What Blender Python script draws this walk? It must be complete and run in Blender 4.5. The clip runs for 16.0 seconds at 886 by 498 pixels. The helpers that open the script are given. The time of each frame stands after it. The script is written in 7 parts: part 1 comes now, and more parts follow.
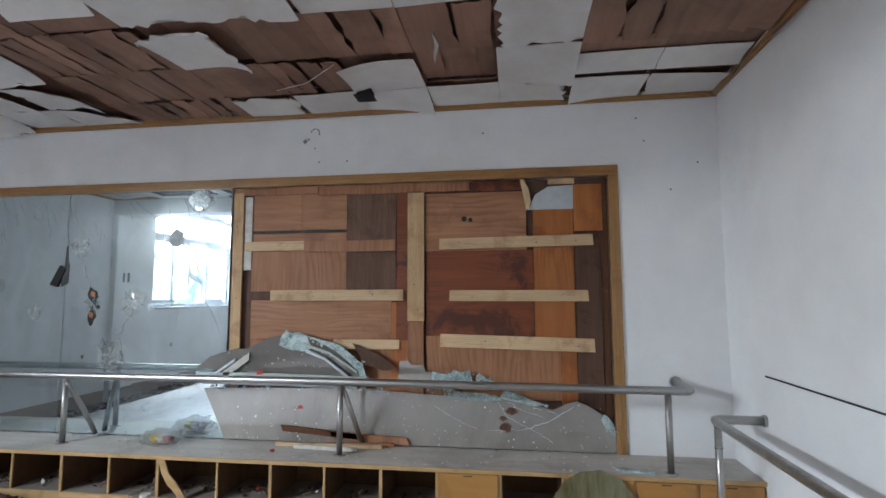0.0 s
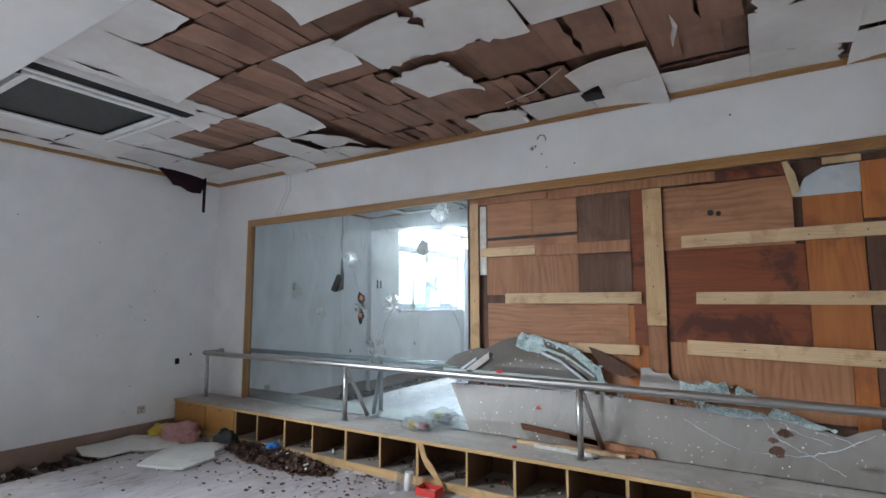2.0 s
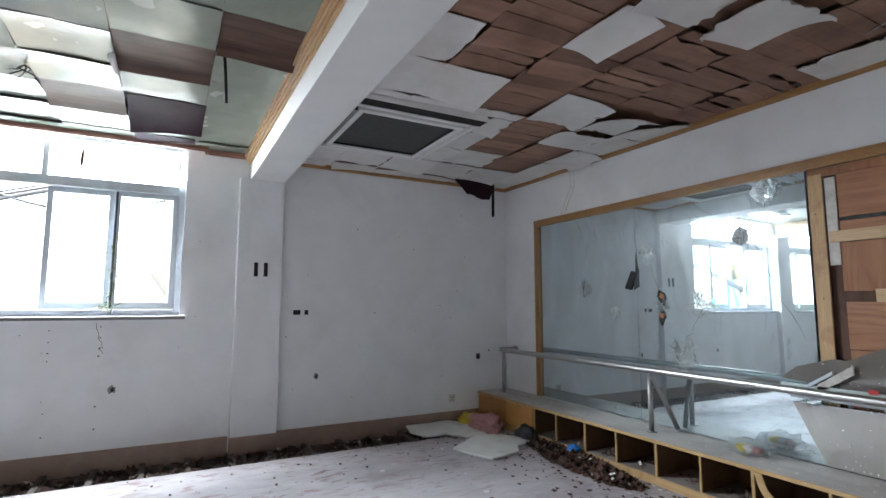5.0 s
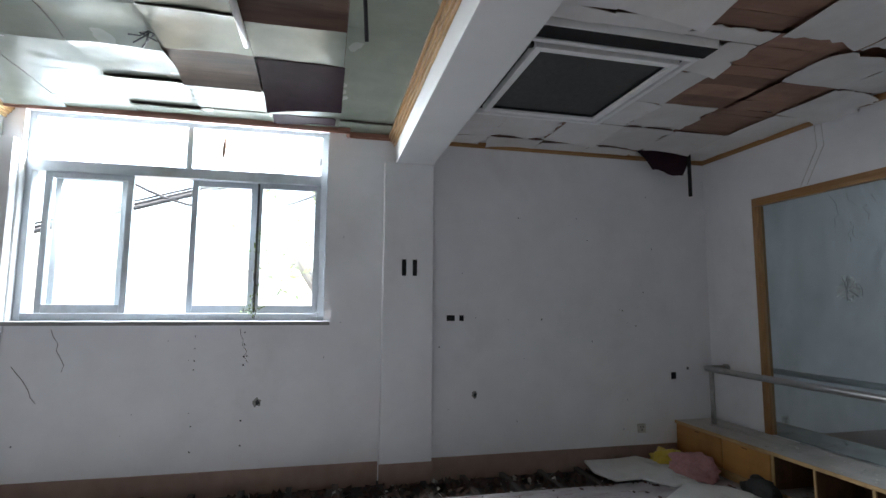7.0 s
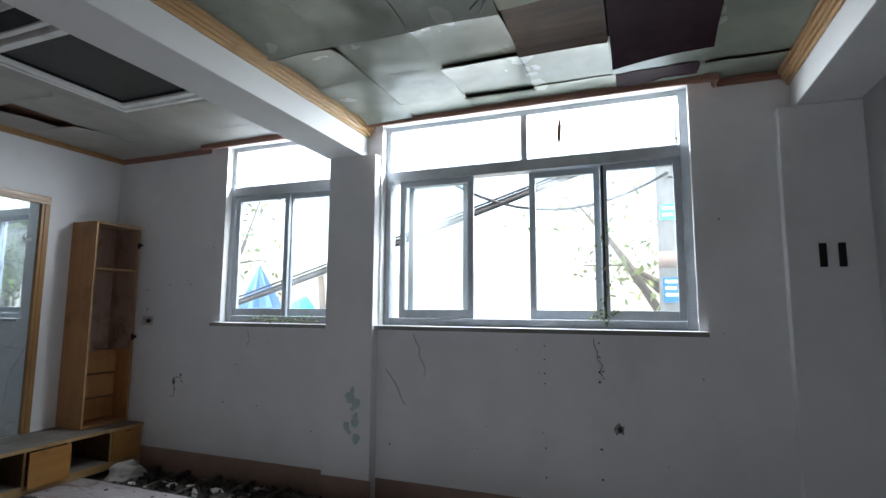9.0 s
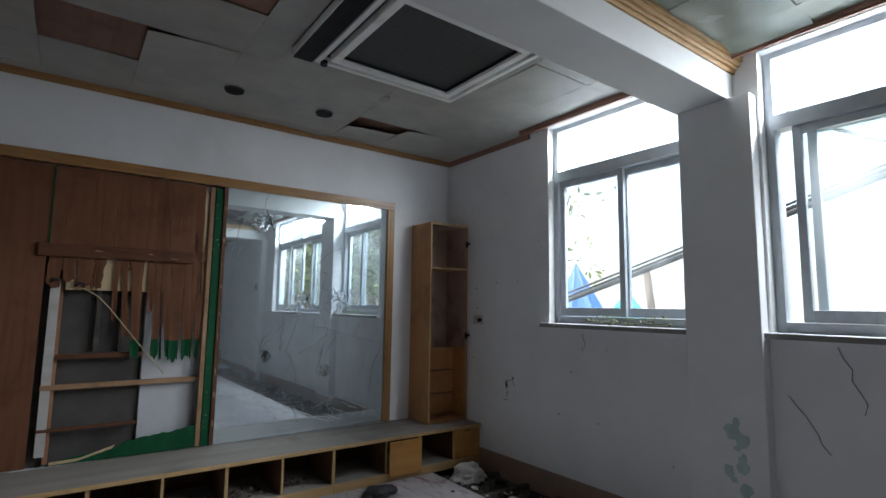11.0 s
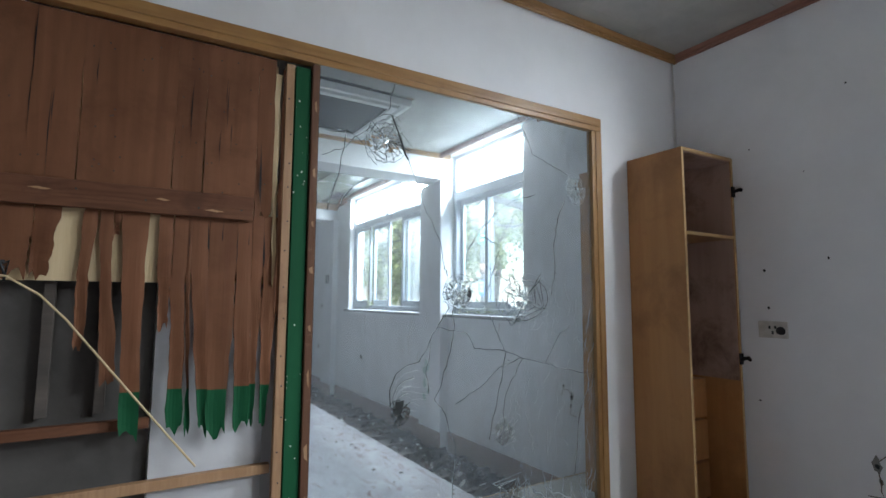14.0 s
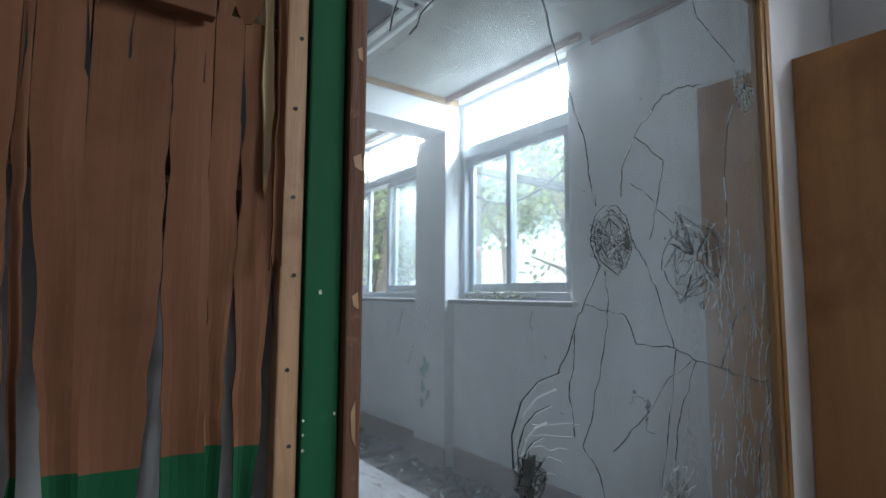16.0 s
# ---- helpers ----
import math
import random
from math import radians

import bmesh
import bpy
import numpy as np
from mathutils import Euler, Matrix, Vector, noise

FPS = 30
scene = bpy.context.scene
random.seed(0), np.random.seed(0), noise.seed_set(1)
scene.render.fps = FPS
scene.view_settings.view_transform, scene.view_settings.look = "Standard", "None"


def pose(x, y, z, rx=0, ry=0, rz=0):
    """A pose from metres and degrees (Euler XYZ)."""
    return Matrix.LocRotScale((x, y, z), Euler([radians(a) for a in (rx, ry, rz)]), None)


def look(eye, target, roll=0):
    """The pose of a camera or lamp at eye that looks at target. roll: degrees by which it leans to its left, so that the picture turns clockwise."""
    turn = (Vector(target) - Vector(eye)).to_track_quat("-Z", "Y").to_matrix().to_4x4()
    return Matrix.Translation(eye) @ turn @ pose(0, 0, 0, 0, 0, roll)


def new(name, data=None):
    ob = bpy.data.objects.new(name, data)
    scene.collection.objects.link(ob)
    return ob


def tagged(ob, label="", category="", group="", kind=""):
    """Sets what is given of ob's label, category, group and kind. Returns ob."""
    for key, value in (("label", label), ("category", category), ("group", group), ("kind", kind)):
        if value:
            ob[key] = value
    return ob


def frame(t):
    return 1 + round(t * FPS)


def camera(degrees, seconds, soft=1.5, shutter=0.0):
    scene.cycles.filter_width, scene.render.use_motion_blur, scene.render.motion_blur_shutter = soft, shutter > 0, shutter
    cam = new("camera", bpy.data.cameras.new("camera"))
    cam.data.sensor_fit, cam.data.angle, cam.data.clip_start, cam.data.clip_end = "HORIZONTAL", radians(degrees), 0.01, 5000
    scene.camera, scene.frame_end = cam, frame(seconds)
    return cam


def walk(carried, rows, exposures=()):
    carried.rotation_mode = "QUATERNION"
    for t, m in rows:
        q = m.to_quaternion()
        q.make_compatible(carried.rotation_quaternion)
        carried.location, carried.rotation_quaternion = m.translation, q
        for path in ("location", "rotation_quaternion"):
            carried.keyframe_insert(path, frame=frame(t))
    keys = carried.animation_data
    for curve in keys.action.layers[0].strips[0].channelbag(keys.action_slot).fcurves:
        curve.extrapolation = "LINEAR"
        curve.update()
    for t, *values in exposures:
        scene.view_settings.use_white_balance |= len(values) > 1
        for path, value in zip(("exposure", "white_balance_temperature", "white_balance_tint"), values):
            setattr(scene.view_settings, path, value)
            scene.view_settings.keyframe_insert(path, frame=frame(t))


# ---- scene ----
cam = camera(82.1, 16.0)
PATH = [
    (0, (-0.267, -0.036, 1.503), (-0.545, 1.936, 1.69), -0.2),
    (0.5, (-0.323, -0.099, 1.475), (-0.77, 1.84, 1.679), -0.1),
    (1, (-0.355, -0.117, 1.46), (-1.017, 1.759, 1.674), -0.0),
    (1.5, (-0.37, -0.102, 1.481), (-1.262, 1.676, 1.687), -0.1),
    (2, (-0.381, -0.104, 1.481), (-1.434, 1.583, 1.692), -0.1),
    (2.5, (-0.382, -0.106, 1.477), (-1.561, 1.495, 1.692), 0.0),
    (3, (-0.39, -0.131, 1.476), (-1.666, 1.394, 1.694), 0.1),
    (3.5, (-0.402, -0.162, 1.479), (-1.797, 1.254, 1.698), 0.1),
    (4, (-0.422, -0.168, 1.475), (-1.946, 1.109, 1.694), 0.0),
    (4.5, (-0.512, -0.139, 1.451), (-2.17, 0.958, 1.668), 0.0),
    (7, (-1.776, 0.0, 1.499), (-3.714, 0.449, 1.713), 0.4),
    (7.5, (-2.059, -0.002, 1.495), (-4.033, 0.239, 1.705), 0.3),
    (8, (-2.266, -0.080, 1.480), (-4.251, -0.187, 1.703), 0.3),
    (8.5, (-2.442, -0.213, 1.479), (-4.376, -0.665, 1.709), 0.4),
    (9, (-2.588, -0.374, 1.491), (-4.445, -1.082, 1.719), 0.3),
    (9.5, (-2.744, -0.469, 1.522), (-4.444, -1.499, 1.740), 0.1),
    (10, (-2.841, -0.583, 1.482), (-4.330, -1.899, 1.708), 0.4),
    (12.5, (-3.429, -2.305, 1.455), (-4.451, -4.01, 1.676), 0.4),
    (13, (-3.468, -2.734, 1.453), (-4.482, -4.444, 1.671), 0.3),
    (13.5, (-3.442, -3.146, 1.508), (-4.451, -4.862, 1.701), 0.5),
    (14, (-3.504, -3.552, 1.493), (-4.516, -5.266, 1.69), 0.3),
    (14.5, (-3.533, -3.925, 1.457), (-4.545, -5.638, 1.662), 0.4),
    (15, (-3.555, -4.269, 1.448), (-4.592, -5.967, 1.656), 0.4),
    (15.5, (-3.663, -4.559, 1.423), (-4.767, -6.215, 1.618), 0.3),
    (16, (-3.701, -4.755, 1.394), (-4.87, -6.369, 1.567), 0.3),
]
EXPOSURES = [(0.0, 4.2), (1.5, 4.36), (3.5, 4.42), (4.5, 4.22), (7.0, 3.42), (8.0, 2.88), (9.0, 2.40), (10.2, 2.12), (12.5, 2.45), (13.5, 2.92), (14.5, 3.05), (15.2, 2.95), (16.0, 2.65)]
walk(cam, [(t, look(eye, target, roll)) for t, eye, target, roll in PATH], EXPOSURES)

# ---- world and light ----
world = bpy.data.worlds.new("sky")
scene.world = world
world.use_nodes = True
wn = world.node_tree
sky = wn.nodes.new("ShaderNodeTexSky")
sky.sky_type = "NISHITA"
sky.sun_disc = False
sky.sun_elevation = radians(66)
sky.sun_rotation = radians(100)
sky.dust_density = 4.0
sky.air_density = 1.3
wn.links.new(sky.outputs[0], wn.nodes["Background"].inputs[0])
wn.nodes["Background"].inputs[1].default_value = 0.15
sun_data = bpy.data.lights.new("sun", "SUN")
sun_data.energy, sun_data.angle, sun_data.color = 0.6, radians(12), (1.0, 0.95, 0.87)
sun = new("sun", sun_data)
sun.matrix_world = look((4.0, -0.7, 9.1), (0, 0, 0))
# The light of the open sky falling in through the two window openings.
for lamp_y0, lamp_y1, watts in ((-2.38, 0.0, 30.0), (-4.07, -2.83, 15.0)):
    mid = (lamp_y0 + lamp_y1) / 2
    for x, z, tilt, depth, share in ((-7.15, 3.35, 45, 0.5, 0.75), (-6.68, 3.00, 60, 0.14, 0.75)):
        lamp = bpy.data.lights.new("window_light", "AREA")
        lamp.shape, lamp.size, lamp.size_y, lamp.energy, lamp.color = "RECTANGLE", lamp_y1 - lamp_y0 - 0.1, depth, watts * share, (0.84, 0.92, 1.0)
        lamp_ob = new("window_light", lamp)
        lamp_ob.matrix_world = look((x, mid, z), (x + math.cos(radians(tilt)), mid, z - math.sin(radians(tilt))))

# ---- materials ----
MATS = {}


def nodes_of(name):
    m = bpy.data.materials.new(name)
    m.use_nodes = True
    return m, m.node_tree, m.node_tree.nodes["Principled BSDF"]


def ramp(nt, fac, stops):
    r = nt.nodes.new("ShaderNodeValToRGB")
    el = r.color_ramp.elements
    while len(el) < len(stops):
        el.new(0.5)
    for e, (p, c) in zip(el, stops):
        e.position, e.color = p, (*c, 1)
    nt.links.new(fac, r.inputs[0])
    return r.outputs[0]


def noise_of(nt, scale, stretch=(1, 1, 1), detail=4.0, rough=0.55, distort=0.0, offset=True):
    geo = nt.nodes.new("ShaderNodeNewGeometry")
    mp = nt.nodes.new("ShaderNodeVectorMath")
    mp.operation = "MULTIPLY"
    mp.inputs[1].default_value = [scale * s for s in stretch]
    nt.links.new(geo.outputs["Position"], mp.inputs[0])
    src = mp.outputs[0]
    if offset:
        info = nt.nodes.new("ShaderNodeObjectInfo")
        mul = nt.nodes.new("ShaderNodeMath")
        mul.operation = "MULTIPLY"
        mul.inputs[1].default_value = 37.0
        add = nt.nodes.new("ShaderNodeVectorMath")
        nt.links.new(info.outputs["Random"], mul.inputs[0])
        nt.links.new(src, add.inputs[0])
        nt.links.new(mul.outputs[0], add.inputs[1])
        src = add.outputs[0]
    n = nt.nodes.new("ShaderNodeTexNoise")
    n.inputs["Scale"].default_value = 1.0
    n.inputs["Detail"].default_value = detail
    n.inputs["Roughness"].default_value = rough
    n.inputs["Distortion"].default_value = distort
    nt.links.new(src, n.inputs["Vector"])
    return n.outputs["Fac"]


def mix_col(nt, a, b, fac, mode="MIX"):
    m = nt.nodes.new("ShaderNodeMix")
    m.data_type, m.blend_type = "RGBA", mode
    for sock, v in ((m.inputs[6], a), (m.inputs[7], b), (m.inputs[0], fac)):
        if isinstance(v, tuple):
            sock.default_value = (*v, 1)
        elif isinstance(v, (int, float)):
            sock.default_value = v
        else:
            nt.links.new(v, sock)
    return m.outputs[2]


def math_of(nt, op, a, b):
    m = nt.nodes.new("ShaderNodeMath")
    m.operation = op
    m.use_clamp = True
    for sock, v in zip(m.inputs, (a, b)):
        if isinstance(v, (int, float)):
            sock.default_value = v
        else:
            nt.links.new(v, sock)
    return m.outputs[0]


def math_free(nt, op, a, b):
    out = math_of(nt, op, a, b)
    out.node.use_clamp = False
    return out


def surface(name, c1, c2, scale=6.0, stretch=(1, 1, 1), rough=(0.5, 0.7), bump=0.2, bump_scale=None, metal=0.0,
            stain=None, stain_scale=1.2, stain_range=(0.55, 0.75), distort=0.0, offset=True, random_value=0.0, coat=0.0, island=0.0, rings=0.0, ring_scale=16.0):
    """A two-scale procedural surface: fine grain between c1 and c2, and large stains."""
    m, nt, p = nodes_of(name)
    grain = noise_of(nt, scale, stretch, 6.0, 0.6, distort, offset)
    col = ramp(nt, grain, [(0.3, c1), (0.7, c2)])
    if rings:
        geo = nt.nodes.new("ShaderNodeNewGeometry")
        info = nt.nodes.new("ShaderNodeObjectInfo")
        mul = nt.nodes.new("ShaderNodeVectorMath")
        mul.operation = "MULTIPLY"
        mul.inputs[1].default_value = [ring_scale * max(k, 0.2) for k in stretch]
        shift = math_free(nt, "MULTIPLY", info.outputs["Random"], 23.0)
        add = nt.nodes.new("ShaderNodeVectorMath")
        nt.links.new(geo.outputs["Position"], mul.inputs[0])
        nt.links.new(mul.outputs[0], add.inputs[0])
        nt.links.new(shift, add.inputs[1])
        wave = nt.nodes.new("ShaderNodeTexWave")
        wave.wave_profile = "SIN"
        wave.bands_direction = "X" if stretch[2] < 0.5 else "Z"
        wave.inputs["Scale"].default_value = 1.0
        wave.inputs["Distortion"].default_value = 22.0
        wave.inputs["Detail"].default_value = 3.0
        wave.inputs["Detail Scale"].default_value = 0.6
        nt.links.new(add.outputs[0], wave.inputs["Vector"])
        col = mix_col(nt, col, tuple(0.5 * k for k in c1), math_of(nt, "MULTIPLY", math_of(nt, "MULTIPLY", math_of(nt, "POWER", wave.outputs["Fac"], 2.0), rings), ramp(nt, noise_of(nt, 2.6, (1, 1, 1), 3.0, 0.5), [(0.42, (0.12, 0.12, 0.12)), (0.62, (1, 1, 1))])))
    if stain:
        big = noise_of(nt, stain_scale, (1, 1, 1), 5.0, 0.65, 0.3, offset)
        f = ramp(nt, big, [(stain_range[0], (0, 0, 0)), (stain_range[1], (1, 1, 1))])
        col = mix_col(nt, col, stain, f)
    if random_value:
        info = nt.nodes.new("ShaderNodeObjectInfo")
        hsv = nt.nodes.new("ShaderNodeHueSaturation")
        mr = nt.nodes.new("ShaderNodeMapRange")
        mr.inputs[3].default_value, mr.inputs[4].default_value = 1 - random_value, 1 + random_value
        nt.links.new(info.outputs["Random"], mr.inputs[0])
        nt.links.new(mr.outputs[0], hsv.inputs["Value"])
        nt.links.new(col, hsv.inputs["Color"])
        col = hsv.outputs[0]
    if island:
        geo = nt.nodes.new("ShaderNodeNewGeometry")
        hs = nt.nodes.new("ShaderNodeHueSaturation")
        mi = nt.nodes.new("ShaderNodeMapRange")
        mi.inputs[3].default_value, mi.inputs[4].default_value = 1 - island, 1 + island
        nt.links.new(geo.outputs["Random Per Island"], mi.inputs[0])
        nt.links.new(mi.outputs[0], hs.inputs["Value"])
        nt.links.new(col, hs.inputs["Color"])
        col = hs.outputs[0]
    nt.links.new(col, p.inputs["Base Color"])
    rr = nt.nodes.new("ShaderNodeMapRange")
    rr.inputs[3].default_value, rr.inputs[4].default_value = rough
    nt.links.new(noise_of(nt, scale * 0.7, stretch, 3.0, 0.5, 0.0, offset), rr.inputs[0])
    nt.links.new(rr.outputs[0], p.inputs["Roughness"])
    p.inputs["Metallic"].default_value = metal
    p.inputs["Coat Weight"].default_value = coat
    p.inputs["Coat Roughness"].default_value = 0.25
    if bump:
        b = nt.nodes.new("ShaderNodeBump")
        b.inputs["Strength"].default_value = bump
        b.inputs["Distance"].default_value = 0.01
        nt.links.new(noise_of(nt, bump_scale or scale * 2, stretch, 5.0, 0.6, 0.0, offset), b.inputs["Height"])
        nt.links.new(b.outputs[0], p.inputs["Normal"])
    MATS[name] = m
    return m


GX, GY, GZ = (0.08, 1, 1), (1, 0.08, 1), (1, 1, 0.08)  # grain along x, y, z
plaster = surface("white plaster", (0.79, 0.79, 0.80), (0.85, 0.85, 0.86), 3, rough=(0.75, 0.9), bump=0.08, bump_scale=30, stain=(0.70, 0.69, 0.68), stain_scale=0.9, stain_range=(0.55, 0.85), offset=False)
beam_paint = surface("beam paint", (0.63, 0.63, 0.63), (0.69, 0.69, 0.68), 3, rough=(0.6, 0.8), bump=0.06, bump_scale=25, stain=(0.70, 0.69, 0.67), stain_range=(0.6, 0.9), offset=False)
base_brown = surface("skirting paint", (0.30, 0.20, 0.16), (0.36, 0.25, 0.20), 8, rough=(0.5, 0.7), bump=0.1, stain=(0.22, 0.16, 0.13))
trim_x = surface("varnished trim along x", (0.320, 0.162, 0.058), (0.398, 0.218, 0.081), 40, GX, (0.25, 0.4), 0.1, stain=(0.252, 0.122, 0.050), stain_scale=2)
trim_y = surface("varnished trim along y", (0.320, 0.162, 0.058), (0.398, 0.218, 0.081), 40, GY, (0.25, 0.4), 0.1, stain=(0.252, 0.122, 0.050), stain_scale=2)
trim_z = surface("varnished trim upright", (0.320, 0.162, 0.058), (0.398, 0.218, 0.081), 40, GZ, (0.25, 0.4), 0.1, stain=(0.252, 0.122, 0.050), stain_scale=2)
trim_pale = surface("pale varnished trim", (0.400, 0.235, 0.100), (0.500, 0.320, 0.150), 40, GX, (0.25, 0.4), 0.1, stain=(0.300, 0.160, 0.065), stain_scale=3)
trim_red = surface("red-brown trim", (0.24, 0.11, 0.08), (0.32, 0.16, 0.11), 40, GY, (0.35, 0.5), 0.1)
honey = surface("honey laminate", (0.400, 0.185, 0.045), (0.480, 0.240, 0.068), 14, GX, (0.4, 0.55), 0.05, stain=(0.280, 0.130, 0.036), stain_scale=3, random_value=0.06)
honey_z = surface("honey laminate upright", (0.400, 0.185, 0.065), (0.480, 0.240, 0.090), 16, GZ, (0.4, 0.55), 0.05, stain=(0.270, 0.118, 0.042), stain_scale=2.5, random_value=0.05, stain_range=(0.45, 0.7))
edge_wood = surface("raw wood edge", (0.4, 0.245, 0.1), (0.5, 0.33, 0.155), 30, GX, (0.5, 0.7), 0.1, stain=(0.25, 0.145, 0.07), stain_scale=4)
bench_top = surface("dusty bench top", (0.430, 0.400, 0.370), (0.560, 0.530, 0.495), 9, GX, (0.6, 0.8), 0.08, stain=(0.310, 0.275, 0.240), stain_scale=1.8, stain_range=(0.5, 0.75), offset=False)
# Darker tone for the south bench top and the cubby floors.
bench_dark = surface("darker bench top", (0.23, 0.205, 0.18), (0.31, 0.28, 0.25), 9, GX, (0.6, 0.8), 0.08, stain=(0.16, 0.135, 0.115), stain_scale=1.8, stain_range=(0.5, 0.75), offset=False)
# Brown wood darkened: the shade inside the cubbies is put into the colour.
shaded_brown = surface("shaded cubby inside", (0.105, 0.056, 0.028), (0.150, 0.082, 0.042), 12, GZ, (0.5, 0.7), 0.08, stain=(0.060, 0.035, 0.021), stain_scale=3)
steel = surface("brushed steel", (0.400, 0.395, 0.385), (0.500, 0.490, 0.475), 25, GX, (0.30, 0.45), 0.03, metal=1.0, stain=(0.320, 0.305, 0.290), stain_scale=5)
alu = surface("window aluminium", (0.46, 0.5, 0.54), (0.55, 0.59, 0.63), 10, rough=(0.35, 0.5), bump=0.03, metal=0.2, stain=(0.38, 0.41, 0.44), stain_scale=3)
white_metal = surface("white enamel", (0.800, 0.800, 0.785), (0.870, 0.870, 0.855), 8, rough=(0.3, 0.45), bump=0.03, stain=(0.680, 0.660, 0.620), stain_scale=3)
black_void = surface("black fittings", (0.012, 0.012, 0.013), (0.025, 0.025, 0.026), 8, rough=(0.6, 0.8), bump=0.1)
dark_mesh = surface("dark filter", (0.035, 0.037, 0.037), (0.055, 0.057, 0.056), 40, rough=(0.5, 0.7), bump=0.2)
concrete = surface("raw concrete", (0.20, 0.19, 0.18), (0.30, 0.29, 0.27), 4, rough=(0.8, 0.95), bump=0.3, offset=False)
cavity = surface("shaded cavity wall", (0.055, 0.050, 0.045), (0.090, 0.082, 0.074), 5, rough=(0.8, 0.95), bump=0.2, stain=(0.035, 0.031, 0.028), stain_scale=3)
pine_x = surface("pine batten along x", (0.540, 0.365, 0.205), (0.650, 0.465, 0.285), 26, GX, (0.55, 0.7), 0.15, stain=(0.330, 0.190, 0.100), stain_scale=5, random_value=0.08, rings=0.35, stain_range=(0.5, 0.72))
pine_z = surface("pine batten upright", (0.500, 0.310, 0.150), (0.600, 0.410, 0.225), 26, GZ, (0.55, 0.7), 0.15, stain=(0.340, 0.190, 0.090), stain_scale=5, random_value=0.08, rings=0.35, stain_range=(0.5, 0.72))
ply_mid = surface("brown plywood", (0.281, 0.120, 0.055), (0.400, 0.188, 0.095), 18, GZ, (0.55, 0.75), 0.12, stain=(0.194, 0.080, 0.037), stain_scale=2.5, distort=0.6, random_value=0.1, rings=0.45, ring_scale=7)
ply_light = surface("light plywood", (0.300, 0.125, 0.059), (0.438, 0.210, 0.106), 14, GX, (0.5, 0.7), 0.12, stain=(0.200, 0.084, 0.040), stain_scale=2.0, distort=1.2, random_value=0.1, rings=0.5, ring_scale=7)
ply_dark = surface("dark plywood", (0.110, 0.060, 0.042), (0.190, 0.112, 0.082), 18, GZ, (0.6, 0.8), 0.12, stain=(0.075, 0.043, 0.030), stain_scale=4, random_value=0.1, rings=0.3)
ply_red = surface("red-brown plywood", (0.163, 0.037, 0.011), (0.237, 0.062, 0.019), 12, GX, (0.35, 0.5), 0.08, stain=(0.075, 0.018, 0.009), stain_scale=2.2, distort=0.8, rings=0.4, ring_scale=8, stain_range=(0.52, 0.6))
ply_orange = surface("orange plywood", (0.325, 0.098, 0.021), (0.413, 0.146, 0.036), 12, GZ, (0.35, 0.5), 0.08, stain=(0.175, 0.050, 0.015), stain_scale=3, distort=0.8, random_value=0.1, rings=0.35, ring_scale=8)
torn_ply = surface("torn plywood", (0.136, 0.055, 0.026), (0.194, 0.085, 0.044), 9, (1, 1, 0.05), (0.55, 0.75), 0.12, bump_scale=30, stain=(0.105, 0.041, 0.019), stain_scale=3.2, stain_range=(0.5, 0.75), distort=1.5, random_value=0.1, rings=0.25, ring_scale=5)
torn_ply_x = surface("torn plywood batten", (0.100, 0.040, 0.020), (0.150, 0.064, 0.034), 22, GX, (0.6, 0.8), 0.3, stain=(0.065, 0.027, 0.015), stain_scale=4, distort=0.5, rings=0.4)
tower_inside = surface("dusty shelf inside", (0.360, 0.245, 0.195), (0.450, 0.320, 0.260), 12, GZ, (0.6, 0.8), 0.06, stain=(0.180, 0.110, 0.080), stain_scale=4.5, stain_range=(0.5, 0.72))
ply_core = surface("pale plywood core", (0.488, 0.359, 0.197), (0.578, 0.448, 0.270), 20, GZ, (0.6, 0.8), 0.2, stain=(0.400, 0.279, 0.149), stain_scale=4)
green_paint = surface("green paint", (0.004, 0.060, 0.022), (0.008, 0.088, 0.034), 10, GZ, (0.6, 0.8), 0.1, stain=(0.012, 0.105, 0.045), stain_scale=6, stain_range=(0.6, 0.7))
tan_wood = surface("tan planed wood", (0.300, 0.165, 0.080), (0.400, 0.235, 0.125), 24, GZ, (0.5, 0.7), 0.2, stain=(0.190, 0.095, 0.045), stain_scale=5, rings=0.3)
stick_brown = surface("dark brown stick", (0.085, 0.038, 0.022), (0.150, 0.072, 0.042), 26, GZ, (0.5, 0.7), 0.5, stain=(0.200, 0.110, 0.070), stain_scale=9, stain_range=(0.62, 0.7))
vinyl = surface("scuffed vinyl floor", (0.335, 0.308, 0.315), (0.455, 0.430, 0.438), 5, (1, 0.5, 1), (0.4, 0.65), 0.08, bump_scale=14, stain=(0.29, 0.25, 0.25), stain_scale=2.2, stain_range=(0.52, 0.72), offset=False)
subfloor = surface("dirty subfloor", (0.035, 0.032, 0.03), (0.09, 0.08, 0.07), 9, rough=(0.8, 0.95), bump=0.5, offset=False)
joist_wood = surface("damp joist wood", (0.05, 0.042, 0.036), (0.11, 0.09, 0.075), 14, GX, (0.7, 0.9), 0.3)
tile_white = surface("dull ceiling tile", (0.665, 0.645, 0.625), (0.745, 0.730, 0.709), 5, rough=(0.45, 0.6), bump=0.1, stain=(0.599, 0.567, 0.535), stain_scale=1.6, stain_range=(0.45, 0.72), offset=False, island=0.07)
# White tiles: dim ceiling light and green foliage reflection are put into the colour.
tile_gloss = surface("dimmed glossy ceiling tile", (0.190, 0.210, 0.172), (0.245, 0.264, 0.218), 4, rough=(0.18, 0.32), bump=0.12, bump_scale=5, stain=(0.180, 0.200, 0.160), stain_scale=1.6, offset=False)
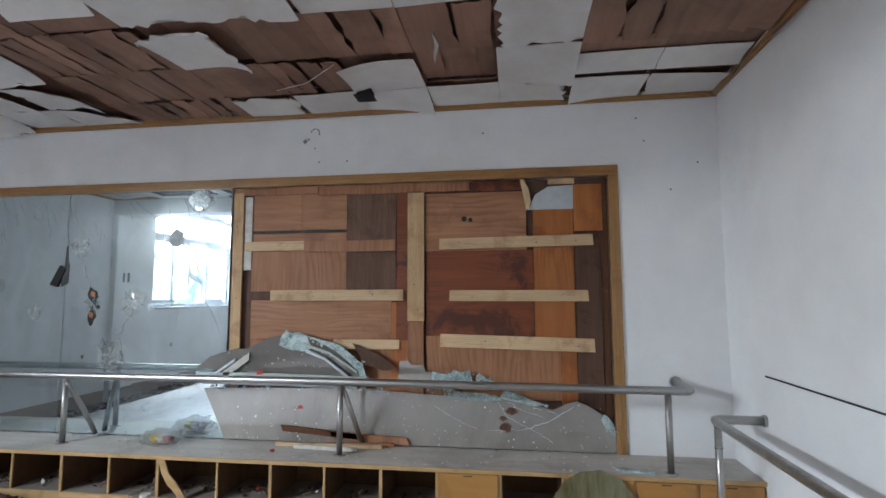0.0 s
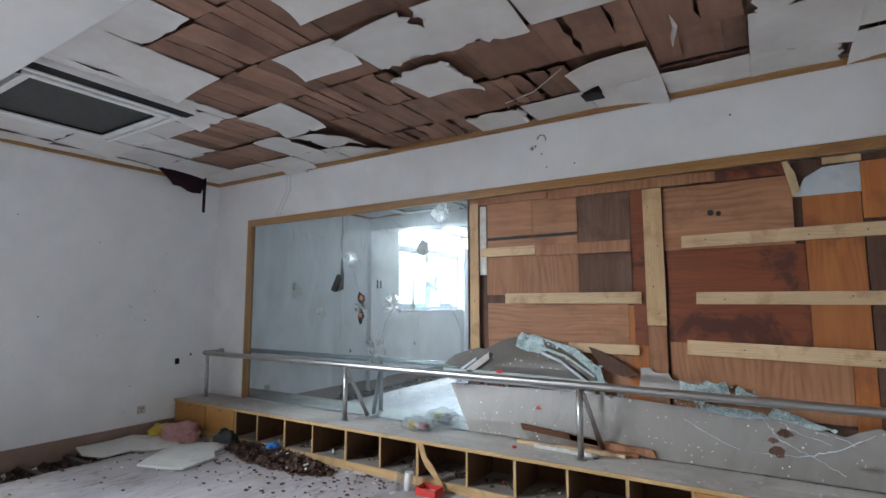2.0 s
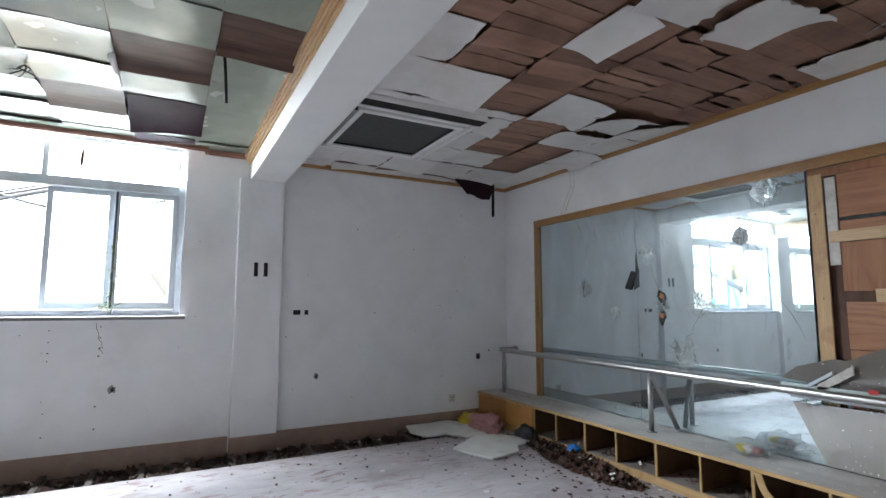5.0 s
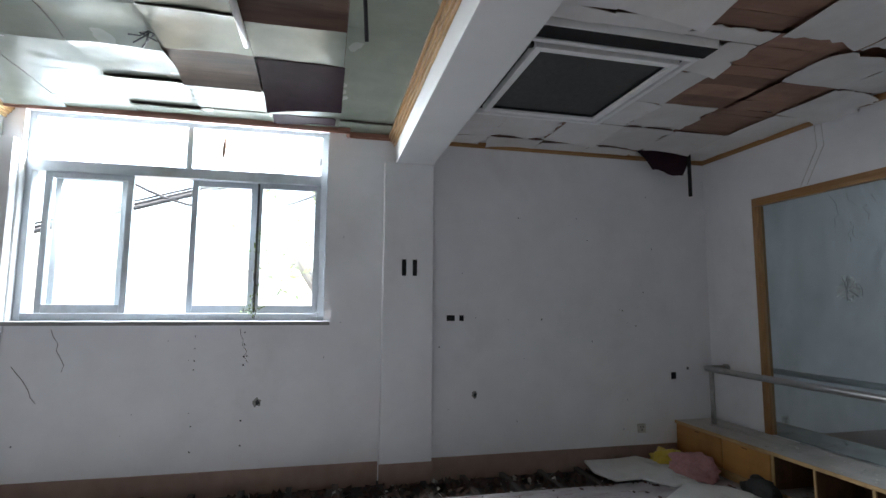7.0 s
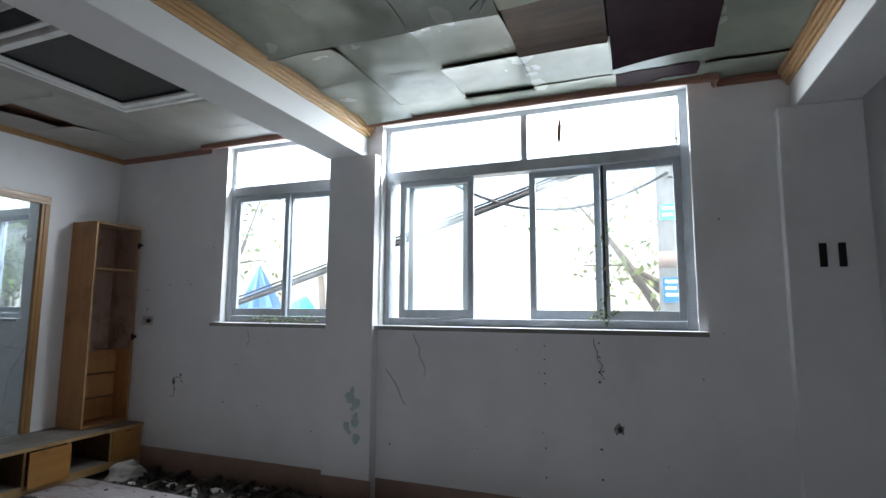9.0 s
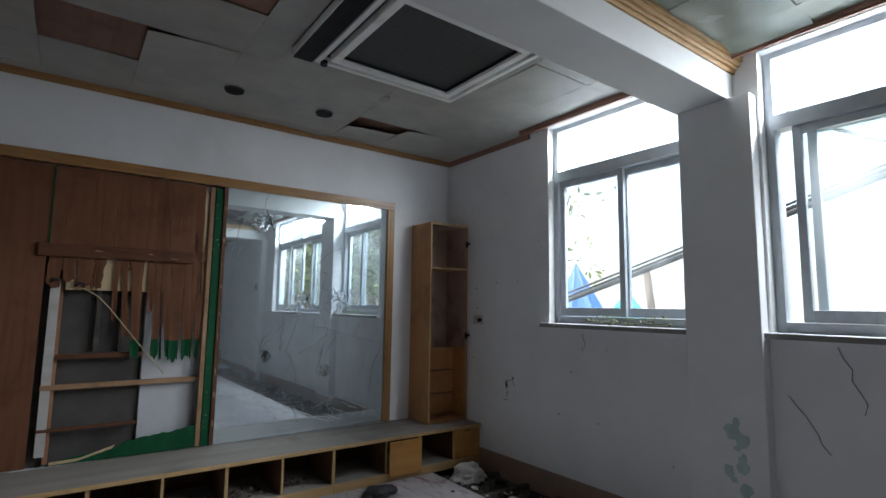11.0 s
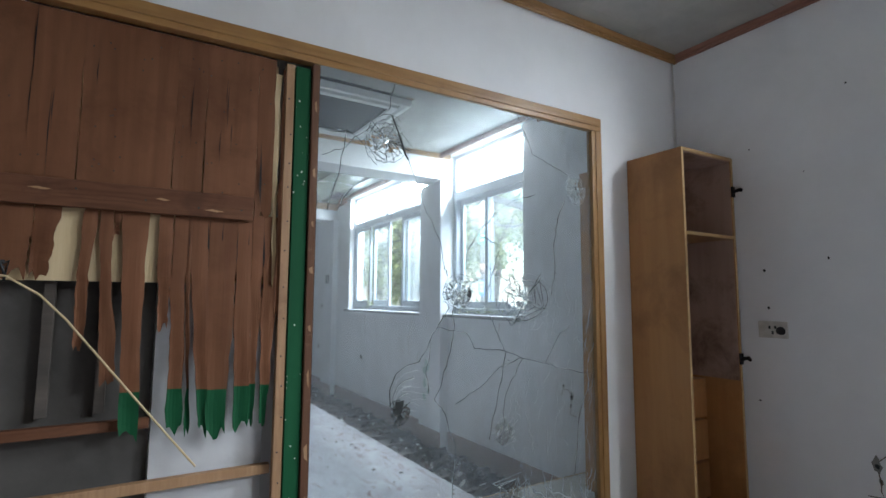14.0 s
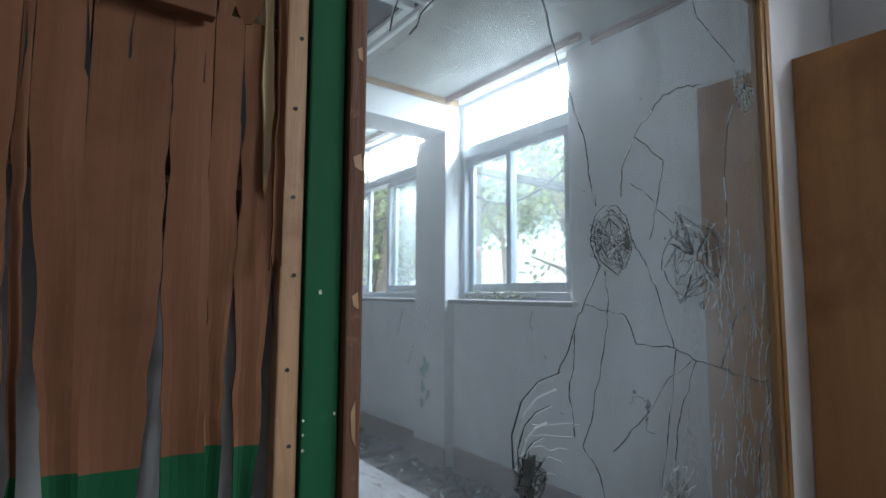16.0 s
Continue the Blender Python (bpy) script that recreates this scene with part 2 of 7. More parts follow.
tile_brown = surface("bare fibreboard", (0.225, 0.120, 0.080), (0.320, 0.183, 0.127), 12, GY, (0.6, 0.8), 0.2, stain=(0.140, 0.072, 0.049), stain_scale=1.9, stain_range=(0.45, 0.75), offset=False, island=0.24)
flap_purple = surface("dark purple-brown sheet", (0.022, 0.010, 0.016), (0.036, 0.017, 0.024), 6, rough=(0.55, 0.7), bump=0.06)
stripped = surface("stripped brown board", (0.042, 0.020, 0.015), (0.105, 0.058, 0.040), 16, GY, (0.3, 0.5), 0.12, stain=(0.050, 0.027, 0.018), stain_scale=2.2, offset=False, island=0.2)
ply_umber = surface("umber plywood", (0.085, 0.043, 0.030), (0.140, 0.076, 0.054), 16, GZ, (0.5, 0.7), 0.12, stain=(0.045, 0.024, 0.017), stain_scale=4, rings=0.3)
# South-bay copy of the white tile, greyed so its colour carries the weaker light.
tile_dull = surface("dimmed ceiling tile", (0.330, 0.318, 0.292), (0.410, 0.396, 0.365), 5, rough=(0.4, 0.55), bump=0.08, stain=(0.290, 0.275, 0.245), stain_scale=1.4, stain_range=(0.5, 0.8), offset=False, island=0.06)
# White board, greyed in colour for the shade inside the niche.
grey_board = surface("shaded white board", (0.48, 0.48, 0.49), (0.57, 0.57, 0.58), 5, rough=(0.6, 0.8), bump=0.08, stain=(0.40, 0.39, 0.38), stain_scale=2)
foam_board = surface("white board", (0.66, 0.65, 0.62), (0.76, 0.75, 0.72), 8, rough=(0.6, 0.8), bump=0.15, stain=(0.52, 0.50, 0.46), stain_scale=5)
red_paint = surface("red card", (0.45, 0.02, 0.02), (0.55, 0.04, 0.03), 20, rough=(0.4, 0.5), bump=0.02)


def crazed_material(name):
    """Safety glass shattered into small grains: pale fracture lines between green-grey cells."""
    m, nt, p = nodes_of(name)
    geo = nt.nodes.new("ShaderNodeNewGeometry")
    v = nt.nodes.new("ShaderNodeTexVoronoi")
    v.feature = "DISTANCE_TO_EDGE"
    v.inputs["Scale"].default_value = 48.0
    nt.links.new(geo.outputs["Position"], v.inputs["Vector"])
    cells = ramp(nt, noise_of(nt, 14, (1, 1, 1), 5.0, 0.65), [(0.35, (0.13, 0.19, 0.19)), (0.68, (0.56, 0.67, 0.67))])
    line = ramp(nt, v.outputs["Distance"], [(0.008, (1, 1, 1)), (0.03, (0, 0, 0))])
    nt.links.new(mix_col(nt, cells, (0.66, 0.82, 0.82), line), p.inputs["Base Color"])
    p.inputs["Roughness"].default_value = 0.18
    b = nt.nodes.new("ShaderNodeBump")
    b.inputs["Strength"].default_value = 0.45
    b.inputs["Distance"].default_value = 0.004
    nt.links.new(v.outputs["Distance"], b.inputs["Height"])
    nt.links.new(b.outputs[0], p.inputs["Normal"])
    return m


def scuff(mat):
    """Red-brown scrapes where the top layer of the floor has worn through, gathered in patches."""
    nt = mat.node_tree
    p = nt.nodes["Principled BSDF"]
    old = p.inputs["Base Color"].links[0].from_socket
    streak = ramp(nt, noise_of(nt, 17, (1.0, 0.33, 1.0), 5.0, 0.62, 0.6, False), [(0.55, (0, 0, 0)), (0.62, (1, 1, 1))])
    patch = ramp(nt, noise_of(nt, 1.3, (1, 1, 1), 3.0, 0.5, 0.0, False), [(0.38, (0.12, 0.12, 0.12)), (0.62, (1, 1, 1))])
    nt.links.new(mix_col(nt, old, (0.20, 0.105, 0.095), math_of(nt, "MULTIPLY", streak, patch)), p.inputs["Base Color"])


scuff(vinyl)
frosted = surface("crumpled frosted glass", (0.50, 0.57, 0.59), (0.78, 0.83, 0.84), 70, rough=(0.1, 0.4), bump=0.9, bump_scale=120)
teal_glass = crazed_material("crazed glass rubble")
crack_light = surface("bright crack", (0.480, 0.540, 0.540), (0.660, 0.710, 0.710), 60, rough=(0.1, 0.3), bump=0.3)
crack_dark = surface("dark crack", (0.015, 0.018, 0.018), (0.05, 0.055, 0.055), 60, rough=(0.2, 0.5), bump=0.3)
leaf_litter = surface("dead leaves", (0.035, 0.017, 0.011), (0.110, 0.055, 0.038), 30, rough=(0.6, 0.85), bump=0.3, random_value=0.2, island=0.45)
litter_pale = surface("pale scraps", (0.45, 0.42, 0.38), (0.65, 0.62, 0.58), 20, rough=(0.6, 0.85), bump=0.2, island=0.25)
pink_cloth = surface("pink sacking", (0.42, 0.20, 0.20), (0.52, 0.28, 0.28), 30, rough=(0.8, 0.95), bump=0.3)
yellow_pack = surface("yellow packet", (0.55, 0.40, 0.03), (0.65, 0.50, 0.05), 15, rough=(0.35, 0.5), bump=0.1)
plastic_white = surface("white plastic", (0.70, 0.69, 0.66), (0.78, 0.77, 0.74), 10, rough=(0.35, 0.5), bump=0.02)
bark = surface("grey-brown bark", (0.09, 0.07, 0.05), (0.18, 0.14, 0.10), 12, GZ, (0.8, 0.95), 0.5)
leaves_m = surface("sunlit leaves", (0.105, 0.165, 0.035), (0.250, 0.275, 0.080), 3, rough=(0.5, 0.7), bump=0.1, island=0.4)
ground_m = surface("dry ground", (0.22, 0.20, 0.15), (0.34, 0.31, 0.24), 1.5, rough=(0.85, 0.95), bump=0.3, offset=False)
pole_m = surface("concrete pole", (0.24, 0.24, 0.235), (0.32, 0.32, 0.31), 6, rough=(0.8, 0.9), bump=0.2)
tarp_m = surface("blue tarpaulin", (0.03, 0.12, 0.34), (0.06, 0.20, 0.46), 5, GZ, (0.4, 0.6), 0.2)
teal_m = surface("turquoise sheet", (0.02, 0.38, 0.42), (0.05, 0.50, 0.52), 5, rough=(0.4, 0.6), bump=0.2)
cable_m = surface("black cable", (0.015, 0.015, 0.016), (0.03, 0.03, 0.03), 10, rough=(0.5, 0.7), bump=0.05)
render_m = surface("outside render", (0.50, 0.47, 0.42), (0.60, 0.57, 0.52), 2, rough=(0.8, 0.95), bump=0.2, offset=False)
sign_blue = surface("blue sign enamel", (0.01, 0.16, 0.55), (0.015, 0.20, 0.62), 10, rough=(0.3, 0.4), bump=0.0)
sign_green = surface("green sign enamel", (0.05, 0.42, 0.36), (0.07, 0.48, 0.42), 10, rough=(0.3, 0.4), bump=0.0)


def mirror_material(name, dust, tint, dirt=(0.62, 0.66, 0.68), haze=(0.0, 0.0), spread=0.4):
    m, nt, p = nodes_of(name)
    p.inputs["Metallic"].default_value = 1.0
    p.inputs["Base Color"].default_value = (*tint, 1)
    p.inputs["Roughness"].default_value = 0.025
    d = nt.nodes.new("ShaderNodeBsdfDiffuse")
    d.inputs["Color"].default_value = (*dirt, 1)
    film = nt.nodes.new("ShaderNodeBsdfGlossy")
    film.inputs["Roughness"].default_value = spread
    film.inputs["Color"].default_value = (0.86, 0.95, 1.0, 1)
    smear = nt.nodes.new("ShaderNodeMapRange")
    smear.inputs[1].default_value, smear.inputs[2].default_value = 0.3, 0.7
    smear.inputs[3].default_value, smear.inputs[4].default_value = haze
    nt.links.new(noise_of(nt, 3.0, (1.0, 1.0, 0.3), 5.0, 0.6, 1.5), smear.inputs[0])
    base = nt.nodes.new("ShaderNodeMixShader")
    nt.links.new(smear.outputs[0], base.inputs[0])
    nt.links.new(p.outputs[0], base.inputs[1])
    nt.links.new(film.outputs[0], base.inputs[2])
    mix = nt.nodes.new("ShaderNodeMixShader")
    a = noise_of(nt, 2.2, (1.0, 1.0, 0.45), 6.0, 0.65, 0.8)
    f = nt.nodes.new("ShaderNodeMapRange")
    f.inputs[1].default_value, f.inputs[2].default_value = 0.35, 0.75
    f.inputs[3].default_value, f.inputs[4].default_value = dust
    nt.links.new(a, f.inputs[0])
    nt.links.new(f.outputs[0], mix.inputs[0])
    nt.links.new(base.outputs[0], mix.inputs[1])
    nt.links.new(d.outputs[0], mix.inputs[2])
    nt.links.new(mix.outputs[0], nt.nodes["Material Output"].inputs[0])
    return m


mirror_north = mirror_material("dusty mirror", (0.03, 0.24), (0.67, 0.78, 0.81), (0.38, 0.44, 0.48), (0.01, 0.10), 0.28)
mirror_south = mirror_material("grimy mirror", (0.06, 0.32), (0.78, 0.88, 0.92), (0.56, 0.63, 0.69), (0.0, 0.05), 0.32)
mirror_shard = mirror_material("dirty mirror shard", (0.42, 0.76), (0.54, 0.54, 0.52), (0.36, 0.335, 0.305))
mirror_shard_dark = mirror_material("dark dusty mirror shard", (0.6, 0.9), (0.45, 0.45, 0.44), (0.20, 0.185, 0.17))
mirror_crazed = mirror_material("crazed mirror glass", (0.02, 0.18), (0.62, 0.70, 0.70), (0.40, 0.43, 0.44), (0.05, 0.2), 0.3)


def glass_material(name, tint, grime):
    m, nt, p = nodes_of(name)
    g = nt.nodes.new("ShaderNodeBsdfTransparent")
    g.inputs[0].default_value = (*tint, 1)
    gl = nt.nodes.new("ShaderNodeBsdfGlossy")
    gl.inputs["Roughness"].default_value = 0.03
    mx = nt.nodes.new("ShaderNodeMixShader")
    lw = nt.nodes.new("ShaderNodeLayerWeight")
    pw = math_of(nt, "POWER", lw.outputs["Facing"], 4.0)
    fr = math_of(nt, "MULTIPLY_ADD", pw, 0.5)
    fr.node.inputs[2].default_value = 0.03
    nt.links.new(fr, mx.inputs[0])
    nt.links.new(g.outputs[0], mx.inputs[1])
    nt.links.new(gl.outputs[0], mx.inputs[2])
    d = nt.nodes.new("ShaderNodeBsdfTranslucent")
    d.inputs[0].default_value = (0.8, 0.82, 0.82, 1)
    m2 = nt.nodes.new("ShaderNodeMixShader")
    f = nt.nodes.new("ShaderNodeMapRange")
    f.inputs[1].default_value, f.inputs[2].default_value = 0.4, 0.8
    f.inputs[3].default_value, f.inputs[4].default_value = grime
    nt.links.new(noise_of(nt, 3, (1, 1, 0.5)), f.inputs[0])
    nt.links.new(f.outputs[0], m2.inputs[0])
    nt.links.new(mx.outputs[0], m2.inputs[1])
    nt.links.new(d.outputs[0], m2.inputs[2])
    nt.links.new(m2.outputs[0], nt.nodes["Material Output"].inputs[0])
    return m


pane_glass = glass_material("window glass", (0.95, 0.98, 0.98), (0.04, 0.16))
bag_film = glass_material("clear plastic film", (0.85, 0.85, 0.85), (0.15, 0.5))

flap_purple.node_tree.nodes["Principled BSDF"].inputs["Specular IOR Level"].default_value = 0.06
for m in (torn_ply, torn_ply_x, green_paint, stick_brown, ply_dark, ply_umber, shaded_brown, tower_inside, stripped, black_void, crack_dark):
    m.node_tree.nodes["Principled BSDF"].inputs["Specular IOR Level"].default_value = 0.2

# ---- mesh helpers ----
BASE = {}


def box(bm, x0, x1, y0, y1, z0, z1, bevel=0.0, mat=0):
    vs = [bm.verts.new((x, y, z)) for x in (x0, x1) for y in (y0, y1) for z in (z0, z1)]
    fs = [bm.faces.new([vs[i] for i in q]) for q in ((0, 1, 3, 2), (4, 6, 7, 5), (0, 4, 5, 1), (2, 3, 7, 6), (0, 2, 6, 4), (1, 5, 7, 3))]
    for f in fs:
        f.material_index = mat
    if bevel:
        edges = list({e for f in fs for e in f.edges})
        made = bmesh.ops.bevel(bm, geom=edges, offset=bevel, segments=2, profile=0.6, affect="EDGES")
        for f in made["faces"]:
            f.material_index = mat
    return vs


def boxes(*specs, bevel=0.0):
    bm = bmesh.new()
    for s in specs:
        box(bm, *s, bevel=bevel)
    return bm


def tube(bm, pts, r, sides=10, cap=True, closed=False):
    """A round bar along a polyline."""
    pts = [Vector(p) for p in pts]
    rings = []
    n = len(pts)
    for i, p in enumerate(pts):
        a = pts[i - 1] if i else pts[i]
        b = pts[i + 1] if i < n - 1 else pts[i]
        d = (b - a).normalized()
        u = d.cross(Vector((0, 0, 1)))
        if u.length < 0.01:
            u = d.cross(Vector((1, 0, 0)))
        u.normalize()
        w = d.cross(u).normalized()
        rr = r[i] if isinstance(r, (list, tuple)) else r
        rings.append([bm.verts.new(p + rr * (math.cos(t) * u + math.sin(t) * w)) for t in (2 * math.pi * k / sides for k in range(sides))])
    for a, b in zip(rings, rings[1:]):
        for k in range(sides):
            f = bm.faces.new((a[k], a[(k + 1) % sides], b[(k + 1) % sides], b[k]))
            f.smooth = True
    if cap:
        bm.faces.new(rings[0])
        bm.faces.new(rings[-1][::-1])
    return bm


def plate(bm, outline, y0, y1, axis="y"):
    """A flat plate: an outline of (u, z) pairs drawn in a plane across the given axis and made y1 - y0 thick."""
    def at(u, v, d):
        return {"y": (u, d, v), "x": (d, u, v), "z": (u, v, d)}[axis]
    a = [bm.verts.new(at(u, v, y0)) for u, v in outline]
    b = [bm.verts.new(at(u, v, y1)) for u, v in outline]
    n = len(outline)
    fa = bm.faces.new(a)
    fb = bm.faces.new(b[::-1])
    for k in range(n):
        bm.faces.new((a[k], b[k], b[(k + 1) % n], a[(k + 1) % n]))
    return fa, fb


def finish(bm, name, mats, origin):
    bmesh.ops.recalc_face_normals(bm, faces=bm.faces)
    me = bpy.data.meshes.new(name)
    bmesh.ops.translate(bm, verts=bm.verts, vec=-Vector(origin))
    bm.to_mesh(me)
    bm.free()
    for m in (mats if isinstance(mats, (list, tuple)) else [mats]):
        me.materials.append(m)
    return new(name, me)


def centre_of(bm):
    xs, ys, zs = zip(*[v.co for v in bm.verts])
    return ((min(xs) + max(xs)) / 2, (min(ys) + max(ys)) / 2, min(zs))


def whole(name, bm, mats, label="", category="", group="", kind=""):
    """A thing that is one mesh."""
    o = centre_of(bm)
    ob = finish(bm, name, mats, o)
    ob.location = o
    BASE[ob] = Vector(o)
    return tagged(ob, label, category, group, kind)


def empty(name, at, label, category, group="", kind=""):
    ob = new(name)
    ob.location = at
    ob.empty_display_size = 0.1
    BASE[ob] = Vector(at)
    return tagged(ob, label, category, group, kind)


def part(name, bm, mats, parent, label=""):
    ob = finish(bm, name, mats, BASE[parent])
    ob.parent = parent
    BASE[ob] = BASE[parent]
    return tagged(ob, label) if label else ob


# ---- the room ----
WEST, EAST, NORTH, SOUTH = -6.36, 1.25, 3.92, -5.50
CEIL, SLAB = 3.05, 3.40
T = 0.22  # wall thickness
WIN = ((-2.38, 0.0), (-4.07, -2.83))  # the two windows along the west wall
SILL, HEAD = 1.343, 3.04
NX0, NX1 = -5.728, 0.52  # mirror niche in the north wall
SX0, SX1 = -5.665, 0.60
NZ0, NZ1 = 0.34, 2.50
NICHE = 0.13

s = "structure"
whole("floor", boxes((-5.80, EAST, SOUTH, NORTH, -0.06, 0.0)), vinyl, "grey-pink vinyl flooring with red-brown scuffs", "floor", kind=s)
whole("subfloor", boxes((WEST - 0.05, EAST, SOUTH - 0.2, NORTH + 0.2, -0.25, -0.06)), subfloor, "dark dirty ground under the missing floor", "floor", kind=s)
bm = boxes((WEST - T, WEST, SOUTH - T, NORTH + T, -0.25, SILL), (WEST - T, WEST, WIN[0][1], NORTH + T, SILL, SLAB),
           (WEST - T, WEST, WIN[1][1], WIN[0][0], SILL, SLAB), (WEST - T, WEST, SOUTH - T, WIN[1][0], SILL, SLAB),
           (WEST - T, WEST, WIN[0][0], WIN[0][1], HEAD, SLAB), (WEST - T, WEST, WIN[1][0], WIN[1][1], HEAD, SLAB))
whole("wall_west", bm, plaster, "white plaster wall with two window openings", "wall", kind=s)
bm = boxes((WEST, NX0, NORTH, NORTH + T, -0.25, SLAB), (NX1, EAST, NORTH, NORTH + T, -0.25, SLAB),
           (NX0, NX1, NORTH, NORTH + T, NZ1, SLAB), (NX0, NX1, NORTH, NORTH + T, -0.25, NZ0), (NX0, NX1, NORTH + NICHE, NORTH + T, NZ0, NZ1))
whole("wall_north", bm, plaster, "white plaster wall with a wide mirror niche", "wall", kind=s)
bm = boxes((WEST, SX0, SOUTH - T, SOUTH, -0.25, SLAB), (SX1, EAST, SOUTH - T, SOUTH, -0.25, SLAB),
           (SX0, SX1, SOUTH - T, SOUTH, NZ1, SLAB), (SX0, SX1, SOUTH - T, SOUTH, -0.25, NZ0), (SX0, SX1, SOUTH - T, SOUTH - NICHE, NZ0, NZ1))
whole("wall_south", bm, plaster, "white plaster wall with a wide mirror niche", "wall", kind=s)
whole("wall_east", boxes((EAST, EAST + T, SOUTH - T, NORTH + T, -0.25, SLAB)), plaster, "plain white plaster wall", "wall", kind=s)
whole("ceiling_slab", boxes((WEST - T, EAST + T, SOUTH - T, NORTH + T, SLAB, SLAB + 0.25)), concrete, "bare concrete slab above the ceiling tiles", "ceiling", kind=s)

BEAMS = ((0.60, 0.945), (-2.85, -2.512))
for y0, y1 in BEAMS:
    whole("beam", boxes((WEST, EAST, y0, y1, 2.77, SLAB), bevel=0.006), beam_paint, "white painted concrete ceiling beam", "beam", kind=s)
for y0, y1 in ((0.50, 0.95), (-2.83, -2.385)):
    whole("pillar", boxes((WEST, -6.265, y0, y1, -0.06, 2.77), bevel=0.006), plaster, "white plastered wall pillar", "pillar", kind=s)
    whole("baseboard", boxes((-6.265, -6.255, y0 - 0.01, y1 + 0.01, -0.06, 0.14), bevel=0.002), base_brown, "dull brown skirting at the pillar foot", "baseboard", kind=s)
whole("baseboard", boxes((WEST, WEST + 0.012, -4.95, -2.84, -0.06, 0.14), (WEST, WEST + 0.012, -2.375, 0.49, -0.06, 0.14), (WEST, WEST + 0.012, 0.96, 3.47, -0.06, 0.14)), base_brown, "dull brown painted skirting board", "baseboard", kind=s)


def crown(name, x0, x1, y0, y1, mat, label):
    """A stepped wooden moulding under the ceiling."""
    along_x = (x1 - x0) > (y1 - y0)
    bm = bmesh.new()
    if along_x:
        box(bm, x0, x1, y0, y1, 3.005, 3.045, 0.006)
        box(bm, x0, x1, y0 + 0.008, y1 - 0.008, 2.992, 3.005, 0.003)
    else:
        box(bm, x0, x1, y0, y1, 3.005, 3.045, 0.006)
        box(bm, x0 + 0.008, x1 - 0.008, y0, y1, 2.992, 3.005, 0.003)
    return whole(name, bm, mat, label, "trim", kind=s)


crown("trim", WEST, EAST, NORTH - 0.035, NORTH, trim_x, "varnished orange-brown ceiling moulding")
crown("trim", WEST, EAST, SOUTH, SOUTH + 0.035, trim_x, "varnished orange-brown ceiling moulding")
crown("trim", EAST - 0.035, EAST, 0.98, NORTH - 0.035, trim_y, "varnished orange-brown ceiling moulding")
crown("trim", EAST - 0.035, EAST, -2.455, 0.565, trim_y, "varnished orange-brown ceiling moulding")
crown("trim", EAST - 0.035, EAST, SOUTH + 0.035, -2.865, trim_y, "varnished orange-brown ceiling moulding")
crown("trim", WEST, WEST + 0.035, 0.98, NORTH - 0.035, trim_y, "varnished orange-brown ceiling moulding")
crown("trim", WEST, EAST, BEAMS[0][1], BEAMS[0][1] + 0.035, trim_x, "varnished orange-brown moulding along the beam")
crown("trim", WEST, EAST, BEAMS[1][0] - 0.035, BEAMS[1][0], trim_x, "varnished orange-brown moulding along the beam")
for y, d in ((BEAMS[0][0], -1), (BEAMS[1][1], 1)):
    bm = bmesh.new()
    for a, b, z in ((0.0, 0.016, 2.945), (0.016, 0.032, 2.968), (0.032, 0.048, 2.985), (0.048, 0.066, 3.010)):
        box(bm, WEST, EAST, *sorted((y + d * a, y + d * b)), z, 3.045, 0.004)
    whole("trim", bm, trim_pale, "stepped pale varnished moulding along the beam", "trim", kind=s)
crown("trim", -6.25, -6.215, -2.455, 0.18, trim_red, "red-brown moulding above the window")
crown("trim", WEST, -6.25, 0.15, 0.18, trim_red, "red-brown moulding return")
crown("trim", WEST, -6.325, 0.18, 0.565, trim_red, "red-brown ceiling moulding by the pillar")
crown("trim", -6.25, -6.215, -4.27, -2.865, trim_red, "red-brown moulding above the window")
crown("trim", WEST, -6.325, SOUTH + 0.035, -4.27, trim_red, "red-brown ceiling moulding")

# ---- ceilings of torn square tiles ----
DUCTS = ((-5.46, -4.29, 1.065, 2.165), (-5.26, -4.20, -4.03, -3.03))

AROUND = [(a - 0.022, b + 0.14, c - 0.022, d + 0.03) for a, b, c, d in DUCTS]  # the openings cut for them


def cut(rect, hole):
    """What is left of a rectangle beside a rectangular hole."""
    x0, x1, y0, y1 = rect
    a, b, c, d = hole
    if a >= x1 or b <= x0 or c >= y1 or d <= y0:
        return [rect]
    out = []
    if x0 < a:
        out.append((x0, a, y0, y1))
    if x1 > b:
        out.append((b, x1, y0, y1))
    m0, m1 = max(x0, a), min(x1, b)
    if y0 < c:
        out.append((m0, m1, y0, c))
    if y1 > d:
        out.append((m0, m1, d, y1))
    return [r for r in out if r[1] - r[0] > 0.02 and r[3] - r[2] > 0.02]


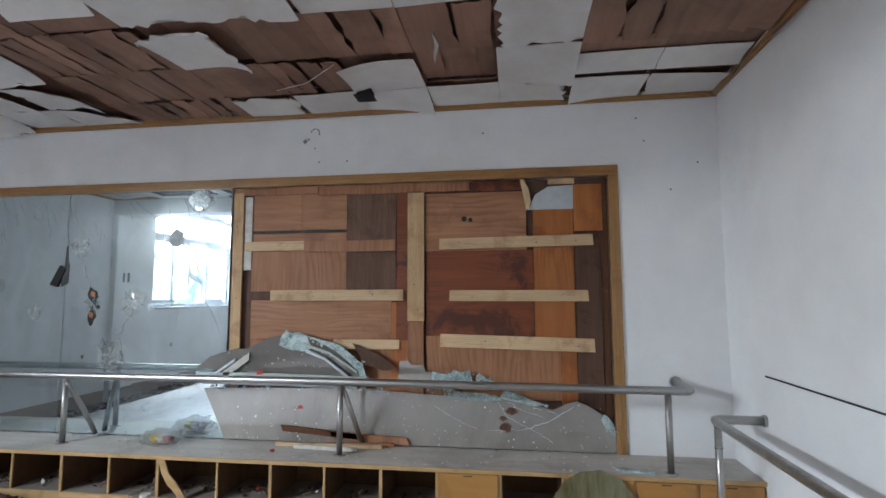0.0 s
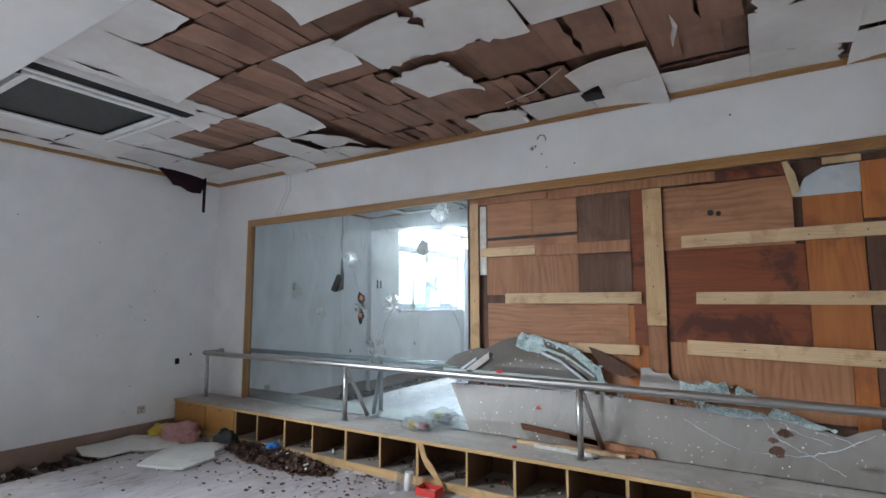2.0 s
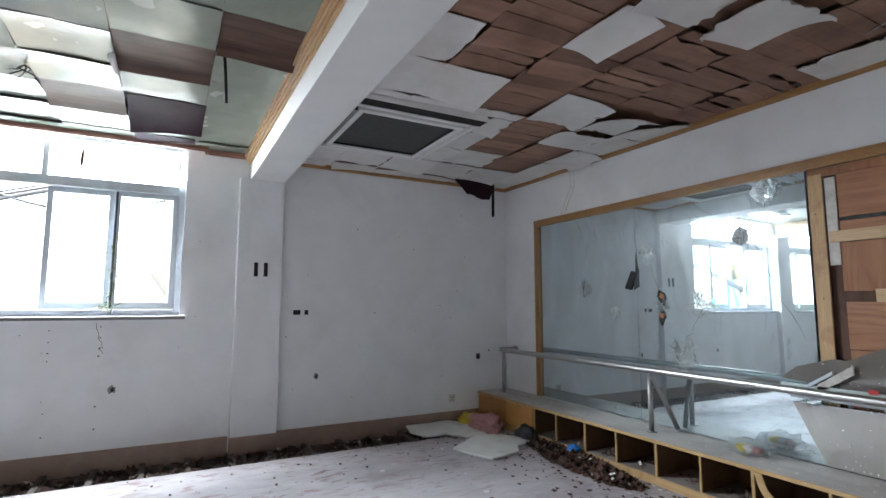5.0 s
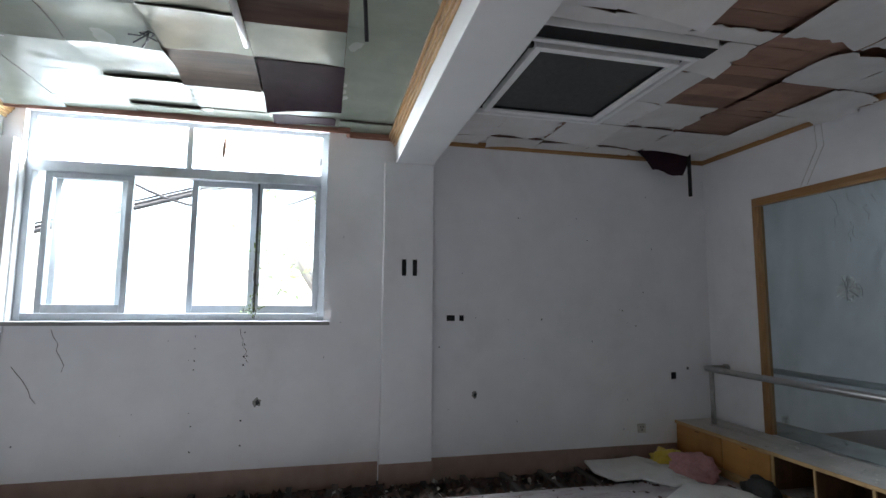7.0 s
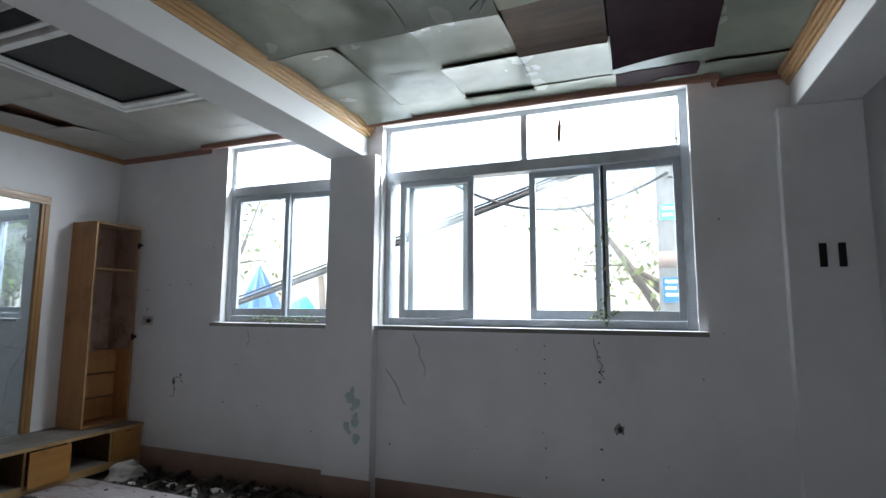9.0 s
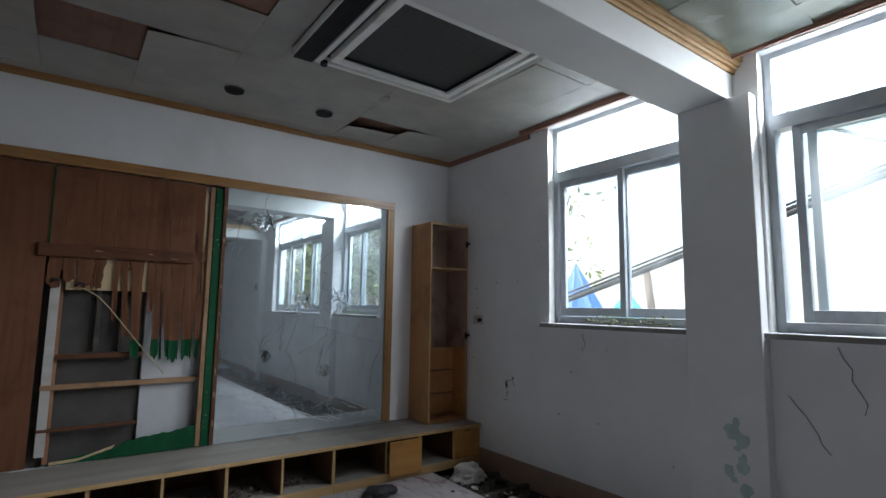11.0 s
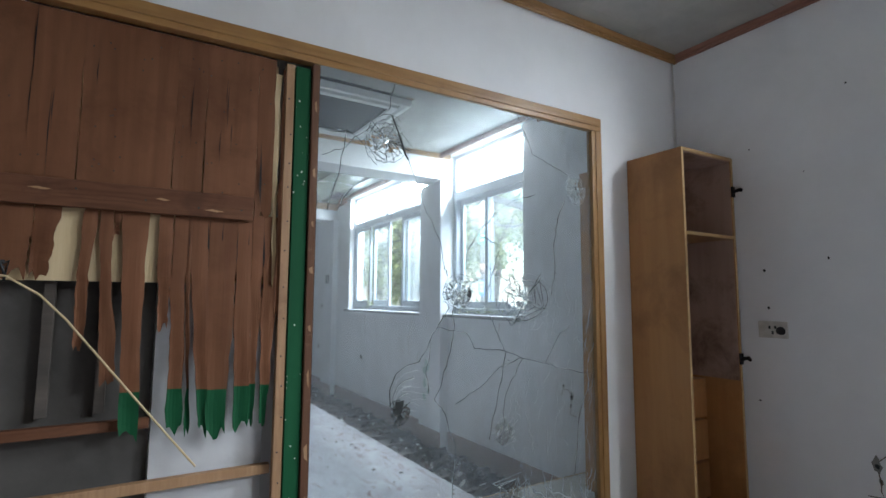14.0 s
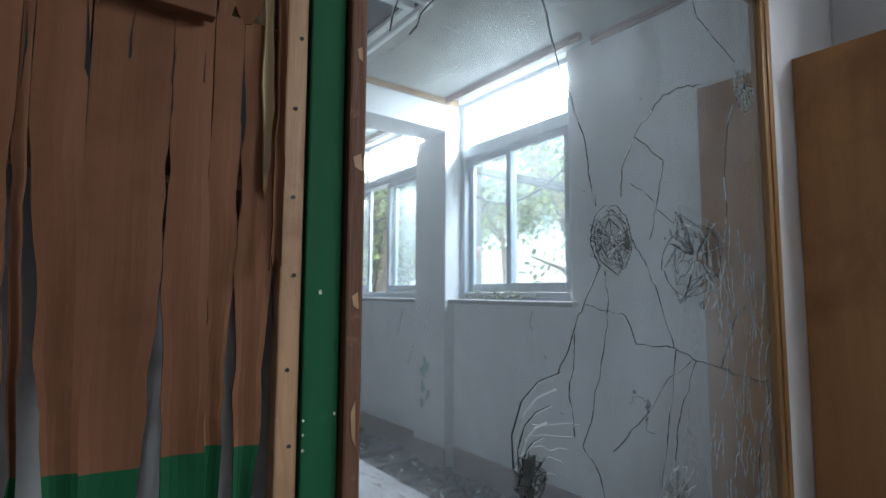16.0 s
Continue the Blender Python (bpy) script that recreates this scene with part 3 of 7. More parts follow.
def tile(bm, rect, z, mat, rng, sag, curl=None, n=7, gap=0.003, torn=0.0, wave=0.0):
    """One ceiling tile: a thin sheet, wavy and sagging, with a corner or an edge curling down."""
    x0, x1, y0, y1 = rect[0] + gap, rect[1] - gap, rect[2] + gap, rect[3] - gap
    ph = [rng.uniform(0, 6.28) for _ in range(4)]
    am = [rng.uniform(0.3, 1.0) * sag for _ in range(4)]
    rag_x, rag_y = rng.choice((0, n)), rng.choice((0, n))

    def drop(u, v):
        edge = (abs(2 * u - 1) ** 2 + abs(2 * v - 1) ** 2) / 2
        d = am[0] * (1 - edge) * 0.7 + am[1] * edge * (0.5 + 0.5 * math.sin(5 * u + ph[0])) + am[2] * edge * (0.5 + 0.5 * math.sin(7 * v + ph[1])) * 0.7
        if curl:
            for side, amount in curl:
                t = {"w": 1 - u, "e": u, "s": 1 - v, "n": v, "sw": (2 - u - v) / 2, "ne": (u + v) / 2, "se": (1 + u - v) / 2, "nw": (1 - u + v) / 2}[side]
                d += amount * max(0.0, (t - 0.35) / 0.65) ** 2.2
        return d
    grid, top = [], []
    for i in range(n + 1):
        row, row2 = [], []
        for j in range(n + 1):
            u, v = i / n, j / n
            d = drop(u, v)
            x, y = x0 + (x1 - x0) * u, y0 + (y1 - y0) * v
            if curl:
                for side, amount in curl:
                    pull = amount * 0.35
                    if side == "w": x += pull * max(0, 0.5 - u)
                    if side == "e": x -= pull * max(0, u - 0.5)
                    if side == "s": y += pull * max(0, 0.5 - v)
                    if side == "n": y -= pull * max(0, v - 0.5)
            if torn and (i in (0, n) or j in (0, n)):
                k = torn * max(0.0, 0.25 + noise.noise(Vector((x * 5, y * 5, 1.7))) + 0.8 * noise.noise(Vector((x * 19, y * 19, 6.1)))) * 1.5
                if i == rag_x:
                    x += k if i == 0 else -k
                if j == rag_y:
                    y += k if j == 0 else -k
            d += wave * (0.5 + noise.noise(Vector((x * 2.6, y * 2.6, 4.0))) + 0.4 * noise.noise(Vector((x * 7, y * 7, 9.0))))
            row.append(bm.verts.new((x, y, z - d)))
            row2.append(bm.verts.new((x, y, z - d + 0.005)))
        grid.append(row), top.append(row2)
    for i in range(n):
        for j in range(n):
            f = bm.faces.new((grid[i][j], grid[i][j + 1], grid[i + 1][j + 1], grid[i + 1][j]))
            g = bm.faces.new((top[i][j], top[i + 1][j], top[i + 1][j + 1], top[i][j + 1]))
            f.smooth = g.smooth = True
            f.material_index = mat
            g.material_index = 1
    for k in range(n):
        for a, b, c, d in ((grid[k][0], grid[k + 1][0], top[k + 1][0], top[k][0]), (grid[k + 1][n], grid[k][n], top[k][n], top[k + 1][n]),
                           (grid[0][k + 1], grid[0][k], top[0][k], top[0][k + 1]), (grid[n][k], grid[n][k + 1], top[n][k + 1], top[n][k])):
            f = bm.faces.new([bm.verts.new(q.co) for q in (a, b, c, d)])
            f.material_index = mat


def veneer(bm, r, z, mat, rng, curl=None, torn=0.0):
    """A bare board made of two to four narrow strips that run along y, each a little out of level."""
    k = rng.choice((2, 3, 3, 4)) if r[1] - r[0] > 0.3 else 1
    marks = [r[0]] + sorted(r[0] + (r[1] - r[0]) * (q + rng.uniform(-0.25, 0.25)) / k for q in range(1, k)) + [r[1]]
    for a, b in zip(marks, marks[1:]):
        tile(bm, (a, b, r[2], r[3]), z - rng.uniform(0, 0.004), mat, rng, 0.010, curl, n=6, gap=rng.choice((0.0002, 0.0008, 0.002)), torn=torn)


def backing(bm, rect, z, mat=1):
    f = bm.faces.new([bm.verts.new(p) for p in ((rect[0], rect[2], z), (rect[0], rect[3], z), (rect[1], rect[3], z), (rect[1], rect[2], z))])
    f.material_index = mat


rng = random.Random(5)
# North bay. One letter a tile, from west to east; rows from the beam to the north wall.
# w: white, b: bare brown, W: white with a strong curl, h: open hole, m: half torn
ROWS_N = ("wwwwwwwbbwbwwbww",
          "wwwwwwbbmbwwwbww",
          "wwwwwbbmwwwwwwbw",
          "wwwbbWbbWbbbwbbW",
          "wwbbWWbbbbWhwmmw",
          "wwwWwWbbwwwwwwww")
CURLS = {(8, 3): [("sw", 0.06), ("e", 0.07)], (5, 3): [("sw", 0.03), ("n", 0.05)], (10, 4): [("w", 0.05), ("s", 0.03)], (4, 4): [("e", 0.05)],
         (5, 4): [("s", 0.05), ("e", 0.06)], (3, 5): [("n", 0.06)], (5, 5): [("se", 0.09)], (15, 3): [("w", 0.06)]}
bm = bmesh.new()
for j, line in enumerate(ROWS_N):
    for i, c in enumerate(line):
        x0, y0 = -6.60 + 0.52 * i, 0.91 + 0.52 * j
        cell = (max(x0, WEST + 0.002), min(x0 + 0.52, EAST - 0.002), max(y0, 0.947), min(y0 + 0.52, NORTH - 0.002))
        if cell[1] - cell[0] < 0.03:
            continue
        for r in cut(cell, AROUND[0]):
            if c in "wW":
                curl = CURLS.get((i, j)) or ([(rng.choice(["sw", "ne", "se", "nw"]), rng.uniform(0.02, 0.08) * (1 if i > 3 else 0.5))] if rng.random() < 0.65 else None)
                loose = 3 < i < 15 and j > 1
                tile(bm, r, CEIL - 0.010 - rng.uniform(0, 0.008), 0, rng, 0.014, curl, n=12, gap=rng.choice([0.001, 0.002, 0.004]), torn=rng.choice([0.0, 0.03, 0.06, 0.09]) if loose else rng.choice([0.0, 0.03, 0.06] if i < 4 else [0.0, 0.0, 0.02]))
                veneer(bm, r, CEIL + 0.030, 1, rng)
            elif c == "b":
                curl = [(rng.choice(["n", "s", "ne", "sw"]), rng.uniform(0.01, 0.03))] if rng.random() < 0.5 else None
                veneer(bm, r, CEIL + 0.004 - rng.uniform(0, 0.006), 1, rng, curl, rng.choice([0, 0, 0.03]))
                backing(bm, r, CEIL + 0.04, 2)
            elif c == "m":
                ym = r[2] + 0.58 * (r[3] - r[2])
                backing(bm, r, CEIL + 0.02)
                if j == 4:
                    tile(bm, (r[0], r[1], r[2] + 0.16, ym + 0.1), CEIL - 0.012, 0, rng, 0.012, [("n", 0.03)])
                    tile(bm, (r[0], r[1], r[2], r[2] + 0.16), CEIL + 0.004, 1, rng, 0.010)
                else:
                    tile(bm, (r[0], r[1], r[2], ym), CEIL - 0.014, 0, rng, 0.012, [("n", 0.04)])
                    tile(bm, (r[0], r[1], ym, r[3]), CEIL + 0.004, 1, rng, 0.010)
            else:
                backing(bm, r, CEIL + 0.14)
                veneer(bm, r, CEIL + 0.055, 1, rng)
                tile(bm, (r[0], r[0] + 0.16, r[2], r[3] - 0.12), CEIL + 0.03, 1, rng, 0.02)
whole("ceiling_north", bm, [tile_white, tile_brown, ply_dark], "torn ceiling of white and bare brown tiles", "ceiling", kind=s)

# Middle bay, glossy.
XS = [-6.215, -5.99, -5.50, -5.02, -4.53, -4.03, -3.53, -3.03, -2.53, -2.03, -1.53, -1.03, -0.53, -0.03, 0.47, 0.97, EAST - 0.002]
YS = [-2.488, -2.02, -1.51, -1.00, -0.48, 0.08, 0.598]
BARE = {(2, 3), (2, 4), (4, 4), (5, 5), (9, 2), (10, 2), (11, 4), (8, 1), (12, 3)}
bm = bmesh.new()
for i in range(len(XS) - 1):
    for j in range(len(YS) - 1):
        r = (XS[i], XS[i + 1], YS[j], YS[j + 1])
        if (i, j) in BARE:
            tile(bm, r, CEIL + (0.045 if (i, j) == (2, 4) else 0.004), 1, rng, 0.012, [("w", 0.05)], n=10, wave=0.012)
        else:
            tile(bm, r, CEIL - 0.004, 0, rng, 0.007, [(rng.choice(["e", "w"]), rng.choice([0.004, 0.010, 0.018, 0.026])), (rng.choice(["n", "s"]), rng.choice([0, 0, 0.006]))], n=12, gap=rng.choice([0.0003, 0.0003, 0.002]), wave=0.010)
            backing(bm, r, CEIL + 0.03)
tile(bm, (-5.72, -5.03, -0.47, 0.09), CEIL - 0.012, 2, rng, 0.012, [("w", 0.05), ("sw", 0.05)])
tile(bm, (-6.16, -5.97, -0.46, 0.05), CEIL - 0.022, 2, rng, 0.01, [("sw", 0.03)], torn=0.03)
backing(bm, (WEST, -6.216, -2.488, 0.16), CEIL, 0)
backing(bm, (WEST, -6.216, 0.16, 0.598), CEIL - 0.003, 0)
whole("ceiling_middle", bm, [tile_gloss, stripped, flap_purple], "glossy white ceiling tiles coloured dim green, some torn to brown", "ceiling", kind=s)

# South bay.
HOLE = (-5.40, -4.92, -5.06, -4.84)
bm = bmesh.new()
xs = [WEST + 0.002] + [-5.92 + 0.52 * k for k in range(14)] + [EAST - 0.002]
ys = [SOUTH + 0.002, -5.37, -4.85, -4.33, -3.81, -3.29, -2.832]
for i in range(len(xs) - 1):
    for j in range(len(ys) - 1):
        for r in cut((xs[i], xs[i + 1], ys[j], ys[j + 1]), AROUND[1]):
            if (i, j) in ((5, 4), (6, 2)):
                tile(bm, r, CEIL + 0.004, 1, rng, 0.01)
                continue
            for q in cut(r, HOLE):
                curl = [(rng.choice(["sw", "ne", "nw"]), rng.uniform(0.005, 0.03))] if rng.random() < 0.22 else None
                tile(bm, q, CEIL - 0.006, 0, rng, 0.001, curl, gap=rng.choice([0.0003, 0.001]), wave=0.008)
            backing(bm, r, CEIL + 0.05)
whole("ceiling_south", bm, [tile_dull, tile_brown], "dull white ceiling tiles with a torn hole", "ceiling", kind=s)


def ac_cassette(x0, x1, y0, y1):
    """A ceiling air outlet with its grille gone: a double rim round a dark filter."""
    t = empty("air_conditioner", ((x0 + x1) / 2, (y0 + y1) / 2, 2.93), "square ceiling air conditioner with dark open filter panel", "air conditioner", "ceiling air conditioners")

    def rim(name, d, w, z0, z1, mat):
        for a, b, c, e in ((x0 + d, x1 - d, y0 + d, y0 + d + w), (x0 + d, x1 - d, y1 - d - w, y1 - d), (x0 + d, x0 + d + w, y0 + d + w, y1 - d - w), (x1 - d - w, x1 - d, y0 + d + w, y1 - d - w)):
            part(name, boxes((a, b, c, e, z0, z1), bevel=0.006), mat, t)
    rim("outer_rim", 0.0, 0.034, 2.975, 3.03, white_metal)
    rim("slot", 0.034, 0.040, 3.012, 3.03, black_void)
    rim("inner_rim", 0.074, 0.049, 2.968, 3.03, white_metal)
    rim("housing", 0.123, 0.012, 2.985, 3.22, black_void)
    part("filter", boxes((x0 + 0.135, x1 - 0.135, y0 + 0.135, y1 - 0.135, 3.002, 3.02)), dark_mesh, t)
    part("housing_top", boxes((x0, x1, y0, y1, 3.22, 3.25)), black_void, t)
    part("side_slot", boxes((x1 + 0.002, x1 + 0.125, y0 - 0.04, y1 + 0.03, 2.985, 3.04), bevel=0.004), black_void, t)
    part("side_rim", boxes((x1 + 0.127, x1 + 0.133, y0 - 0.04, y1 + 0.03, 2.985, 3.04), bevel=0.002), white_metal, t)
    part("roller", tube(bmesh.new(), [(x1 - 0.05, y0 + 0.03, 2.955), (x1 - 0.05, y0 + 0.03, 2.985)], 0.022, 10), black_void, t)
    return t


for d in DUCTS:
    ac_cassette(*d)


# ---- windows ----
def bar(parent, name, x0, x1, y0, y1, z0, z1, mat=None, bevel=0.004):
    return part(name, boxes((x0, x1, y0, y1, z0, z1), bevel=bevel), mat or alu, parent)


def window(name, y0, y1, mull, sashes, label):
    """An aluminium window: frame, transom, fixed top lights and sliding sashes."""
    w = empty(name, (-6.50, (y0 + y1) / 2, SILL), label, "window", kind=s)
    xf0, xf1 = -6.53, -6.43
    bar(w, "frame", xf0, xf1, y0, y0 + 0.06, SILL, HEAD)
    bar(w, "frame", xf0, xf1, y1 - 0.06, y1, SILL, HEAD)
    bar(w, "frame", xf0, xf1, y0 + 0.06, y1 - 0.06, SILL, SILL + 0.06)
    bar(w, "frame", xf0, xf1, y0 + 0.06, y1 - 0.06, HEAD - 0.04, HEAD)
    bar(w, "transom", xf0, xf1 + 0.01, y0 + 0.06, y1 - 0.06, 2.55, 2.64)
    cuts = [y0 + 0.06] + [m for m in mull] + [y1 - 0.06]
    for m in mull:
        bar(w, "mullion", xf0 + 0.01, xf1, m - 0.025, m + 0.025, 2.64, HEAD - 0.04)
    for a, b in zip(cuts, cuts[1:]):
        p = part("pane", boxes((-6.487, -6.482, a + 0.02, b - 0.02, 2.63, HEAD - 0.03)), pane_glass, w)
        p.visible_shadow = False
    for k, (a, b) in enumerate(sashes):
        dx = -0.022 if k % 2 else 0.022
        sx0, sx1 = -6.48 + dx - 0.016, -6.48 + dx + 0.016
        sash = part("sash", boxes((sx0, sx1, a, a + 0.048, SILL + 0.062, 2.548), (sx0, sx1, b - 0.048, b, SILL + 0.062, 2.548),
                                  (sx0, sx1, a + 0.048, b - 0.048, SILL + 0.062, SILL + 0.13), (sx0, sx1, a + 0.048, b - 0.048, 2.50, 2.548), bevel=0.004), alu, w)
        p = part("pane", boxes((-6.482 + dx, -6.478 + dx, a + 0.05, b - 0.05, SILL + 0.12, 2.51)), pane_glass, sash)
        p.visible_shadow = False
    part("sill", boxes((-6.43, -6.30, y0 - 0.045, y1 + 0.05, SILL - 0.035, SILL), bevel=0.006), plaster, w, "thick plastered window sill")
    part("sill_edge", boxes((-6.299, -6.294, y0 - 0.045, y1 + 0.05, SILL - 0.034, SILL - 0.004)), concrete, w)
    part("reveal_lining", boxes((-6.43, -6.358, y0, y0 + 0.012, SILL, HEAD)), white_metal, w)
    return w


window("window_1", WIN[0][0], WIN[0][1], [-1.165], [(-2.235, -1.585), (-2.175, -1.64), (-0.605, -0.06), (-1.142, -0.608)], "sliding aluminium window with a fixed top light")
window("window_2", WIN[1][0], WIN[1][1], [], [(-4.00, -3.38), (-3.42, -2.89)], "narrow sliding aluminium window with a top light")


# ---- mirror niches ----
def niche_frame(name, x0, x1, wall, side, label):
    """The varnished surround of a mirror niche: head and two jambs, with a raised inner bead. side is the way out of the wall."""
    f = empty(name, ((x0 + x1) / 2, wall, NZ0), label, "frame", kind=s)
    ys = sorted((wall - side * 0.03, wall + side * 0.018))
    yb = sorted((wall - side * 0.03, wall + side * 0.024))
    part("head", boxes((x0, x1, ys[0], ys[1], NZ1 - 0.075, NZ1), (x0 + 0.02, x1 - 0.02, yb[0], yb[1], NZ1 - 0.05, NZ1 - 0.028), bevel=0.004), trim_x, f)
    for a, b in ((x0, x0 + 0.075), (x1 - 0.075, x1)):
        part("jamb", boxes((a, b, ys[0], ys[1], NZ0 + 0.022, NZ1 - 0.077), (a + 0.026, a + 0.049, yb[0], yb[1], NZ0 + 0.022, NZ1 - 0.077), bevel=0.004), trim_z, f)
    return f


niche_frame("trim_niche_north", NX0, NX1, NORTH, -1, "varnished wooden frame round the broken mirror wall")
niche_frame("trim_niche_south", SX0, SX1, SOUTH, 1, "varnished wooden frame round the broken mirror wall")


def ribbon(bm, pts, y, w, rng, side):
    """A hairline crack: a thin raised sliver along a polyline in a plane across y."""
    pts = [Vector((x, 0, z)) for x, z in pts]
    for a, b in zip(pts, pts[1:]):
        d = b - a
        if d.length < 1e-4:
            continue
        n = Vector((-d.z, 0, d.x)).normalized() * w * rng.uniform(0.5, 1.2) / 2
        q = [a + n, b + n * 0.8, b - n * 0.8, a - n]
        lo = [bm.verts.new((p.x, y, p.z)) for p in q]
        hi = bm.verts.new(((a.x + b.x) / 2, y + side * 0.0015, (a.z + b.z) / 2))
        for k in range(4):
            bm.faces.new((lo[k], lo[(k + 1) % 4], hi))


def jitter_line(a, b, rng, n=5, amp=0.02):
    pts = []
    for k in range(n + 1):
        t = k / n
        e = amp * math.sin(math.pi * t)
        pts.append((a[0] + (b[0] - a[0]) * t + rng.uniform(-e, e), a[1] + (b[1] - a[1]) * t + rng.uniform(-e, e)))
    return pts


def web(bm, cx, cz, r, y, side, rng, spokes=11, rings=5, w=0.0022, reach=1.35):
    """An impact star: jagged spokes joined by broken rings."""
    ang = sorted(rng.uniform(0, 6.283) for _ in range(spokes))
    rad = [[r * (0.2 + 0.8 * (k + 1) / rings) * rng.uniform(0.72, 1.2) for _ in ang] for k in range(rings)]
    for i, a in enumerate(ang):
        end = r * rng.uniform(0.8, reach)
        ribbon(bm, jitter_line((cx + 0.12 * r * math.cos(a), cz + 0.12 * r * math.sin(a)), (cx + end * math.cos(a), cz + end * math.sin(a)), rng, 4, r * 0.06), y, w, rng, side)
        b = ang[(i + 1) % spokes]
        for k in range(rings):
            if rng.random() < 0.66:
                q = rad[k][(i + 1) % spokes]
                ribbon(bm, [(cx + rad[k][i] * math.cos(a), cz + rad[k][i] * math.sin(a)), (cx + q * math.cos(b), cz + q * math.sin(b))], y, w * 0.8, rng, side)


def crater(cx, cz, r, rng, y, side, amp=0.07):
    """A crushed patch of glass: a low crumpled cone of many small facets."""
    bm = bmesh.new()
    rows = [(0.0, 0.002)] + [(f, h) for f, h in ((0.15, 0.003), (0.32, 0.0035), (0.5, 0.004), (0.68, 0.0035), (0.85, 0.0025), (1.0, 0.0004))]
    n = 22
    mid = bm.verts.new((cx, y + side * 0.0015, cz))
    prev = None
    for f, h in rows[1:]:
        ring = [bm.verts.new((cx + r * f * rng.uniform(0.7, 1.2) * math.cos(6.283 * k / n), y + side * h * amp * rng.uniform(0.2, 1.8), cz + r * f * rng.uniform(0.7, 1.2) * math.sin(6.283 * k / n))) for k in range(n)]
        for k in range(n):
            if prev is None:
                bm.faces.new((mid, ring[k], ring[(k + 1) % n]))
            else:
                bm.faces.new((prev[k], ring[k], ring[(k + 1) % n]))
                bm.faces.new((prev[k], ring[(k + 1) % n], prev[(k + 1) % n]))
        prev = ring
    return bm


# North mirror, still whole in two sheets.
rng = random.Random(11)
mir = empty("wall_mirror", (-4.15, NORTH, 0.37), "large dusty wall mirror with impact cracks", "mirror")
for a, b in ((-5.675, -4.181), (-4.177, -2.632)):
    part("mirror_sheet", boxes((a, b, NORTH + 0.012, NORTH + 0.018, 0.364, 2.424)), mirror_north, mir)
MN = NORTH + 0.0115
light, dark = bmesh.new(), bmesh.new()
for cx, cz, r in ((-4.90, 1.63, 0.11), (-4.47, 1.38, 0.07), (-3.51, 1.47, 0.13), (-3.70, 1.03, 0.16), (-4.05, 1.95, 0.10), (-3.13, 2.01, 0.15), (-2.92, 2.34, 0.13), (-3.89, 1.45, 0.09)):
    web(light, cx, cz, r, MN - 0.0006, -1, rng, 14, 5, 0.0022, 1.15)
    web(dark, cx, cz, r * 0.9, MN - 0.0006, -1, rng, 12, 5, 0.003, 1.2)
for cx, cz, r in ((-3.70, 0.99, 0.13), (-3.13, 2.01, 0.135), (-2.92, 2.34, 0.10), (-4.90, 1.63, 0.085), (-4.47, 1.38, 0.06), (-3.51, 1.47, 0.11), (-4.05, 1.95, 0.08)):
    part("crushed_glass", crater(cx, cz, r * (0.55 if cx == -3.13 else 1.0), rng, MN, -1, 0.11), frosted if cx == -3.13 else mirror_crazed, mir, "crushed silvery glass")
for a, b in (((-4.17, 2.42), (-4.18, 1.85)), ((-4.05, 1.9), (-3.9, 1.5)), ((-3.6, 2.4), (-3.2, 2.05)), ((-3.5, 1.4), (-3.7, 1.1)), ((-3.0, 1.9), (-2.7, 1.2)), ((-3.3, 2.42), (-2.95, 2.35))):
    ribbon(dark, jitter_line(a, b, rng, 7, 0.03), MN, 0.003, rng, -1)
for cx, cz, w, h in ((-3.90, 1.52, 0.05, 0.10), (-3.91, 1.34, 0.055, 0.085)):
    out = [(cx + w * math.cos(a) * rng.uniform(0.45, 1.2), cz + h * math.sin(a) * rng.uniform(0.45, 1.2)) for a in (6.283 * q / 15 for q in range(15))]
    b2 = bmesh.new()
    plate(b2, out, MN - 0.001, MN - 0.0005)
    part("hole", b2, black_void, mir, "black jagged hole")
    b2 = bmesh.new()
    plate(b2, [(cx - 0.012, cz + 0.0), (cx + 0.022, cz - 0.01), (cx + 0.026, cz + 0.03), (cx - 0.004, cz + 0.045), (cx - 0.018, cz + 0.03)], MN - 0.003, MN - 0.0015)
    part("wood_behind", b2, ply_orange, mir, "scrap of orange wood in the hole")
    web(light, cx, cz, 0.11, MN, -1, rng, 9, 2, 0.0016)
for k in range(26):
    x, z = rng.uniform(-5.0, -3.0), rng.uniform(2.05, 2.42)
    path = [(x, z)]
    for q in range(rng.randint(4, 8)):
        x, z = x + rng.gauss(0.01, 0.022), z - rng.uniform(0.0, 0.05)
        path.append((x, z))
    ribbon(dark, path, MN, rng.uniform(0.0006, 0.0016), rng, -1)
b2 = bmesh.new()
plate(b2, [(-4.32, 1.62), (-4.25, 1.60), (-4.17, 1.76), (-4.23, 1.79)], MN - 0.014, MN - 0.002)
part("hanging_flap", b2, black_void, mir, "dark flap of backing hanging out")
b2 = bmesh.new()
plate(b2, [(-4.22, 1.60), (-4.15, 1.63), (-4.145, 1.80), (-4.16, 1.83), (-4.17, 1.96), (-4.18, 1.96), (-4.19, 1.80)], MN - 0.0025, MN - 0.001)
part("hole", b2, crack_dark, mir, "black slit in the glass")

tagged(part("cracks", light, crack_light, mir, "bright cracks and painted glints in the glass"), kind="stuff")
tagged(part("fissure", dark, crack_dark, mir, "dark cracks in the glass"), kind="stuff")

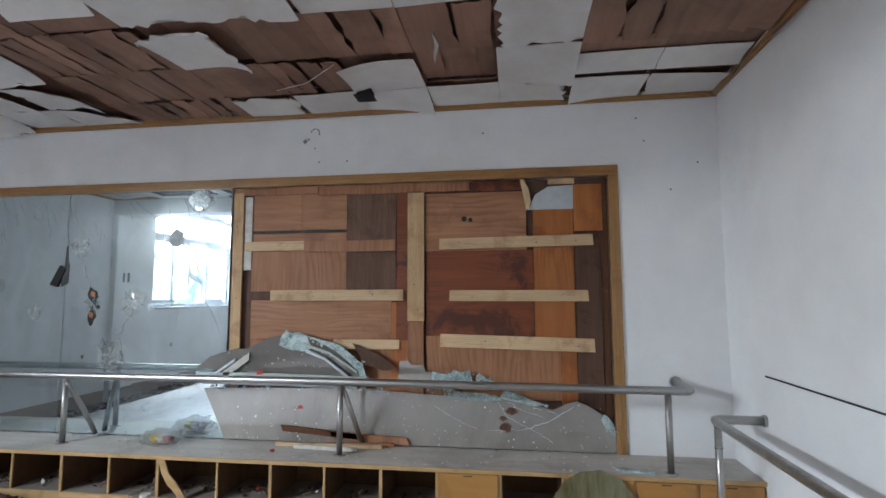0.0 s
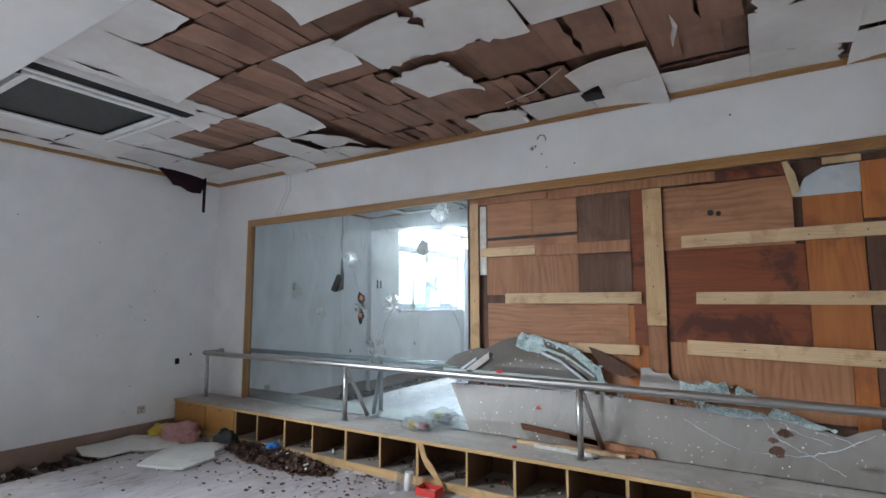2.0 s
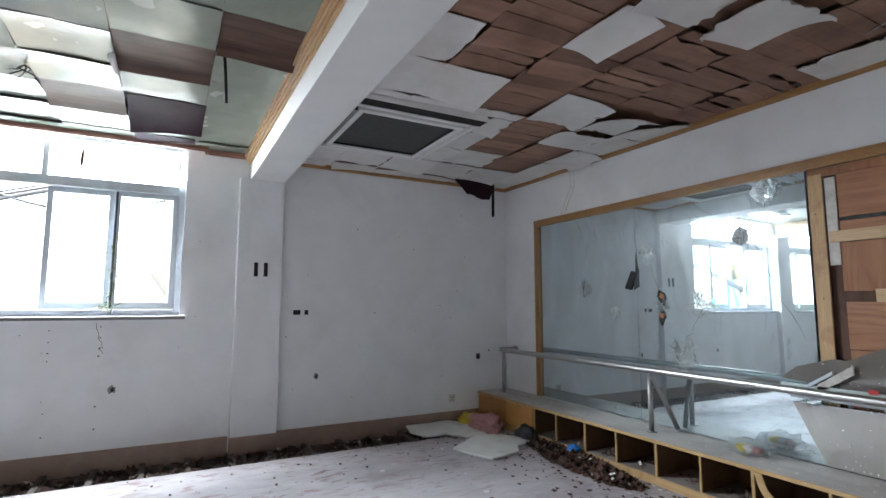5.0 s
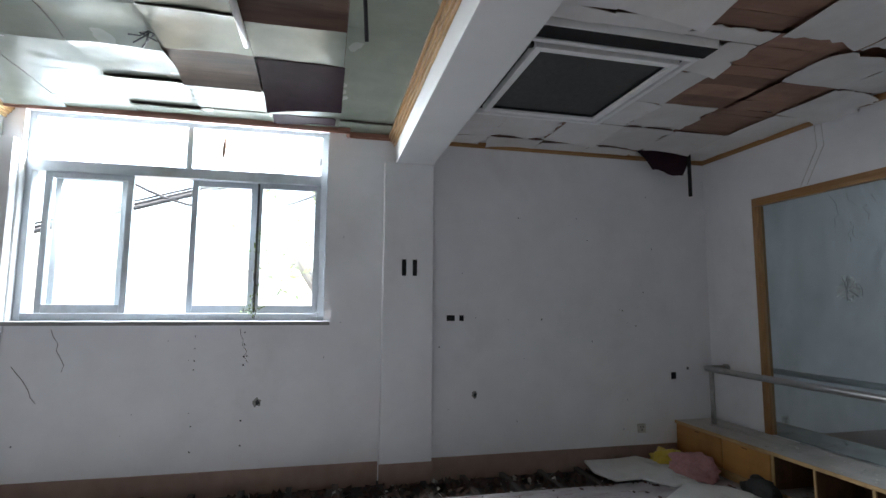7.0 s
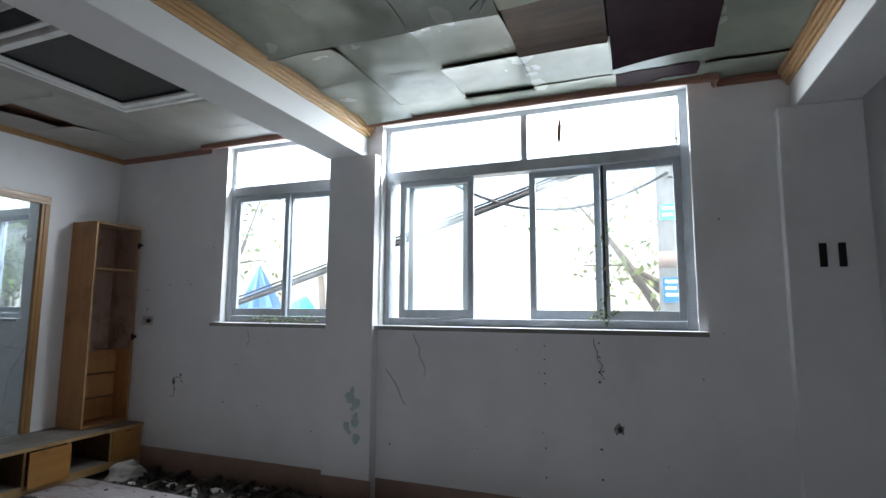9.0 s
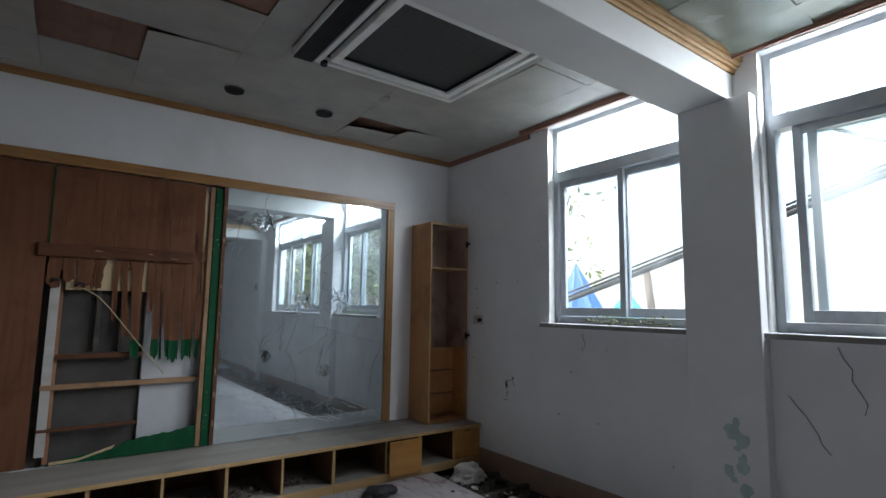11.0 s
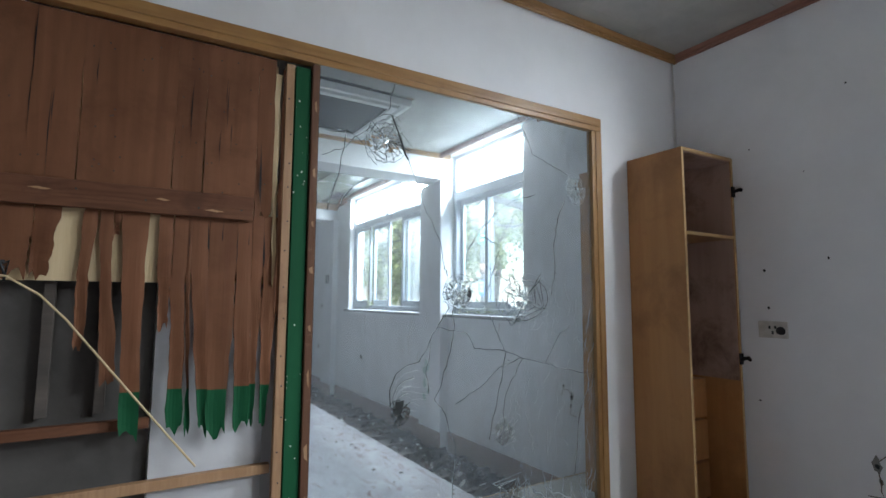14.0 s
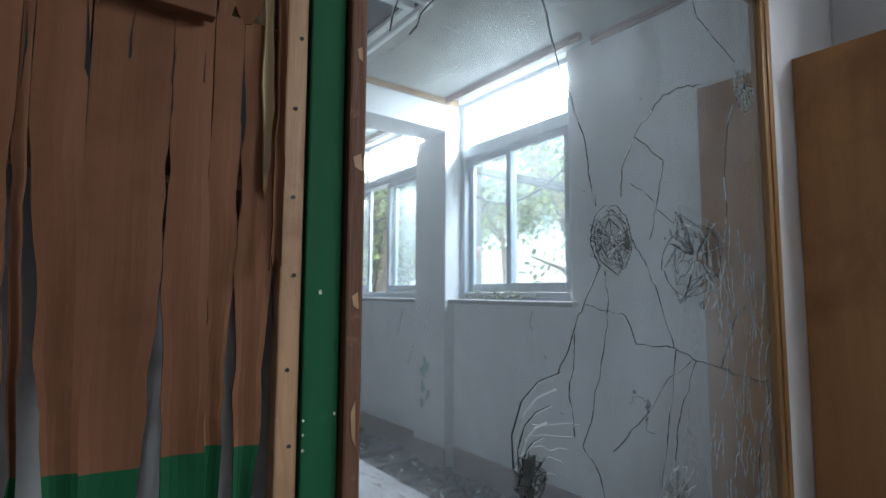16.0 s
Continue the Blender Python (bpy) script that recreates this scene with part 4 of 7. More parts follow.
# Boards nailed over the empty east half: plywood sheets, then battens on top.
SHEETS = ((-2.45, -1.63, 1.955, 2.034, 3.966, ply_light), (-2.52, -2.455, 1.73, 2.35, 3.955, litter_pale), (-2.45, -2.02, 2.06, 2.37, 3.965, ply_light), (-2.018, -1.63, 2.06, 2.36, 3.965, ply_light),
          (-1.625, -1.213, 1.87, 2.345, 3.958, ply_dark), (-1.622, -1.213, 1.562, 1.866, 3.956, ply_dark), (-1.21, -1.115, 1.16, 2.345, 3.962, ply_red),
          (-2.455, -1.627, 1.55, 1.885, 3.964, ply_mid), (-2.45, -1.25, 1.16, 1.478, 3.966, ply_light), (-1.248, -1.118, 0.74, 1.46, 3.963, ply_orange),
          (-0.975, -0.172, 1.865, 2.33, 3.962, ply_light), (-0.965, -0.122, 1.20, 1.862, 3.96, ply_red), (-0.12, 0.185, 1.18, 2.18, 3.966, ply_orange),
          (0.19, 0.405, 2.005, 2.37, 3.962, ply_orange), (0.192, 0.382, 0.66, 2.0, 3.958, ply_umber), (0.385, 0.444, 0.40, 2.41, 3.968, stick_brown),
          (-0.97, 0.07, 0.72, 1.196, 3.965, ply_mid), (0.072, 0.188, 0.66, 1.176, 3.962, ply_orange), (-2.45, -1.12, 0.40, 1.155, 3.972, ply_mid), (-0.97, 0.38, 0.38, 0.70, 3.972, ply_umber))
for x0, x1, z0, z1, y, m in SHEETS:
    whole("plywood_sheet", boxes((x0, x1, y, y + 0.009, z0, z1), bevel=0.0015), m, "weathered plywood sheet nailed in the niche", "board", "boards in the niche")
whole("backing_board", boxes((-2.628, 0.444, 3.984, 4.046, 0.345, 2.42)), ply_umber, "dark backing behind the nailed boards", "board", "boards in the niche")
b2 = bmesh.new()
plate(b2, [(-0.16, 2.18), (0.21, 2.18), (0.21, 2.37), (0.0, 2.36), (-0.1, 2.30)], 3.968, 3.974)
whole("metal_sheet", b2, alu, "scrap of pale metal sheet behind the boards", "sheet")
b2 = bmesh.new()
plate(b2, [(-0.17, 2.17), (-0.13, 2.22), (-0.15, 2.34), (-0.21, 2.46), (-0.23, 2.46), (-0.20, 2.33)], 3.935, 3.94)
whole("split_veneer", b2, ply_core, "curled strip of split pale veneer", "splinter")
BATTENS = ((-2.622, -2.53, 0.70, 2.385, 3.945, pine_z), (-1.114, -0.98, 1.312, 2.34, 3.936, pine_z), (-1.112, -0.985, 0.70, 1.308, 3.94, ply_mid),
           (-2.62, -1.875, 2.362, 2.422, 3.946, ply_mid), (-1.872, -0.62, 2.347, 2.422, 3.95, ply_mid), (-0.618, -0.17, 2.34, 2.42, 3.955, ply_red), (0.0, 0.20, 2.375, 2.42, 3.95, pine_x),
           (-2.51, -1.99, 1.888, 1.968, 3.944, pine_x), (-1.988, -1.216, 1.875, 1.965, 3.947, ply_mid), (-2.27, -1.15, 1.474, 1.562, 3.938, pine_x), (-1.72, -1.18, 1.09, 1.165, 3.94, pine_x))
for x0, x1, z0, z1, y, m in BATTENS:
    whole("batten", boxes((x0, x1, y, y + 0.018, z0, z1), bevel=0.003), m, "nailed wooden batten across the boards", "batten", "battens on the boards")
for (x0, za), (x1, zb), h, y in (((-0.86, 1.92), (0.33, 1.935), 0.085, 3.938), ((-0.78, 1.512), (0.285, 1.508), 0.085, 3.94), ((-0.855, 1.165), (0.32, 1.135), 0.10, 3.936)):
    b2 = bmesh.new()
    plate(b2, [(x0, za - h / 2), (x1, zb - h / 2), (x1 - 0.005, zb + h / 2), (x0 + 0.004, za + h / 2)], y, y + 0.02)
    whole("batten", b2, pine_x, "pale pine batten nailed over the boards", "batten", "battens on the boards")
for x0, x1, z in ((-2.44, -2.07, 2.045), (-1.98, -1.64, 2.045)):
    whole("gap_strip", boxes((x0, x1, 3.953, 3.956, z - 0.010, z + 0.012)), crack_dark, "dark gap between two boards", "gap", "gaps between boards")
nails = bmesh.new()
for x, z in ((-1.08, 2.2), (-1.02, 1.9), (-1.06, 1.6), (-1.03, 1.4), (-0.7, 1.93), (-0.1, 1.92), (0.2, 1.93), (-0.6, 1.5), (0.1, 1.52), (-0.5, 1.16), (0.2, 1.13), (-2.58, 2.1), (-2.57, 1.5), (-1.9, 1.51), (-1.4, 1.52)):
    tube(nails, [(x, 3.9345, z), (x, 3.936, z)], 0.005, 6)
whole("nail_heads", nails, crack_dark, "small dark nail heads in the battens", "nails", kind="stuff")
for x, z, r in ((-0.66, 2.12, 0.022), (-0.61, 2.11, 0.018)):
    b2 = bmesh.new()
    tube(b2, [(x, 3.958, z), (x, 3.961, z)], r, 9)
    whole("knot_hole", b2, crack_dark, "dark knot hole in the plywood", "knot hole")

# Broken mirror still standing at the foot of the boards.
b2 = bmesh.new()
plate(b2, [(-2.62, 0.365), (-2.816, 0.765), (-2.3, 0.775), (-1.70, 0.785), (-1.382, 0.779), (-1.19, 0.768), (-0.95, 0.752), (-0.75, 0.748), (-0.55, 0.742), (-0.366, 0.728), (-0.15, 0.695), (0.0, 0.659), (0.08, 0.70), (0.165, 0.732), (0.25, 0.70), (0.32, 0.656), (0.40, 0.60), (0.45, 0.54), (0.455, 0.44), (0.44, 0.365)], 3.922, 3.928)
sh = whole("mirror_remnant", b2, mirror_shard, "low broken strip of dirty mirror with jagged top", "mirror")
shards = (([(-2.87, 0.93), (-2.76, 1.02), (-2.52, 1.09), (-2.45, 1.085), (-2.24, 1.18), (-2.14, 1.20), (-1.94, 1.19), (-1.65, 1.09), (-1.46, 0.96), (-1.42, 0.84), (-1.8, 0.84), (-2.4, 0.88)], 3.900, 0.006, mirror_shard_dark, "large leaning piece of dusty dark mirror"),
          ([(-1.55, 1.14), (-1.46, 1.108), (-1.28, 1.02), (-1.19, 0.95), (-1.30, 0.93), (-1.45, 0.98)], 3.905, 0.006, ply_umber, "dark triangular scrap of backing board"),
          ([(-1.185, 0.80), (-1.172, 1.003), (-1.10, 1.01), (-1.08, 0.975), (-0.985, 0.979), (-0.96, 0.93), (-0.82, 0.925), (-0.80, 0.80)], 3.915, 0.005, mirror_shard, "jagged piece of broken mirror"),
          ([(-0.92, 0.80), (-0.91, 0.93), (-0.80, 0.91), (-0.74, 0.945), (-0.69, 0.925), (-0.623, 0.945), (-0.60, 0.865), (-0.63, 0.80)], 3.909, 0.005, teal_glass, "shattered piece of safety glass"),
          ([(-0.575, 0.80), (-0.57, 0.90), (-0.55, 0.925), (-0.50, 0.885), (-0.432, 0.862), (-0.36, 0.80)], 3.912, 0.005, teal_glass, "shattered piece of safety glass"),
          ([(-0.76, 0.735), (-0.75, 0.785), (-0.60, 0.775), (-0.42, 0.76), (-0.38, 0.72), (-0.55, 0.715)], 3.916, 0.004, teal_glass, "shattered piece of safety glass"),
          ([(-0.40, 0.735), (-0.36, 0.80), (-0.22, 0.76), (-0.06, 0.70), (-0.12, 0.685), (-0.28, 0.715)], 3.915, 0.004, teal_glass, "shattered piece of safety glass"),
          ([(-2.16, 1.12), (-2.14, 1.19), (-2.10, 1.241), (-2.05, 1.215), (-1.99, 1.225), (-1.924, 1.20), (-1.88, 1.10), (-1.95, 1.07), (-2.05, 1.08)], 3.893, 0.005, teal_glass, "shattered piece of safety glass"),
          ([(-1.93, 1.20), (-1.80, 1.165), (-1.66, 1.13), (-1.46, 0.985), (-1.41, 0.83), (-1.44, 0.82), (-1.50, 0.93), (-1.68, 1.075)], 3.890, 0.006, teal_glass, "shattered strip of safety glass"),
          ([(0.36, 0.64), (0.39, 0.625), (0.43, 0.57), (0.455, 0.51), (0.44, 0.48), (0.37, 0.55), (0.34, 0.60)], 3.915, 0.004, teal_glass, "shattered piece of safety glass"))
for out, y, t, m, lab in shards:
    b2 = bmesh.new()
    jag = []
    for (xa, za), (xb, zb) in zip(out, out[1:] + out[:1]):
        jag.append((xa, za))
        k = max(1, int(math.hypot(xb - xa, zb - za) / 0.045))
        for q in range(1, k):
            e = 0.007 if m == teal_glass else 0.003
            jag.append((xa + (xb - xa) * q / k + rng.uniform(-e, e), za + (zb - za) * q / k + rng.uniform(-e, e)))
    plate(b2, jag, y, y + t)
    whole("mirror_shard" if m != ply_umber else "board_scrap", b2, m, lab, "mirror shard" if m != ply_umber else "board", "mirror shards")
edges = bmesh.new()
for pts in ([(-2.12, 1.20), (-1.93, 1.18), (-1.66, 1.11), (-1.47, 0.97), (-1.41, 0.84)], [(-0.9, 0.90), (-0.65, 0.91), (-0.45, 0.85), (-0.30, 0.76), (-0.05, 0.70)], [(-1.05, 0.79), (-0.7, 0.76), (-0.4, 0.74)], [(0.34, 0.62), (0.44, 0.52)], [(-2.8, 0.79), (-2.0, 0.80), (-1.2, 0.79)]):
    for (xa, za), (xb, zb) in zip(pts, pts[1:]):
        for k in range(int(32 * math.hypot(xb - xa, zb - za)) + 2):
            t, r, tn = rng.random(), rng.uniform(0.004, 0.017), rng.uniform(0, 6.28)
            x, z = xa + (xb - xa) * t + rng.gauss(0, 0.012), za + (zb - za) * t + rng.gauss(0, 0.014)
            y = 3.886 + rng.uniform(-0.006, 0.003)
            plate(edges, [(x + r * math.cos(tn + a) * rng.uniform(0.4, 1.5), z + r * math.sin(tn + a) * rng.uniform(0.4, 1.3)) for a in (0, 1.6, 3.0, 4.6)], y, y + 0.0025)
whole("crazed_glass", edges, teal_glass, "greenish crumbs of crazed glass along the broken edge", "broken glass", kind="stuff")
b2 = bmesh.new()
for a, b, w in (((-0.896, 0.665), (-0.72, 0.57), 0.004), ((-0.72, 0.57), (-0.561, 0.504), 0.003), ((-0.42, 0.72), (-0.34, 0.60), 0.003), ((-0.34, 0.60), (-0.169, 0.517), 0.004), ((-0.236, 0.507), (-0.036, 0.574), 0.008), ((-0.036, 0.574), (0.147, 0.688), 0.006),
                ((-0.169, 0.517), (-0.008, 0.427), 0.004), ((-0.332, 0.712), (-0.20, 0.64), 0.003), ((-0.20, 0.64), (-0.06, 0.60), 0.003), ((-0.25, 0.73), (-0.08, 0.655), 0.003), ((-0.05, 0.66), (0.05, 0.61), 0.003), ((-0.50, 0.50), (-0.236, 0.507), 0.002)):
    ribbon(b2, jitter_line(a, b, rng, 8, 0.008), 3.9215, w, rng, -1)
tagged(part("cracks", b2, crack_light, sh, "bright cracks in the dirty glass"), kind="stuff")
b2 = bmesh.new()
for k in range(120):
    x, z, r = rng.uniform(-2.6, 0.4), 0.38 + 0.34 * rng.random() ** 1.5, rng.uniform(0.003, 0.010)
    plate(b2, [(x + r * math.cos(a) * rng.uniform(0.5, 1.3), z + r * math.sin(a) * rng.uniform(0.5, 1.3)) for a in (0.2, 1.9, 3.3, 4.8)], 3.9195, 3.9215)
for k in range(36):
    x, z, r = rng.uniform(-2.6, -1.7), rng.uniform(0.93, 1.07), rng.uniform(0.003, 0.009)
    plate(b2, [(x + r * math.cos(a) * rng.uniform(0.5, 1.3), z + r * math.sin(a) * rng.uniform(0.5, 1.3)) for a in (0.2, 1.9, 3.3, 4.8)], 3.8975, 3.8995)
whole("glass_crumbs", b2, litter_pale, "pale crumbs and flecks stuck to the dirty mirror", "debris", kind="stuff")
for x, z, r in ((-0.307, 0.645, 0.045), (-0.347, 0.525, 0.05), (-0.375, 0.59, 0.03)):
    b2 = bmesh.new()
    plate(b2, [(x + r * math.cos(a) * rng.uniform(0.6, 1.2), z + 0.75 * r * math.sin(a) * rng.uniform(0.6, 1.2)) for a in (6.283 * q / 15 for q in range(15))], 3.9205, 3.9216)
    part("bare_patch", b2, ply_umber, sh, "dark patch where the silvering is gone")
for x, z, r, y in ((-1.976, 0.628, 0.02, 3.916), (-2.30, 0.905, 0.03, 3.86), (-2.44, 0.80, 0.03, 3.912)):
    b2 = bmesh.new()
    plate(b2, [(x + r * math.cos(a) * rng.uniform(0.7, 1.2), z + 0.6 * r * math.sin(a) * rng.uniform(0.7, 1.2)) for a in (6.283 * q / 9 for q in range(9))], y, y + 0.004)
    whole("red_scrap", b2, red_paint, "small red scrap lying against the mirror", "scrap", "red scraps")
pale_green = surface("pale green metal", (0.36, 0.42, 0.40), (0.48, 0.54, 0.52), 12, GX, (0.3, 0.5), 0.1, stain=(0.28, 0.30, 0.28), stain_scale=6)
for pts, m, h in (([(-1.95, 1.13), (-1.72, 1.06), (-1.50, 0.92)], pale_green, 0.010), ([(-1.92, 1.08), (-1.76, 1.02), (-1.54, 0.86)], alu, 0.012), ([(-2.86, 0.885), (-2.30, 0.885), (-1.42, 0.868)], pale_green, 0.016), ([(-2.84, 0.845), (-2.2, 0.84), (-1.46, 0.832)], pale_green, 0.010), ([(-2.80, 0.815), (-2.1, 0.812), (-1.5, 0.80)], alu, 0.008), ([(-2.62, 0.88), (-2.40, 1.03)], litter_pale, 0.030), ([(-2.70, 0.88), (-2.52, 1.0)], alu, 0.012)):
    b2 = bmesh.new()
    for (xa, za), (xb, zb) in zip(pts, pts[1:]):
        plate(b2, [(xa, za - h), (xb, zb - h), (xb, zb + h), (xa, za + h)], 3.868 if m != alu else 3.86, 3.884)
    whole("metal_strip", b2, m, "bent metal mirror edging fallen across the glass", "metal strip", "fallen edging strips")
for (xa, za), (xb, zb), h, m in (((-2.13, 0.47), (-1.45, 0.42), 0.022, torn_ply_x), ((-1.72, 0.43), (-1.08, 0.40), 0.026, ply_mid)):
    L = math.hypot(xb - xa, zb - za)
    nx, nz = -(zb - za) / L * h, (xb - xa) / L * h
    b2 = bmesh.new()
    plate(b2, [(xa + nx, za + nz), (xa + 0.02 - nx, za - nz), (xb - nx, zb - nz), (xb - 0.03 + nx, zb + nz)], 3.895, 3.915)
    whole("leaning_strip", b2, m, "broken wooden strip leaning on the mirror foot", "wood strip", "leaning strips")

# ---- benches with cubbies ----
TOP = 0.36


def bench_unit(x0, x1, y_front, y_back, fronts, group):
    """One storage unit under the bench. fronts: list of (x0, x1, 'open' or 'door')."""
    side = 1 if y_back > y_front else -1
    u = empty("storage_unit", ((x0 + x1) / 2, (y_front + y_back) / 2, 0.0), "wooden bench cubby unit with open compartments" if any(k == "open" for _, _, k in fronts) else "closed honey-yellow wooden bench cabinet", "storage unit", group)
    ya, yb = sorted((y_front + side * 0.012, y_back - side * 0.012))
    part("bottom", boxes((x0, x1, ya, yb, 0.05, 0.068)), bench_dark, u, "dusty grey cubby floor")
    part("back", boxes((x0, x1, *sorted((y_back - side * 0.012, y_back - side * 0.002)), 0.068, TOP - 0.026)), shaded_brown, u)
    marks = sorted({f[0] for f in fronts} | {fronts[-1][1]})
    for k, m in enumerate(marks):
        a = m if k == 0 else m - 0.008
        b = a + 0.014 if k == 0 else (m if k == len(marks) - 1 else m + 0.008)
        p = part("partition", boxes((a, b, ya, yb, 0.07, TOP - 0.026)), shaded_brown, u)
        part("partition_edge", boxes((a, b, *sorted((y_front, y_front + side * 0.011)), 0.07, TOP - 0.026), bevel=0.001), edge_wood, u, "raw wood partition edge")
    part("kick_board", boxes((x0, x1, *sorted((y_front - side * 0.004, y_front + side * 0.010)), 0.0, 0.066), bevel=0.002), edge_wood, u)
    for a, b, kind in fronts:
        if kind == "door":
            d = part("door", boxes((a + 0.010, b - 0.010, *sorted((y_front - side * 0.012, y_front + side * 0.004)), 0.075, TOP - 0.032), bevel=0.003), honey, u, "honey-yellow door front")
            part("finger_notch", boxes((0.5 * (a + b) - 0.03, 0.5 * (a + b) + 0.03, *sorted((y_front - side * 0.0145, y_front - side * 0.012)), TOP - 0.05, TOP - 0.042)), shaded_brown, d)
    return u


N_UNITS = (((-6.35, -5.75, "door"), (-5.75, -5.24, "door")), ((-5.24, -4.88, "open"), (-4.88, -4.47, "open")), ((-4.47, -4.08, "open"), (-4.08, -3.66, "open")),
           ((-3.66, -3.26, "open"), (-3.26, -2.87, "open")), ((-2.87, -2.40, "open"), (-2.40, -2.0, "open")), ((-2.0, -1.6, "open"), (-1.6, -1.2, "open")),
           ((-1.2, -0.81, "open"), (-0.81, -0.39, "door")), ((-0.39, 0.02, "open"), (0.02, 0.47, "door")), ((0.47, 0.85, "door"), (0.85, 1.24, "door")))
for fr in N_UNITS:
    bench_unit(fr[0][0] + 0.001, fr[-1][1] - 0.001, 3.47, NORTH, fr, "bench units along the north wall")
S_UNITS = (((-6.35, -6.04, "door"), (-6.04, -5.67, "open")), ((-5.67, -5.33, "open"), (-5.33, -4.86, "open")), ((-4.86, -4.45, "open"), (-4.45, -4.06, "open")),
           ((-4.06, -3.66, "open"), (-3.66, -3.26, "open")), ((-3.26, -2.86, "open"), (-2.86, -2.46, "open")), ((-2.46, -2.06, "door"), (-2.06, -1.66, "door")),
           ((-1.66, -1.26, "open"), (-1.26, -0.86, "open")), ((-0.86, -0.46, "open"), (-0.46, -0.06, "open")), ((-0.06, 0.34, "open"), (0.34, 0.74, "door")), ((0.74, 1.24, "door"),))
for fr in S_UNITS:
    bench_unit(fr[0][0] + 0.001, fr[-1][1] - 0.001, -4.95, SOUTH, fr, "bench units along the south wall")
for y0, y1, ye in ((3.462, NORTH, (3.452, 3.462)), (SOUTH, -4.942, (-4.942, -4.932))):
    w = empty("bench_top", (-2.55, (y0 + y1) / 2, TOP - 0.024), "long dusty wooden bench top along the wall", "bench top")
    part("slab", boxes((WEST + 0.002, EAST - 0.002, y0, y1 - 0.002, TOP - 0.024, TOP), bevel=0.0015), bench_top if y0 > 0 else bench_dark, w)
    part("edging", boxes((WEST + 0.002, EAST - 0.002, *ye, TOP - 0.026, TOP + 0.001), bevel=0.002), edge_wood, w, "raw wood edging strip")
b2 = bmesh.new()
plate(b2, [(-2.84, 0.335), (-2.79, 0.335), (-2.755, 0.24), (-2.70, 0.19), (-2.60, 0.06), (-2.58, 0.02), (-2.63, 0.03), (-2.72, 0.13), (-2.76, 0.16), (-2.81, 0.24)], 3.44, 3.452)
whole("fallen_panel", b2, edge_wood, "broken cubby partition leaning out of the bench", "panel")
d = empty("loose_door", (-5.47, -4.93, 0.0), "honey-yellow cabinet door hanging open", "cabinet door")
dd = part("panel", boxes((-5.66, -5.34, -4.925, -4.908, 0.045, 0.325), bevel=0.003), honey, d)

# ---- barre rails ----
ZR = 0.885


def rail_north():
    r = empty("barre", (-2.7, 3.67, TOP), "stainless steel ballet barre fixed on the bench", "handrail")
    part("bar", tube(bmesh.new(), [(-6.15, 3.89, ZR), (-6.17, 3.75, ZR), (-6.165, 3.69, ZR), (-6.13, 3.672, ZR), (-4.0, 3.66, ZR), (-1.5, 3.63, ZR), (0.79, 3.53, ZR), (0.84, 3.54, ZR), (0.865, 3.58, ZR), (0.87, 3.90, ZR)], 0.0275, 14), steel, r)
    for x, y in ((-6.08, 3.672), (-3.845, 3.66), (-1.55, 3.635), (0.71, 3.535)):
        p = part("post", tube(bmesh.new(), [(x, y, TOP + 0.004), (x, y, ZR - 0.02)], 0.022, 12), steel, r)
        part("foot_plate", tube(bmesh.new(), [(x, y, TOP + 0.001), (x, y, TOP + 0.006), (x, y, TOP + 0.009)], [0.045, 0.045, 0.03], 14), steel, p)
    for x in (-3.845, -1.55):
        part("brace", tube(bmesh.new(), [(x + 0.01, 3.66, ZR - 0.05), (x + 0.05, 3.79, 0.60), (x + 0.09, 3.885, TOP + 0.02)], 0.02, 10), steel, r)
    part("wall_flange", tube(bmesh.new(), [(0.87, 3.898, ZR), (0.87, 3.917, ZR)], 0.04, 14), steel, r)
    part("wall_flange", tube(bmesh.new(), [(-6.15, 3.888, ZR), (-6.15, 3.917, ZR)], 0.04, 14), steel, r)
    return r


rail_north()
r = empty("barre", (0.94, 1.6, 0.0), "stainless steel ballet barre standing along the east wall", "handrail")
ZE = 0.735
part("bar", tube(bmesh.new(), [(1.235, 3.42, ZE), (1.06, 3.43, ZE), (0.985, 3.43, ZE), (0.95, 3.41, ZE), (0.94, 3.36, ZE), (0.93, 2.0, ZE), (0.92, -0.2, ZE), (0.94, -0.27, ZE), (1.0, -0.28, ZE), (1.235, -0.28, ZE)], 0.0275, 14), steel, r)
for y in (3.35, 1.6, -0.2):
    p = part("post", tube(bmesh.new(), [(0.94, y, 0.004), (0.94, y, ZE - 0.02)], 0.022, 12), steel, r)
    part("foot_plate", tube(bmesh.new(), [(0.94, y, 0.001), (0.94, y, 0.008)], 0.045, 14), steel, p)
part("wire_tie", tube(bmesh.new(), [(0.94 + 0.024 * math.cos(a), 3.35 + 0.024 * math.sin(a), 0.585) for a in (0.5 * k for k in range(14))], 0.002, 5), cable_m, r)
part("wall_flange", tube(bmesh.new(), [(1.228, 3.42, ZE), (1.247, 3.42, ZE)], 0.036, 14), steel, r)
part("wall_flange", tube(bmesh.new(), [(1.228, -0.28, ZE), (1.247, -0.28, ZE)], 0.036, 14), steel, r)
wp = whole("wall_panel", boxes((EAST - 0.006, EAST, -1.0, 3.39, 0.0, 1.005), bevel=0.002), plaster, "thin white wall panel behind the barre", "panel", kind=s)
part("top_gap", boxes((EAST - 0.008, EAST, -1.0, 3.39, 1.006, 1.014)), black_void, wp, "dark open joint along the top")
b2 = bmesh.new()
